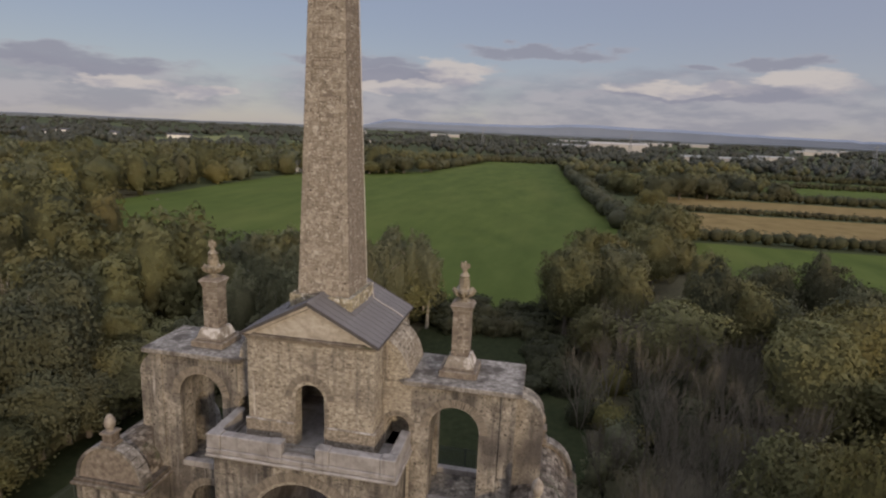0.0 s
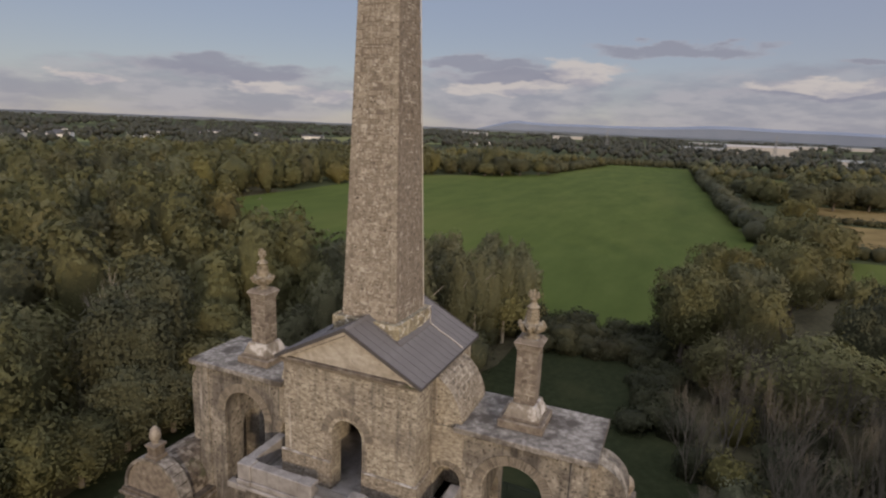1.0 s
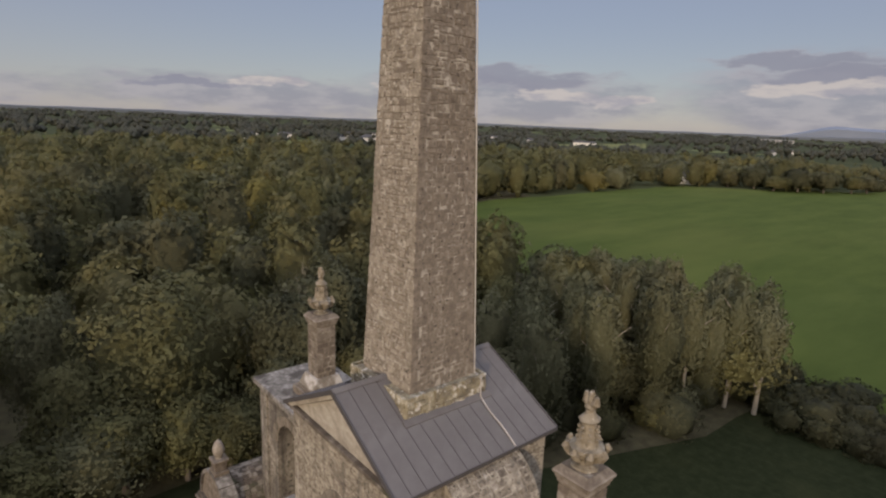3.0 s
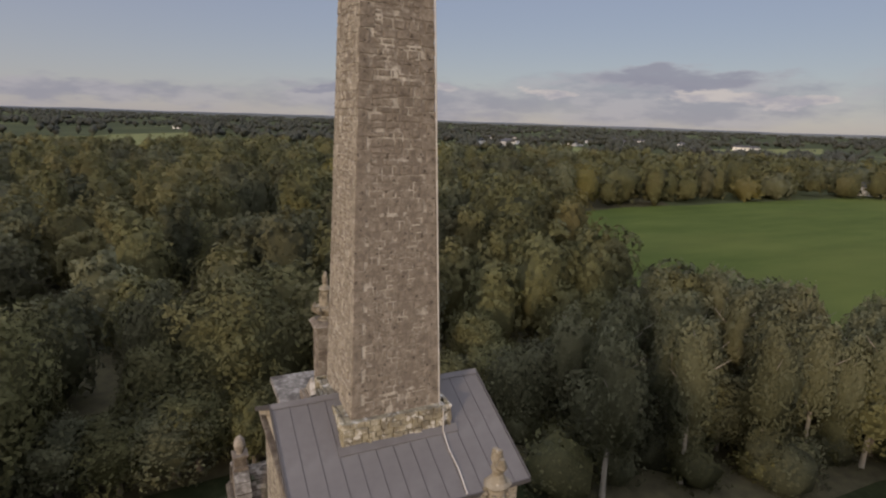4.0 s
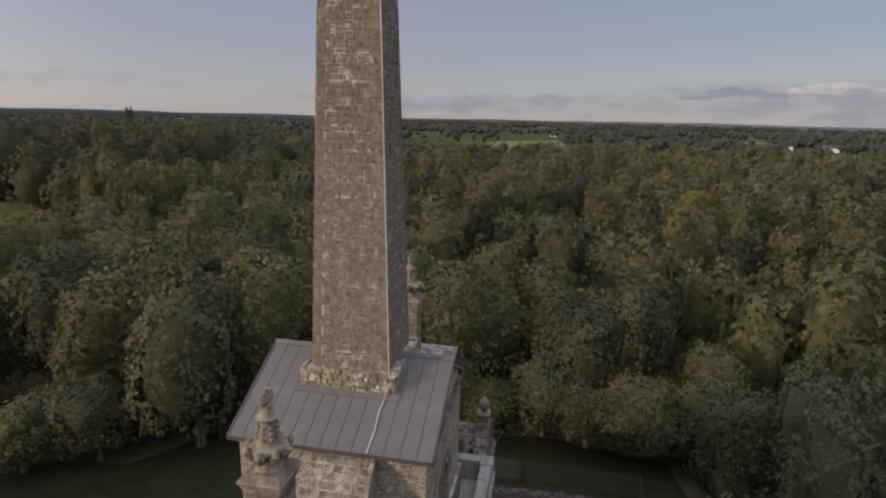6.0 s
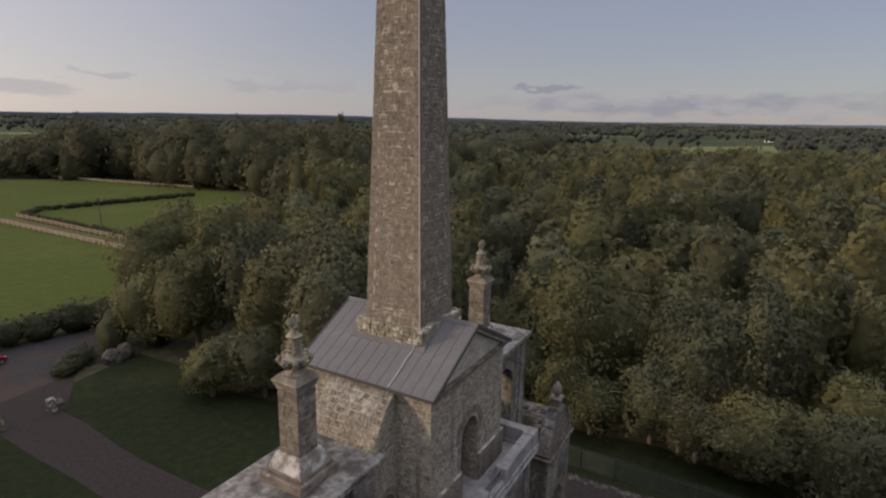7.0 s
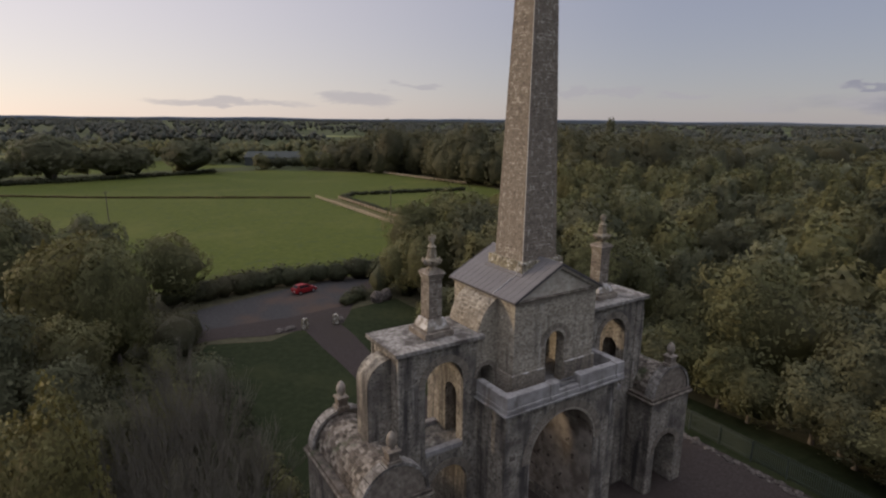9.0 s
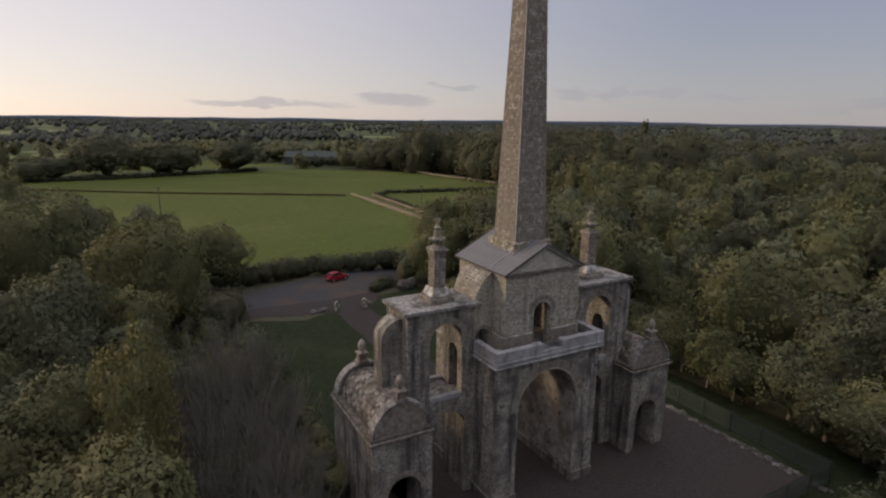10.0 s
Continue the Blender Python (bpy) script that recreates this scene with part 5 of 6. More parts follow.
def crown_arrays(R, H, base, count, size, rng, x=0.0, y=0.0, rough=1.0, coarse=False, skirt=-0.62):
    """One leafy crown: a billowing, uneven dome from near the ground to its top, set with leaf sprays over dense inner growth."""
    mid, rise = (base + H) / 2, (H - base) / 2
    waves = rng.normal(size=(18, 3))
    waves /= np.linalg.norm(waves, axis=1)[:, None]
    pitch = np.concatenate([rng.uniform(1.2, 2.8, 4), rng.uniform(2.6, 4.6, 6), rng.uniform(6.0, 11.0, 8)])
    tall = np.concatenate([np.full(4, 0.09), np.full(6, 0.105), np.full(8, 0.032)]) * rough
    start = rng.uniform(0, 6.28, 18)
    fold = np.arange(18) > 3           # rounded clumps with creases between them

    def billow(way):
        turn = way @ (waves * pitch[:, None]).T + start
        up, slope = np.sin(turn), np.cos(turn)
        slope = np.where(fold, slope * np.sign(up), slope)
        up = np.where(fold, np.abs(up) - 0.68, up)
        return (up * tall).sum(1), slope * tall @ (waves * pitch[:, None])

    size_of = np.array((R * 0.97, R * 0.97, rise))
    way = rng.normal(size=(count, 3))
    way /= np.linalg.norm(way, axis=1)[:, None]
    way[:, 2] = np.where(way[:, 2] < skirt, -way[:, 2], way[:, 2])
    out, grad = billow(way)
    full = np.sign(way) * np.abs(way) ** 0.88
    deep = np.abs(rng.normal(scale=0.07, size=count))
    sprig = np.where(rng.random(count) < 0.12, rng.uniform(0.03, 0.15, count), 0.0)
    at = full * size_of * (0.96 + out - deep + sprig)[:, None] + (x, y, mid)
    face = way / size_of * R
    face /= np.linalg.norm(face, axis=1)[:, None]
    grad -= (grad * way).sum(1)[:, None] * way
    soft = face - grad * 0.45 + (0.0, 0.0, 0.12)
    soft /= np.linalg.norm(soft, axis=1)[:, None]
    nrm = soft + rng.normal(scale=0.42, size=(count, 3))
    nrm /= np.linalg.norm(nrm, axis=1)[:, None]
    u = np.cross(nrm, rng.normal(size=(count, 3)))
    u /= np.linalg.norm(u, axis=1)[:, None]
    v = np.cross(nrm, u)
    s = (size * rng.uniform(0.6, 1.4, count))[:, None]
    spray = np.stack([at - u * s - v * s * 0.6, at + u * s * 0.95 - v * s * 0.7, at + v * s * 1.25], 1)
    lit = soft + rng.normal(scale=0.2, size=(count, 3))
    lit /= np.linalg.norm(lit, axis=1)[:, None]
    v0, f0 = (OCT_V, OCT_F) if coarse else ico()
    swell, _ = billow(v0)
    inner_v = np.sign(v0) * np.abs(v0) ** 0.88 * size_of * (0.72 + swell)[:, None] + (x, y, mid)
    faces = np.concatenate([np.arange(3 * count).reshape(-1, 3), np.array(f0) + 3 * count])
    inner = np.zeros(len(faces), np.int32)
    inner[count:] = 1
    return np.concatenate([spray.reshape(-1, 3), inner_v]), faces, np.concatenate([np.repeat(lit, 3, axis=0), v0]), inner


def trunk_mesh(name, rng, H, base, r, mat, limbs=6):
    bm = bmesh.new()
    bend = [(rng.uniform(-0.3, 0.3) * t, rng.uniform(-0.3, 0.3) * t, H * 0.8 * t) for t in (0, 0.2, 0.45, 0.7, 1)]
    bend[0] = (0, 0, -0.3)
    tube(bm, bend, [r * 1.35, r, r * 0.8, r * 0.5, r * 0.15], 8)
    for k in range(limbs):
        a, z = 2.4 * k + rng.uniform(-0.4, 0.4), base * 0.8 + (H * 0.75 - base * 0.8) * k / limbs
        ln = H * 0.24 * rng.uniform(0.7, 1.1)
        p0 = (0, 0, z)
        p1 = (math.cos(a) * ln * 0.5, math.sin(a) * ln * 0.5, z + ln * 0.45)
        p2 = (math.cos(a) * ln, math.sin(a) * ln, z + ln * 0.8)
        tube(bm, [p0, p1, p2], [r * 0.4, r * 0.25, r * 0.06], 5)
    return bm_mesh(name, bm, mat)


def bare_mesh(name, seed, H, mat):
    """A nearly bare tree: a fan of forking twigs."""
    r = random.Random(seed)
    bm = bmesh.new()

    def fork(p, way, ln, rad, depth):
        q = p + way * ln
        mid = p + way * ln * 0.5 + Vector((r.uniform(-1, 1), r.uniform(-1, 1), r.uniform(-0.3, 0.6))) * ln * 0.06
        tube(bm, [p, mid, q] if depth < 4 else [p, q], [rad, rad * 0.8, rad * 0.6] if depth < 4 else [rad, rad * 0.6], 4 if depth < 2 else 3)
        if depth < 5:
            for k in range(3 if depth < 4 else 2):
                w = (way + Vector((r.uniform(-0.46, 0.46), r.uniform(-0.46, 0.46), r.uniform(0.05, 0.5)))).normalized()
                fork(q if k else mid, w, ln * r.uniform(0.6, 0.82), rad * 0.58, depth + 1)

    for k in range(4):
        a = k * 1.6 + r.uniform(-0.3, 0.3)
        fork(Vector((0.2 * math.cos(a), 0.2 * math.sin(a), -0.2)), Vector((0.28 * math.cos(a), 0.28 * math.sin(a), 1)).normalized(), H * 0.27, 0.09, 0)
    return bm_mesh(name, bm, mat)


class Kind:
    def __init__(self, label, category, trunk, crowns):
        self.label, self.category, self.trunk, self.crowns = label, category, trunk, crowns


def make_kinds(count, size):
    """Kinds of tree at one fineness, ten metres high, four metres in radius."""
    g = np.random.default_rng(5)
    r = random.Random(5)
    kinds = {}
    for key, mat, label in (("green", LEAF_GREEN, "leafy green broadleaf tree in dense wood"), ("dark", LEAF_DARK, "dark green broadleaf tree in dense wood"), ("gold", LEAF_GOLD, "broadleaf tree with yellowing autumn leaves"), ("grey", LEAF_GREY, "grey-green broadleaf tree at the wood's edge")):
        trunk = trunk_mesh("trunk", r, 10, 3, 0.24, BARK)
        crowns = [leafy("crown", *crown_arrays(4.0, 10, 0.8, count, size, g), mat) for k in range(3)]
        kinds[key] = Kind(label, "tree", trunk, crowns)
    trunk = trunk_mesh("trunk", r, 10, 4, 0.19, PALE_BARK, 5)
    crowns = [leafy("crown", *crown_arrays(2.0, 10, 2.4, int(count * 0.6), size * 0.8, g, rough=1.3, skirt=-0.9), LEAF_GREY) for k in range(3)]
    kinds["tall"] = Kind("tall slender grey-green tree with a pale trunk", "tree", trunk, crowns)
    return kinds


NEAR = make_kinds(5600, 0.142)
MID = make_kinds(1500, 0.3)
pick = random.Random(11)


def tree(kind, x, y, high, wide):
    t = thing("tree", kind.label, kind.category, pose(x, y, 0, 0, 0, pick.uniform(0, 360)) @ Matrix.Diagonal((wide / 4, wide / 4, high / 10, 1)), "wood trees")
    t.scale = (wide / 4, wide / 4, high / 10)
    part("trunk", kind.trunk, None, t)
    part("crown", pick.choice(kind.crowns), None, t)
    return t


def path_distance(x, y):
    """Metres to the line that the flight follows over the ground."""
    ax, ay, bx, by = 10.8, -26.1, 23.3, 32.5
    t = max(0, min(1, ((x - ax) * (bx - ax) + (y - ay) * (by - ay)) / ((bx - ax) ** 2 + (by - ay) ** 2)))
    return math.hypot(x - ax - t * (bx - ax), y - ay - t * (by - ay))


def wood_kind(x, y):
    k = noise.noise(Vector((x * 0.035, y * 0.035, 3.1))) + pick.uniform(-0.35, 0.35)
    if k > 0.5:
        return "gold"
    if k > 0.12:
        return "green"
    return "dark" if k < -0.32 else ("grey" if pick.random() < 0.2 else "green")


def wooded(x, y):
    """Where the woods stand within half a kilometre."""
    if any(inside(x * q, y * q, poly) for poly in PALE_FAR for q in (1.0, 1.07, 1.15)):
        return False
    for poly in OPEN:
        if inside(x, y, poly) or near_edge(x, y, poly, 2.5):
            return False
    if -4 < x < 13.5 and 28 < y < 76:
        return False
    if 14 < x < 33 and -14 < y < 31:      # a stand of bare young trees
        return noise.noise(Vector((x * 0.11, y * 0.11, 6))) > 0.4
    if -23 < x < 12 and -46 < y < 30 and not (x < -15 and y < -28) and not (x < -9 and y > 18):
        return False
    if 29 < x < 44 and 76 < y < 150:
        return noise.noise(Vector((x * 0.06, y * 0.06, 1))) > -0.15
    if y > 60 and x > 30:        # farmland with hedges
        return noise.noise(Vector((x * 0.01, y * 0.01, 9))) > 0.28
    if y < -285:
        return noise.noise(Vector((x * 0.012, y * 0.012, 4))) > 0.02
    if x > 55 and y < 60:
        return noise.noise(Vector((x * 0.012, y * 0.012, 7))) > -0.3
    return True


far_rng = np.random.default_rng(3)


def far_crown(x, y, high, wide, store, leaves, size, coarse=False):
    """One more crown of a wood too far off to count."""
    into(store, crown_arrays(wide, high, -0.12 * high, leaves, size, far_rng, x, y, 1.3, coarse))


def into(store, grown):
    v, f, w, inner = grown
    for key, value in (("v", v), ("f", f + store["n"]), ("w", w), ("inner", inner)):
        store[key].append(value)
    store["n"] += len(v)


def store():
    return {"v": [], "f": [], "w": [], "inner": [], "n": 0}


def close_store(s, name, mat, label, category):
    me = leafy(name, *(np.concatenate(s[key]) for key in ("v", "f", "w", "inner")), mat)
    return tagged(part(name, me, None), label, category, kind="stuff")


woods = {"park": store(), "green": store(), "dark": store(), "gold": store(), "grey": store(), "far": store()}


def plant_woods():
    step = 8.0
    nx = int(330 / step)
    spots = []
    for i in range(-nx, nx):
        for j in range(-nx, nx):
            x = i * step + pick.uniform(-2.9, 2.9)
            y = j * step + pick.uniform(-2.9, 2.9)
            d = path_distance(x, y)
            if d < 320 and wooded(x, y):
                spots.append((d, x, y, (i + j) % 2))
    spots.sort()
    for k, (d, x, y, odd) in enumerate(spots):
        high = 12.2 + 3.4 * noise.noise(Vector((x * 0.05, y * 0.05, 0))) + pick.uniform(-3.8, 4.0)
        wide = pick.uniform(3.0, 5.4)
        if -50 < x < -8 and 44 < y < 68:      # the low end of the wood
            high = min(high, pick.uniform(7.5, 10))
        if pick.random() < 0.08:
            continue
        dark = False
        if x > 10 and y > -18:
            high *= 0.84
        if 19 < x < 23.5 and -2 < y < 6:      # bare young trees alone grow here
            x += 8.5
        if -80 < x < -34 and -100 < y < -44:
            high = min(high, pick.uniform(7.5, 10.5))
        if x < -96 and y < -100:      # tall parkland belt
            high *= 1.4
            wide *= 1.9
            dark = True
        key = "park" if dark else wood_kind(x, y)
        if dark and x > -170 and y > -270:
            far_crown(x, y, high, wide, woods[key], 900, 0.55)
        elif k < 125:
            tree(NEAR[key], x, y, high, wide)
        elif d < 120:
            far_crown(x, y, high, wide, woods[key], 1100, 0.36)
        elif d < 190:
            far_crown(x, y, high, wide, woods[key], 560, 0.46)
        elif not odd:
            far_crown(x, y, high, wide * 1.35, woods[key], 260, 0.75)


plant_woods()


def far_country():
    """Copses and hedgerows from a third of a kilometre to the horizon."""
    s = woods
    n = 0
    while n < 7600:
        r = 320 * (4300 / 320) ** pick.random()
        a = pick.uniform(0, 2 * math.pi)
        x, y = r * math.cos(a), r * math.sin(a)
        n += 1
        k = noise.noise(Vector((x * 0.0042, y * 0.0042, 2)))
        line = abs(noise.noise(Vector((x * 0.006, y * 0.006, 8)))) < 0.055
        if any(inside(x, y, p) for p in OPEN) or any(inside(x * q, y * q, p) for p in PALE_FAR for q in (1.0, 1.07, 1.15)):
            continue
        if k > -0.18 or line:
            wide = (3.0 if line else 3.6) * (1 + r / 1500)
            lumps = [(x + pick.uniform(-1, 1) * wide * 2.2, y + pick.uniform(-1, 1) * wide * 2.2, 3.5 + pick.uniform(0, 4.5), min(6.5, wide * pick.uniform(0.5, 0.95))) for q in range(5)]
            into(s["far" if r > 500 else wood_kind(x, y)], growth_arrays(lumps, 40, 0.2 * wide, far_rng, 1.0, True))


far_country()


def hedge(pts, high, wide, name="hedge", label="clipped dark field hedge", mat=HEDGE_LEAF, leaves=14, size=0.3, gap=0.5):
    g = np.random.default_rng(int(abs(pts[0][0] * 7 + pts[0][1])))
    lumps = []
    for a, b in zip(pts, pts[1:]):
        n = max(1, int(math.dist(a, b) / (wide * gap)))
        for k in range(n):
            t = k / n
            lumps.append((a[0] + (b[0] - a[0]) * t + g.uniform(-0.25, 0.25) * wide, a[1] + (b[1] - a[1]) * t + g.uniform(-0.25, 0.25) * wide, high * g.uniform(0.38, 0.58), max(wide, high) * g.uniform(0.42, 0.62)))
    v, f, w, inner = growth_arrays(lumps, leaves * len(lumps), size, g, 0.85)
    v[:, 2] = np.maximum(v[:, 2], -0.1)
    return tagged(part(name, leafy(name, v, f, w, inner, mat), None), label, "hedge")


for key, s in woods.items():
    if s["n"]:
        close_store(s, "woodland", {"green": LEAF_GREEN, "dark": LEAF_DARK, "gold": LEAF_GOLD, "grey": LEAF_GREY, "far": LEAF_HAZE, "park": LEAF_PARK}[key], "distant mixed woodland of " + {"green": "green", "dark": "dark", "gold": "yellowing", "grey": "grey-green", "far": "haze-tinted blue-green", "park": "tall dark parkland"}[key] + " crowns", "woodland")

hedge([(14, -60.0), (6, -62.2), (-3, -63.2), (-10, -62.4), (-20, -60.0), (-34, -71)], 3.4, 2.6, label="dark roadside hedge before the paddock", leaves=130, size=0.22, gap=0.45)
hedge([(33, 148), (29, 220), (24, 330), (19, 505)], 6.5, 5, label="tall overgrown field hedge with small trees", leaves=36, size=0.5, mat=LEAF_DARK)
hedge([(44, 139), (90, 140), (300, 140)], 3.6, 3.0, leaves=20, size=0.4)
hedge([(50, 207), (110, 208), (320, 208)], 2.2, 2.2, leaves=18, size=0.4)
hedge([(52, 266), (110, 267), (330, 268)], 4.5, 4, leaves=20, size=0.5)
hedge([(112, 290), (112, 440)], 4, 3.5, leaves=30, size=0.6)
hedge([(19, 510), (-48, 505), (-68, 345)], 6, 5, label="tall hedge at the field's far end", leaves=40, size=0.8, mat=LEAF_DARK)
hedge([(36, 436), (120, 440), (470, 446)], 5, 4.5, leaves=24, size=0.8)
hedge([(122, 366), (460, 380)], 3.5, 3.5, leaves=24, size=0.7)


def hills():
    """Low hills along the horizon, with the haze of distance put into their base colours."""
    for name, a0, a1, base, top, far, mat, label in (("far_hills", -72, 21, 60, 165, 4650, HILL_BLUE, "mountains low on the horizon in haze-blue colour"), ("horizon_ridge", 0, 360, 14, 34, 4500, HILL_DARK, "wooded ridge on the horizon, haze mixed into its colour")):
        bm = bmesh.new()
        n = 160
        prev = None
        for k in range(n + 1):
            a = a0 + (a1 - a0) * k / n
            edge = 1 if name == "horizon_ridge" else math.sin(math.pi * k / n) ** 0.7
            w = noise.fractal(Vector((math.cos(radians(a)) * 5, math.sin(radians(a)) * 5, 1.7 if edge == 1 else 5.2)), 0.8, 2.0, 5)
            h = base + (top - base) * max(0, min(1, 0.5 + 0.55 * w))
            if name == "far_hills":
                h, edge = float(np.interp(-a, (-20, -16, -11, -3, 3.6, 11, 17, 27, 50, 72), (10, 92, 84, 86, 118, 100, 78, 66, 55, 15))) + 12 * w, 1
            x, y = -math.sin(radians(a)), math.cos(radians(a))
            row = [bm.verts.new((x * far, y * far, -5)), bm.verts.new((x * far, y * far, h * edge * 0.8)), bm.verts.new((x * (far + 60), y * (far + 60), h * edge)), bm.verts.new((x * (far + 120), y * (far + 120), -5))]
            if prev:
                for i in range(3):
                    bm.faces.new((prev[i], row[i], row[i + 1], prev[i + 1]))
            prev = row
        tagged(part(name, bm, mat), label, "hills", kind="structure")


# both hill colours are paled and blued to paint in distance haze
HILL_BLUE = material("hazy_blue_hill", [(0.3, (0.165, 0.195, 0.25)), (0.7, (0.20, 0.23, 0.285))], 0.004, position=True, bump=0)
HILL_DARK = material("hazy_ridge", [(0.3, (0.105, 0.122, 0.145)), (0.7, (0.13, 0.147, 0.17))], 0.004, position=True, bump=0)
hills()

# ---- things near the folly ----
PAINT_RED = material("red_car_paint", [(0.3, (0.19, 0.014, 0.016)), (0.7, (0.23, 0.018, 0.02))], 2, rough=0.3, bump=0)
GLASS_DARK = material("dark_car_glass", [(0.3, (0.015, 0.017, 0.02)), (0.7, (0.022, 0.024, 0.028))], 2, rough=0.12, bump=0)
RUBBER = material("black_rubber", [(0.3, (0.015, 0.015, 0.015)), (0.7, (0.025, 0.025, 0.025))], 6, rough=0.9, bump=0.2)
ALLOY = material("silver_wheel", [(0.3, (0.30, 0.30, 0.31)), (0.7, (0.38, 0.38, 0.39))], 6, rough=0.4, bump=0, metal=0.7)
LAMP_RED = material("red_lamp_lens", [(0.3, (0.25, 0.01, 0.01)), (0.7, (0.3, 0.015, 0.015))], 6, rough=0.2, bump=0)
LAMP_CLEAR = material("clear_lamp_lens", [(0.3, (0.45, 0.45, 0.45)), (0.7, (0.55, 0.55, 0.55))], 6, rough=0.15, bump=0)
PLATE = material("pale_plate", [(0.3, (0.5, 0.5, 0.48)), (0.7, (0.55, 0.55, 0.53))], 6, rough=0.5, bump=0)
FENCE_GREEN = material("green_steel_fence", [(0.3, (0.045, 0.055, 0.044)), (0.7, (0.07, 0.08, 0.066))], 4, rough=0.6, bump=0)
OAK = material("weathered_fence_timber", [(0.3, (0.22, 0.17, 0.12)), (0.5, (0.32, 0.255, 0.18)), (0.7, (0.42, 0.345, 0.25))], 4, bump=0.4, stretch=(1, 1, 4))
KERB = material("mossy_rubble_edging", [(0.25, (0.035, 0.03, 0.026)), (0.5, (0.07, 0.06, 0.052)), (0.75, (0.16, 0.14, 0.12))], 3, bump=0.6, island=0.3, position=True)
WHITE_WALL = material("white_render", [(0.3, (0.62, 0.60, 0.56)), (0.7, (0.74, 0.72, 0.68))], 1, bump=0.1)
DARK_ROOF = material("dark_slate_roof", [(0.3, (0.06, 0.06, 0.065)), (0.7, (0.10, 0.10, 0.105))], 1, bump=0.1)
PALE_SHED = material("pale_cladding", [(0.3, (0.32, 0.31, 0.29)), (0.7, (0.40, 0.385, 0.36))], 0.5, bump=0.05)
GREY_SHED = material("grey_shed_roof", [(0.3, (0.20, 0.21, 0.20)), (0.7, (0.27, 0.28, 0.265))], 0.5, bump=0.05)
STEEL = material("pylon_steel", [(0.3, (0.18, 0.19, 0.20)), (0.7, (0.24, 0.25, 0.26))], 1, rough=0.6, bump=0)


def palisade(a, b, label):
    """Steel fence of close upright pales on two rails."""
    ln = math.dist(a, b)
    turn = math.degrees(math.atan2(b[1] - a[1], b[0] - a[0]))
    f = thing("palisade_fence", label, "fence", pose(a[0], a[1], 0.03, 0, 0, turn))
    bm = bmesh.new(); box(bm, -0.04, 0.04, -0.05, 0.05, 0, 1.85, 0.006)
    post = bm_mesh("post", bm, FENCE_GREEN)
    bm = bmesh.new(); prism(bm, [(-0.03, 0.08), (0.03, 0.08), (0.03, 1.88), (0, 1.95), (-0.03, 1.88)], "y", -0.055, -0.04)
    pale = bm_mesh("pale", bm, FENCE_GREEN)
    bm = bmesh.new(); box(bm, 0, ln, -0.045, -0.01, 0, 0.05)
    rail = bm_mesh("rail", bm, FENCE_GREEN)
    for z in (0.35, 1.6):
        part("rail", rail, None, f, at=pose(0, 0, z))
    n = int(ln / 2.7)
    for k in range(n + 1):
        part("post", post, None, f, at=pose(k * ln / n, 0, 0))
    m = int(ln / 0.155)
    for k in range(min(m, 290)):
        part("pale", pale, None, f, at=pose((k + 0.5) * ln / m, 0, 0))
    return f


palisade((-20.3, 14.1), (-20.7, -20.0), "green steel palisade fence beside the gravel court")
palisade((-20.3, 14.1), (14.5, 14.1), "green steel palisade fence behind the gravel court")


def edging():
    """Rough stones and earth along the inside of the fence."""
    r = random.Random(31)
    bm = bmesh.new()
    for k in range(120):
        y = -12 + k * 0.225
        s = r.uniform(0.1, 0.26)
        q = bmesh.ops.create_icosphere(bm, subdivisions=1, radius=s)["verts"]
        o = Vector((-19.2 + r.uniform(-0.35, 0.35), y, 0.02 + s * 0.15))
        for v in q:
            v.co = Vector((v.co.x * 1.4, v.co.y * 1.4, v.co.z * 0.8)) * r.uniform(0.8, 1.2) + o
    tagged(part("rubble_edging", bm, KERB), "low line of mossy rubble along the fence", "stones", kind="stuff")


edging()


def rock(name, x, y, size, label, category, mat=KERB, seed=0, rise=0.35):
    bm = bmesh.new()
    bmesh.ops.create_icosphere(bm, subdivisions=3, radius=1)
    for v in bm.verts:
        d = 0.28 * noise.noise(v.co * 1.6 + Vector((seed, 0, 0))) + 0.1 * noise.noise(v.co * 4 + Vector((0, seed, 0)))
        v.co = v.co * (1 + d)
        v.co = Vector((v.co.x * size[0], v.co.y * size[1], v.co.z * size[2] + size[2] * rise))
    return tagged(part(name, bm, mat, at=pose(x, y, 0.03, 0, 0, seed * 40)), label, category)


def bollard(x, y, turn, lean):
    bm = bmesh.new()
    prism(bm, [(-0.42, -0.2), (0.42, -0.2), (0.36, 1.25), (0.2, 1.4), (-0.24, 1.38), (-0.37, 1.22)], "y", -0.33, 0.33)
    bmesh.ops.bevel(bm, geom=bm.edges[:], offset=0.06, segments=2, affect="EDGES")
    bmesh.ops.subdivide_edges(bm, edges=bm.edges[:], cuts=1, use_grid_fill=True)
    for v in bm.verts:
        v.co += 0.03 * noise.noise_vector(v.co * 3)
    return tagged(part("stone_bollard", bm, LICHEN_STONE, at=pose(x, y, 0.05, lean, 0, turn)), "squat weathered stone gate pillar beside the path", "bollard", "gate pillars")


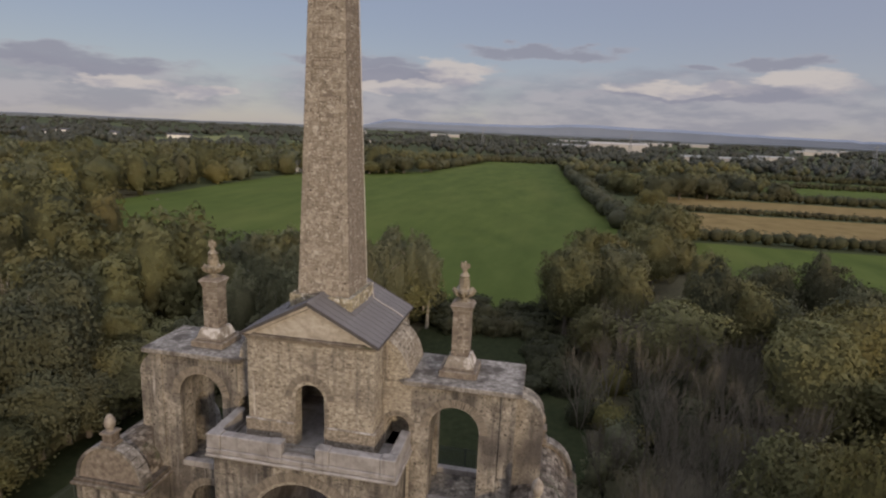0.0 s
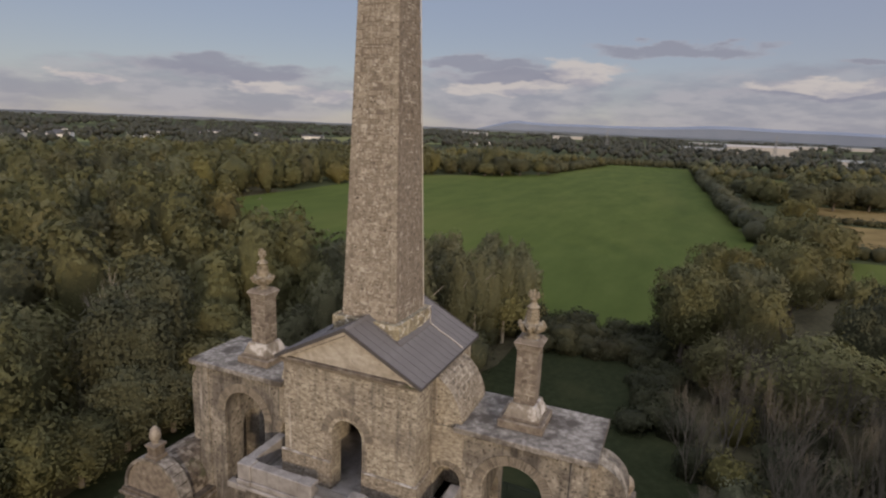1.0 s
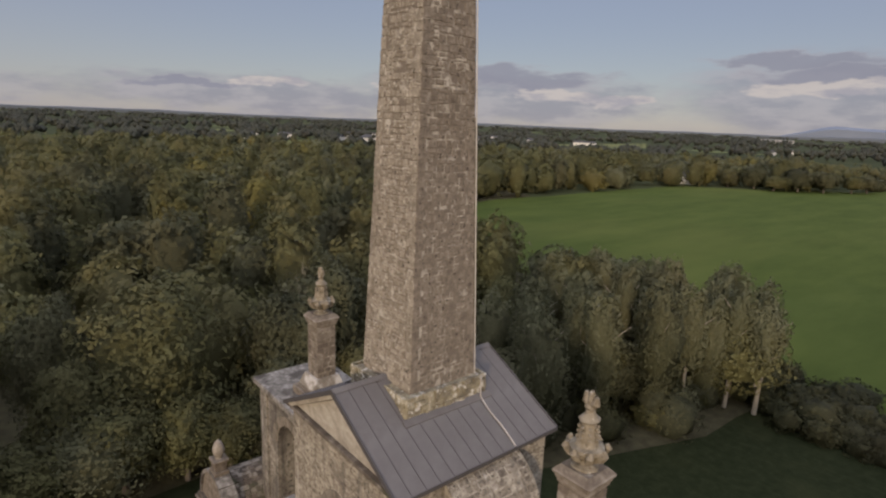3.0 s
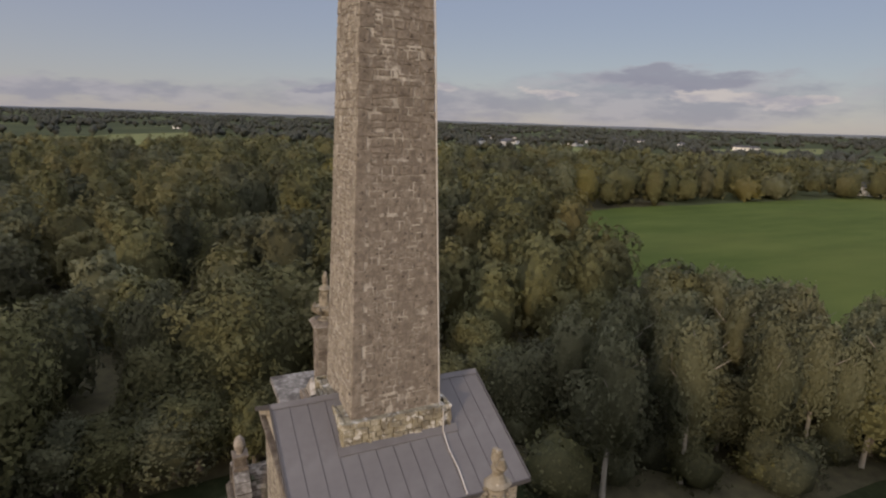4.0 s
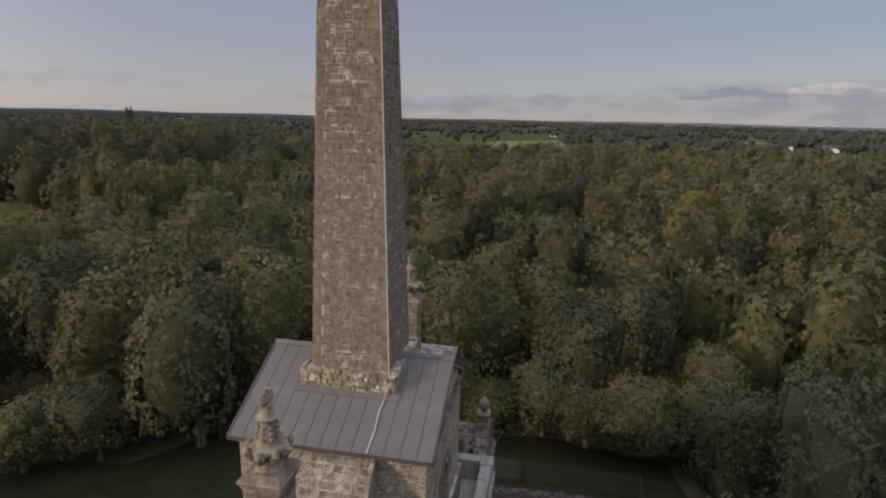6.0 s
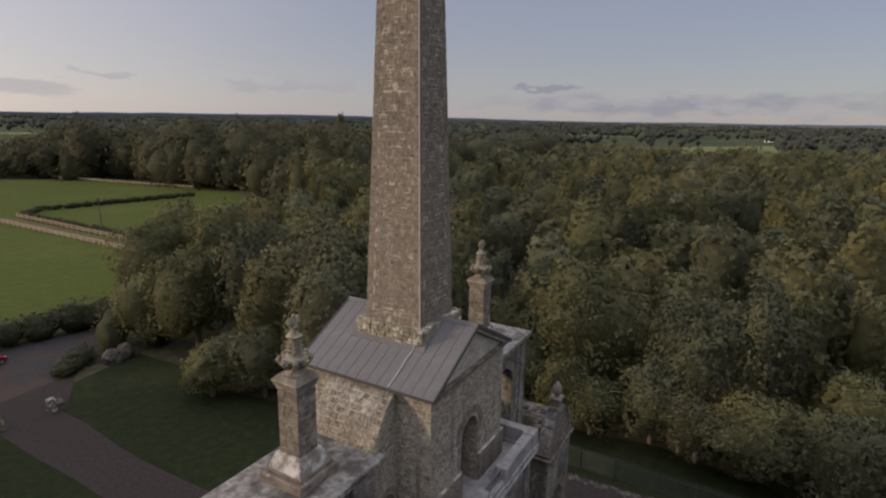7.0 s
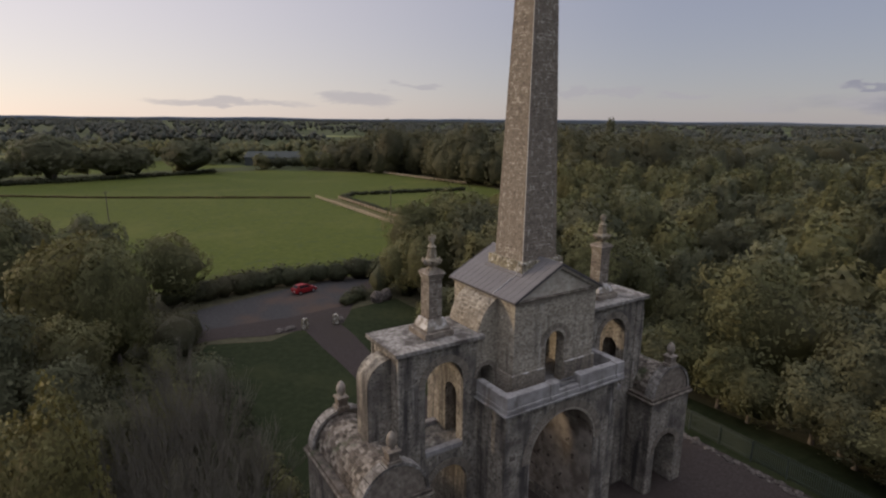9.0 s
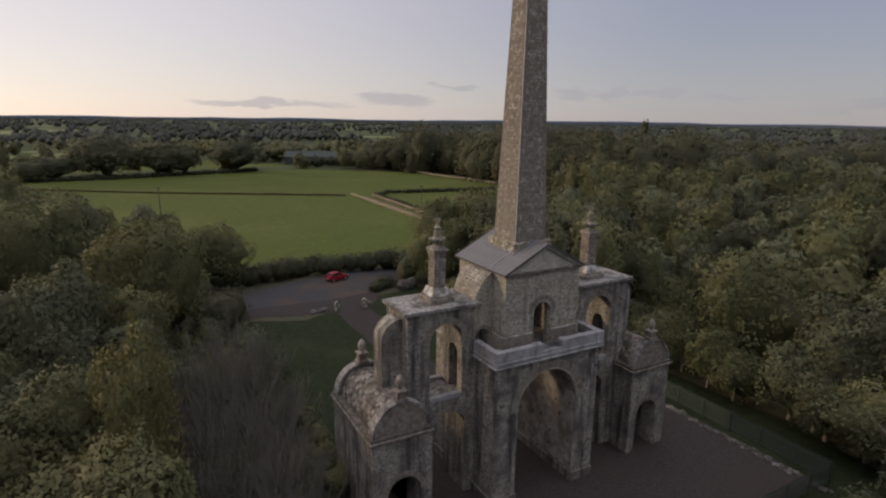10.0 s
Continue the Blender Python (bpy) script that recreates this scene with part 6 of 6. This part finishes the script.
bollard(0.6, -42.2, 12, 2)
bollard(-3.5, -41.8, -18, -3)
rock("boulder", -4.4, -42.8, (0.7, 0.55, 0.45), "pale broken boulder by the path", "boulder", KERB, 3)
rock("boulder", 2.4, -42.9, (0.9, 0.5, 0.35), "low boulder at the lawn's edge", "boulder", KERB, 5)
rock("boulder", 3.9, -42.8, (0.8, 0.5, 0.3), "low boulder at the lawn's edge", "boulder", KERB, 6)
rock("boulder", -12.5, -47.6, (1.0, 0.8, 1.1), "large grey boulder beside a bush", "boulder", KERB, 8, 0.5)
rock("boulder", -14.1, -47.8, (1.0, 0.8, 1.2), "large grey boulder beside a bush", "boulder", KERB, 9, 0.5)


def wheel(parent, x, y):
    w = part("wheel", bmesh.new(), RUBBER, parent, at=pose(x, y, 0.3))
    bm = bmesh.new()
    bmesh.ops.create_cone(bm, cap_ends=True, segments=24, radius1=0.3, radius2=0.3, depth=0.2, matrix=Matrix.Rotation(math.pi / 2, 4, "X"))
    bmesh.ops.bevel(bm, geom=[e for e in bm.edges if len(e.link_faces) == 2 and abs(e.calc_face_angle(0)) > 1], offset=0.03, segments=2, affect="EDGES")
    bm.to_mesh(w.data); bm.free()
    s = 1 if y > 0 else -1
    bm = bmesh.new()
    bmesh.ops.create_cone(bm, cap_ends=True, segments=20, radius1=0.19, radius2=0.19, depth=0.03, matrix=Matrix.Translation((0, s * 0.1, 0)) @ Matrix.Rotation(math.pi / 2, 4, "X"))
    part("rim", bm, ALLOY, w)


def car(x, y, turn):
    c = thing("parked_car", "small red hatchback car parked on the roadside", "car", pose(x, y, 0.05, 0, 0, turn))
    bm = bmesh.new()
    side = [(-1.88, 0.32), (-1.9, 0.62), (-1.84, 0.88), (-1.7, 0.98), (0.55, 0.96), (1.0, 0.92), (1.6, 0.8), (1.86, 0.66), (1.92, 0.45), (1.88, 0.28), (1.5, 0.24), (1.42, 0.5), (1.2, 0.6), (0.98, 0.5), (0.9, 0.24), (-0.92, 0.24), (-1.0, 0.5), (-1.22, 0.6), (-1.44, 0.5), (-1.52, 0.26)]
    prism(bm, side, "y", -0.8, 0.8)
    bmesh.ops.bevel(bm, geom=[e for e in bm.edges if abs(e.verts[0].co.y) > 0.79 and abs(e.verts[1].co.y) > 0.79 and e.verts[0].co.y * e.verts[1].co.y > 0], offset=0.07, segments=3, affect="EDGES")
    part("body", bm, PAINT_RED, c)
    bm = bmesh.new()
    cab = [(-1.72, 0.94), (-1.62, 1.2), (-1.38, 1.44), (-0.9, 1.5), (0.0, 1.47), (0.4, 1.32), (0.98, 0.93)]
    prism(bm, cab, "y", -0.66, 0.66)
    for v in bm.verts:
        v.co.y *= 1.12 - 0.24 * (v.co.z - 0.93) / 0.57
    bmesh.ops.bevel(bm, geom=[e for e in bm.edges if e.verts[0].co.y * e.verts[1].co.y > 0], offset=0.05, segments=3, affect="EDGES")
    cabin = part("cabin", bm, PAINT_RED, c)

    def pane(name, pts, ax, a, b):
        bm = bmesh.new()
        prism(bm, pts, ax, a, b)
        if ax == "y":
            for v in bm.verts:
                v.co.y *= 1.12 - 0.24 * (v.co.z - 0.93) / 0.57
        part(name, bm, GLASS_DARK, cabin)

    for s in (-1, 1):
        a, b = sorted((s * 0.64, s * 0.672))
        pane("side_window", [(-0.38, 0.99), (-0.4, 1.4), (0.02, 1.39), (0.32, 1.28), (0.74, 1.0)], "y", a, b)
        pane("side_window", [(-1.3, 1.0), (-1.22, 1.33), (-1.0, 1.4), (-0.48, 1.41), (-0.46, 0.99)], "y", a, b)
    for name, p in (("windscreen", [(0.46, 1.31), (0.96, 0.99), (0.985, 1.0), (0.49, 1.325)]), ("rear_window", [(-1.67, 1.1), (-1.44, 1.42), (-1.47, 1.43), (-1.71, 1.11)])):
        bm = bmesh.new()
        prism(bm, p, "y", -0.55, 0.55)
        part(name, bm, GLASS_DARK, cabin)
    for x0 in (-1.22, 1.2):
        for s in (-1, 1):
            wheel(c, x0, s * 0.72)
    for s in (-1, 1):
        bm = bmesh.new(); box(bm, 1.66, 1.86, s * 0.58 - 0.15, s * 0.58 + 0.15, 0.6, 0.74, 0.03)
        part("headlight", bm, LAMP_CLEAR, c)
        bm = bmesh.new(); box(bm, -1.91, -1.78, s * 0.7 - 0.08, s * 0.7 + 0.08, 0.66, 1.0, 0.02)
        part("tail_light", bm, LAMP_RED, c)
        bm = bmesh.new(); box(bm, 0.62, 0.76, s * 0.88 - 0.09, s * 0.88 + 0.09, 0.95, 1.08, 0.03)
        part("mirror", bm, PAINT_RED, c)
    bm = bmesh.new(); box(bm, -1.925, -1.9, -0.26, 0.26, 0.5, 0.61)
    part("number_plate", bm, PLATE, c)
    bm = bmesh.new(); box(bm, 1.86, 1.94, -0.7, 0.7, 0.28, 0.46, 0.03)
    part("bumper", bm, RUBBER, c)


car(-4.6, -57.6, -164)


def timber_fence(a, b, label, high=1.15, gap=2.4, rails=(0.5, 0.85, 1.12)):
    ln = math.dist(a, b)
    turn = math.degrees(math.atan2(b[1] - a[1], b[0] - a[0]))
    f = thing("timber_fence", label, "fence", pose(a[0], a[1], 0.03, 0, 0, turn))
    n = int(ln / gap)
    bm = bmesh.new(); box(bm, -0.07, 0.07, -0.07, 0.07, -0.1, high + 0.1, 0.01)
    post = bm_mesh("post", bm, OAK)
    bm = bmesh.new(); box(bm, 0, ln / n, -0.1, -0.06, -0.07, 0.07)
    rail = bm_mesh("rail", bm, OAK)
    for k in range(n):
        part("post", post, None, f, at=pose(k * ln / n, 0, 0))
        for z in rails:
            part("rail", rail, None, f, at=pose(k * ln / n, 0, z))
    part("post", post, None, f, at=pose(ln, 0, 0))


timber_fence((-44.6, -161), (-44.3, -96.5), "weathered post-and-rail fence along a field track")
timber_fence((-50.5, -155), (-49.3, -103), "weathered post-and-rail fence along a field track")
timber_fence((-103, -243), (-115, -171), "pale post-and-rail fence under parkland trees")
TRACK = material("grassy_earth_track", [(0.3, (0.075, 0.068, 0.032)), (0.7, (0.13, 0.11, 0.06))], 0.6, detail=8, bump=0.4, position=True, stain=(0.09, 0.085, 0.035), stain_scale=0.2, spec=0.03)
sheet("track", wavy([(-49, -98), (-50, -155), (-45.2, -160), (-44.8, -98)], 0.3, 8), 0.05, TRACK, "narrow earth track between fences", "track")
hedge([(-51, -107), (-51.5, -155), (-59, -161.4), (-80, -158), (-103, -154.5)], 1.5, 1.5, label="low dark hedge across the paddock", leaves=26, size=0.25)
hedge([(100, -246), (57, -221), (19, -195), (-43, -161.5)], 0.28, 0.8, label="rough grassy ditch line in the paddock", leaves=20, size=0.25, mat=FERN_BROWN)
hedge([(110, -246), (71, -249.5), (31, -253), (-15, -266), (-34, -272)], 1.6, 2.0, label="low dark hedge at the paddock's end", leaves=20, size=0.5)


def pole(x, y, high, label="slender wooden electricity pole in a field"):
    t = thing("electricity_pole", label, "pole", pose(x, y, 0))
    bm = bmesh.new(); tube(bm, [(0, 0, -0.2), (0, 0, high)], [0.16, 0.11], 8)
    part("shaft", bm, BARK, t)
    bm = bmesh.new(); box(bm, -0.8, 0.8, -0.06, 0.06, high - 0.5, high - 0.38)
    part("crossarm", bm, BARK, t)


pole(18.4, -144, 8)
pole(-53, -121, 8)


for x, y, h, w, key in ((32.7, -264, 18, 12.5, "dark"), (13.5, -264, 15.5, 10, "dark"), (1.5, -265, 15, 9, "dark"), (-23, -273, 17.5, 13.5, "dark"), (52, -256, 10.6, 8, "dark"), (61, -254, 8, 7, "dark"), (78, -249, 8, 6, "dark"), (58, 236, 11, 7, "dark"), (70, 250, 12, 7, "dark"), (84, 258, 10, 6, "dark"), (48, 190, 9, 6, "gold"), (46, 130, 9, 6, "green"), (120, 270, 9, 7, "dark"), (170, 268, 8, 6, "dark"), (-115, 289, 9, 5, "dark"), (-104, 294, 10, 6, "dark"), (-94, 292, 8, 6, "green"), (-86, 300, 11, 6.5, "dark"), (-78, 310, 10, 6, "dark"), (-70, 324, 9, 5.5, "green"), (-66, 334, 8, 5, "dark"), (98, 290, 10, 8, "dark"), (108, 282, 9, 7, "dark")):
    tree(MID[key], x, y, h, w)
tree(MID["dark"], -273, -233, 28, 3.0)

# bushes by the road and the dark undergrowth north of the folly
g_bush = np.random.default_rng(17)
r_bush = random.Random(17)


def bush(x, y, high, wide, mat, label="low dark rounded bush"):
    me = leafy("bush", *crown_arrays(wide * 0.85, high, -0.35 * high, 620, 0.10 + 0.012 * wide, g_bush, rough=1.3), mat)
    tagged(part("bush", me, None, at=pose(x, y, 0, 0, 0, r_bush.uniform(0, 360))), label, "bush")


for x, y, h, w in ((-9.4, -49.6, 1.6, 2.0), (-10.9, -50.4, 1.8, 2.2), (-15.5, -51.5, 5.5, 3.2), (-8.2, -49.0, 1.2, 1.5), (-18, -48, 5, 3)):
    bush(x, y, h, w, HEDGE_LEAF)
for k in range(84):
    x, y = (r_bush.uniform(-7, 13), r_bush.uniform(45.5, 58)) if k < 64 else (r_bush.uniform(10, 15), r_bush.uniform(30, 50))
    bush(x, y, r_bush.uniform(1.2, 2.6), r_bush.uniform(1.6, 2.8), HEDGE_LEAF, "tangled dark undergrowth at the wood's edge")

# slender trees between the folly and the north field
for x, y, h in ((-9.5, 41, 13.5), (-12, 38, 13), (-14, 43, 14), (-7, 45, 14), (-4.5, 46, 12.5), (-10, 48, 13.5), (-17, 41, 14), (-19, 36, 13.5), (-15, 34, 12.5), (-21, 43, 13.5), (-7, 51, 12.5), (-12, 53, 13), (-18, 49, 13.5), (-23, 38, 13), (-22, 32, 12.5), (-25, 47, 13), (-12.5, 22, 13.5), (-16, 25, 14), (-11.5, 29, 14.5), (-20, 24, 13), (-14.5, 30, 13.5), (-9.5, 35, 14.5), (-28, 42, 12.5)):
    tree(NEAR["tall"], x, y, h, pick.uniform(3.4, 4.4))
    if y > 33:
        tree(NEAR["tall"], x + pick.uniform(-2.4, 2.4), y + pick.uniform(1.2, 2.8), h * pick.uniform(0.85, 1.02), pick.uniform(2.8, 3.8))

# low growth along the wood's edge
for k in range(30):
    t = k / 29
    edge = [(-13, -31), (-20, -25), (-26.5, -20), (-27, -6), (-26.5, 8), (-26, 17), (-22, 26), (-13, 36)]
    q = t * (len(edge) - 1.001)
    (ax, ay), (bx, by) = edge[int(q)], edge[int(q) + 1]
    f = q - int(q)
    tree(NEAR[pick.choice(("green", "dark", "dark"))], ax + (bx - ax) * f + pick.uniform(-1.2, 0.6), ay + (by - ay) * f + pick.uniform(-1, 1), pick.uniform(5.5, 8.5), pick.uniform(3.0, 4.0))

# undergrowth beneath the bare stand and east of the folly
for k in range(70):
    x, y = r_bush.uniform(15.5, 34), r_bush.uniform(-13, 34)
    mat, label = ((HEDGE_LEAF, "tangled dark undergrowth at the wood's edge"), (LEAF_GREY, "grey-green shrub under bare young trees"), (LEAF_GOLD, "yellowing shrub under bare young trees"))[(0, 0, 0, 1, 0, 2, 0)[k % 7]]
    bush(x, y, r_bush.uniform(1.6, 4.4), r_bush.uniform(1.8, 3.0), mat, label)

for k in range(26):
    x, y = r_bush.uniform(13.8, 18), r_bush.uniform(-23, 12)
    bush(x, y, r_bush.uniform(1.0, 2.8), r_bush.uniform(1.4, 2.4), HEDGE_LEAF, "tangled dark undergrowth at the wood's edge")

# thick low growth where the wood meets the grass
for k in range(58):
    if k < 30:
        x, y = r_bush.uniform(-24, -8), r_bush.uniform(18.5, 46)
        if x > -6 - (46 - y) * 0.28:
            x -= 4
    else:
        x, y = r_bush.uniform(15, 25), r_bush.uniform(-46, -20)
    bush(x, y, r_bush.uniform(2.5, 5.5), r_bush.uniform(2.2, 3.4), (LEAF_GREY if k < 30 else HEDGE_LEAF, LEAF_DARK, LEAF_GREEN)[k % 3], "leafy shrub under the edge of the wood")

# great dark trees close to the folly
for x, y, h, w, key in ((-19.5, -21, 15.5, 5.2, "dark"), (-24, -27, 16.5, 6.0, "dark"), (-19, -28.5, 15, 5.0, "green"), (-26, -18, 15, 5.5, "green"), (-22, -35, 16, 5.5, "dark"), (-29.5, -23, 17, 6.0, "dark"), (-19.5, -42, 13, 4.6, "green")):
    tree(NEAR[key], x, y, h, w)

# pale dying trees standing out of the wood
pale_bare = bare_mesh("bare_crown", 71, 10, PALE_BARK)
for k, (x, y, h) in enumerate(((-30.7, 11.4, 14), (-38.4, 14.2, 14.5), (-35.8, 15.2, 13.5))):
    t = thing("bare_tree", "pale dying tree standing bare among leafy crowns", "tree", pose(x, y, 0, 0, 0, k * 110), "bare trees")
    part("bare_crown", pale_bare, None, t, at=pose(0, 0, 0) @ Matrix.Diagonal((0.9, 0.9, h / 10, 1)))

# nearly bare trees among the leafy ones
bare = [bare_mesh("bare_crown", 50 + k, 10, TWIG) for k in range(3)]
r_bare = random.Random(23)
stand = [(16.2, -19, 10), (18.6, -22, 11), (20.5, -17, 10.5), (17.2, -14.5, 10), (16.6, -7.5, 10), (18.4, -3, 10.5), (17.4, 2.5, 10), (21.8, -9, 11), (22.5, 3.5, 11), (24.6, 10, 11.5), (27.4, 8, 11), (21.6, 14, 11), (20, 38, 11), (22, 33, 12), (23.5, 42, 11), (33, 22, 13), (29, 26, 12.5), (36, 27, 12), (26, 31, 12.5), (18.5, 29, 10.5), (22, 26, 11), (27, 23, 11), (31.5, 17, 11), (18.2, -12, 10.5), (19.5, -6, 11), (19, 1, 10.5), (21.5, 8, 10), (20.3, 3.5, 11), (18.5, 5, 10), (20.5, -2.5, 10.5), (17, -2, 9.5), (22.5, -4, 11), (22, -12.5, 10.5), (15.6, -9, 8.5), (23.4, 0.5, 10.5), (20, -13, 10.5)]
while len(stand) < 49:
    x, y = r_bare.uniform(15, 33), r_bare.uniform(-17, 33)
    if all(math.hypot(x - p[0], y - p[1]) > 2.6 for p in stand):
        stand.append((x, y, r_bare.uniform(7.5, 11)))
for k, (x, y, h) in enumerate(stand):
    t = thing("bare_tree", "thin grey tree almost bare of leaves", "tree", pose(x, y, 0, 0, 0, k * 70), "bare trees")
    part("bare_crown", bare[k % 3], None, t, at=pose(0, 0, 0) @ Matrix.Diagonal((1, 1, h / 10, 1)))

# low growth at the foot of the slender trees and between the bare stand and the lawn
for x, y, h, w in ((-9.9, 53.6, 3.0, 2.4), (-7.4, 51.6, 2.8, 2.4), (-5.7, 54.6, 2.6, 2.2), (-8.4, 55.4, 2.8, 2.2)):
    bush(x, y, h, w, LEAF_DARK, "leafy shrub under the edge of the wood")
for x, y, h, w in ((13.4, -9.5, 2.2, 1.6), (14.2, -5.6, 3.0, 1.9), (14.4, -1.6, 3.2, 1.9), (13.8, -12.6, 2.0, 1.5)):
    bush(x, y, h, w, LEAF_GREEN, "loose green shrub beside the lawn")

# leafy trees beside the bare stand
for x, y, h, w, key in ((26.2, -1.5, 14, 2.4, "gold"), (29.8, -5.5, 11.5, 3.5, "green"), (33, -2.5, 11, 3.8, "green"), (26.8, 3.2, 11, 3.2, "green"), (33.5, -10.5, 10, 3.6, "dark"), (29.5, -13, 8.5, 3.2, "green"), (31.5, -22, 10.5, 3.8, "dark"), (26.5, -21.5, 10, 3.4, "dark"), (36.5, -16.5, 10, 4.0, "green"), (24.6, -15.5, 8, 2.8, "dark")):
    tree(NEAR[key], x, y, h, w)


def house(x, y, turn, w, d, h, label, wall=WHITE_WALL, roof_mat=DARK_ROOF, rise=None, windows=3):
    t = thing("house" if h < 5 else "shed", label, "building", pose(x, y, 0, 0, 0, turn))
    bm = bmesh.new(); box(bm, -w / 2, w / 2, -d / 2, d / 2, -0.3, h)
    part("wall", bm, wall, t)
    rise = d * 0.35 if rise is None else rise
    bm = bmesh.new(); prism(bm, [(-d / 2 - 0.4, h - 0.05), (d / 2 + 0.4, h - 0.05), (0, h + rise)], "x", -w / 2 - 0.3, w / 2 + 0.3)
    part("roof", bm, roof_mat, t)
    for k in range(windows):
        for s in (-1, 1):
            bm = bmesh.new()
            xx = -w / 2 + w * (k + 0.5) / windows
            a, b = sorted((s * (d / 2 - 0.05), s * (d / 2 + 0.03)))
            box(bm, xx - 0.6, xx + 0.6, a, b, 1.0, 2.2)
            part("window", bm, GLASS_DARK, t)


house(-135, 279, 30, 14, 8, 4, "white farmhouse at the field's corner")
house(-286, 340, 10, 16, 9, 4, "white house among distant trees")
for k in range(22):
    r = random.Random(k * 7 + 1)
    a = radians(r.uniform(40, 62) if k < 12 else r.uniform(15, 120))
    d = r.uniform(650, 1000)
    house(-d * math.sin(a), d * math.cos(a), r.uniform(0, 180), r.uniform(14, 34), 10, r.uniform(4, 4.9), "white house in a distant village", rise=2.5)
house(131, 1120, 6, 110, 40, 14, "large pale industrial shed on the plain", PALE_SHED, PALE_SHED, 3, 0)
house(60, 1110, 4, 120, 30, 8, "long pale industrial shed on the plain", PALE_SHED, GREY_SHED, 2, 0)
house(215, 735, 4, 95, 20, 7, "long pale industrial shed on the plain", PALE_SHED, GREY_SHED, 2, 0)
house(330, 900, 4, 60, 20, 7, "long pale industrial shed on the plain", PALE_SHED, GREY_SHED, 2, 0)
for k in range(9):
    r = random.Random(k + 90)
    a = radians(r.uniform(-35, 25))
    d = r.uniform(1700, 2600)
    house(-d * math.sin(a), d * math.cos(a), r.uniform(-20, 20), r.uniform(60, 150), 30, 10, "far pale warehouse on the plain", PALE_SHED, GREY_SHED, 2, 0)
SHED_GREEN = material("dull_green_cladding", [(0.3, (0.05, 0.056, 0.05)), (0.7, (0.075, 0.08, 0.072))], 0.5, bump=0.2, spec=0.04)
house(-80, -306, -28, 44, 16, 4.8, "long grey-green farm shed behind bushes", SHED_GREEN, SHED_GREEN, 3, 0)
hedge([(-62, -284), (-84, -288), (-104, -280)], 5.5, 5, label="dark thicket before a farm shed", leaves=60, size=0.5)
house(-112, -272, -20, 10, 7, 3, "small pale outbuilding under trees", PALE_SHED, GREY_SHED, 1.2, 1)


def pylon(x, y, high):
    t = thing("pylon", "lattice steel electricity pylon on the plain", "pylon", pose(x, y, 0, 0, 0, 20))
    bm = bmesh.new()
    for sx in (-1, 1):
        for sy in (-1, 1):
            tube(bm, [(sx * 3, sy * 3, 0), (sx * 0.9, sy * 0.9, high * 0.6), (sx * 0.3, sy * 0.3, high)], [0.25, 0.2, 0.15], 4)
    for k in range(8):
        z0, z1 = high * k / 8, high * (k + 1) / 8
        w0, w1 = 3 - 2.6 * k / 8, 3 - 2.6 * (k + 1) / 8
        for s in (-1, 1):
            tube(bm, [(-w0, s * w0, z0), (w1, s * w1, z1)], [0.12, 0.12], 3)
            tube(bm, [(s * w0, w0, z0), (s * w1, -w1, z1)], [0.12, 0.12], 3)
    part("tower", bm, STEEL, t)
    for z in (0.68, 0.8, 0.92):
        bm = bmesh.new(); tube(bm, [(-5, 0, high * z), (0, 0, high * z + 0.8), (5, 0, high * z)], [0.12, 0.25, 0.12], 4)
        part("crossarm", bm, STEEL, t)


pylon(-106, 928, 34)
pylon(110, 760, 32)
pylon(330, 620, 30)
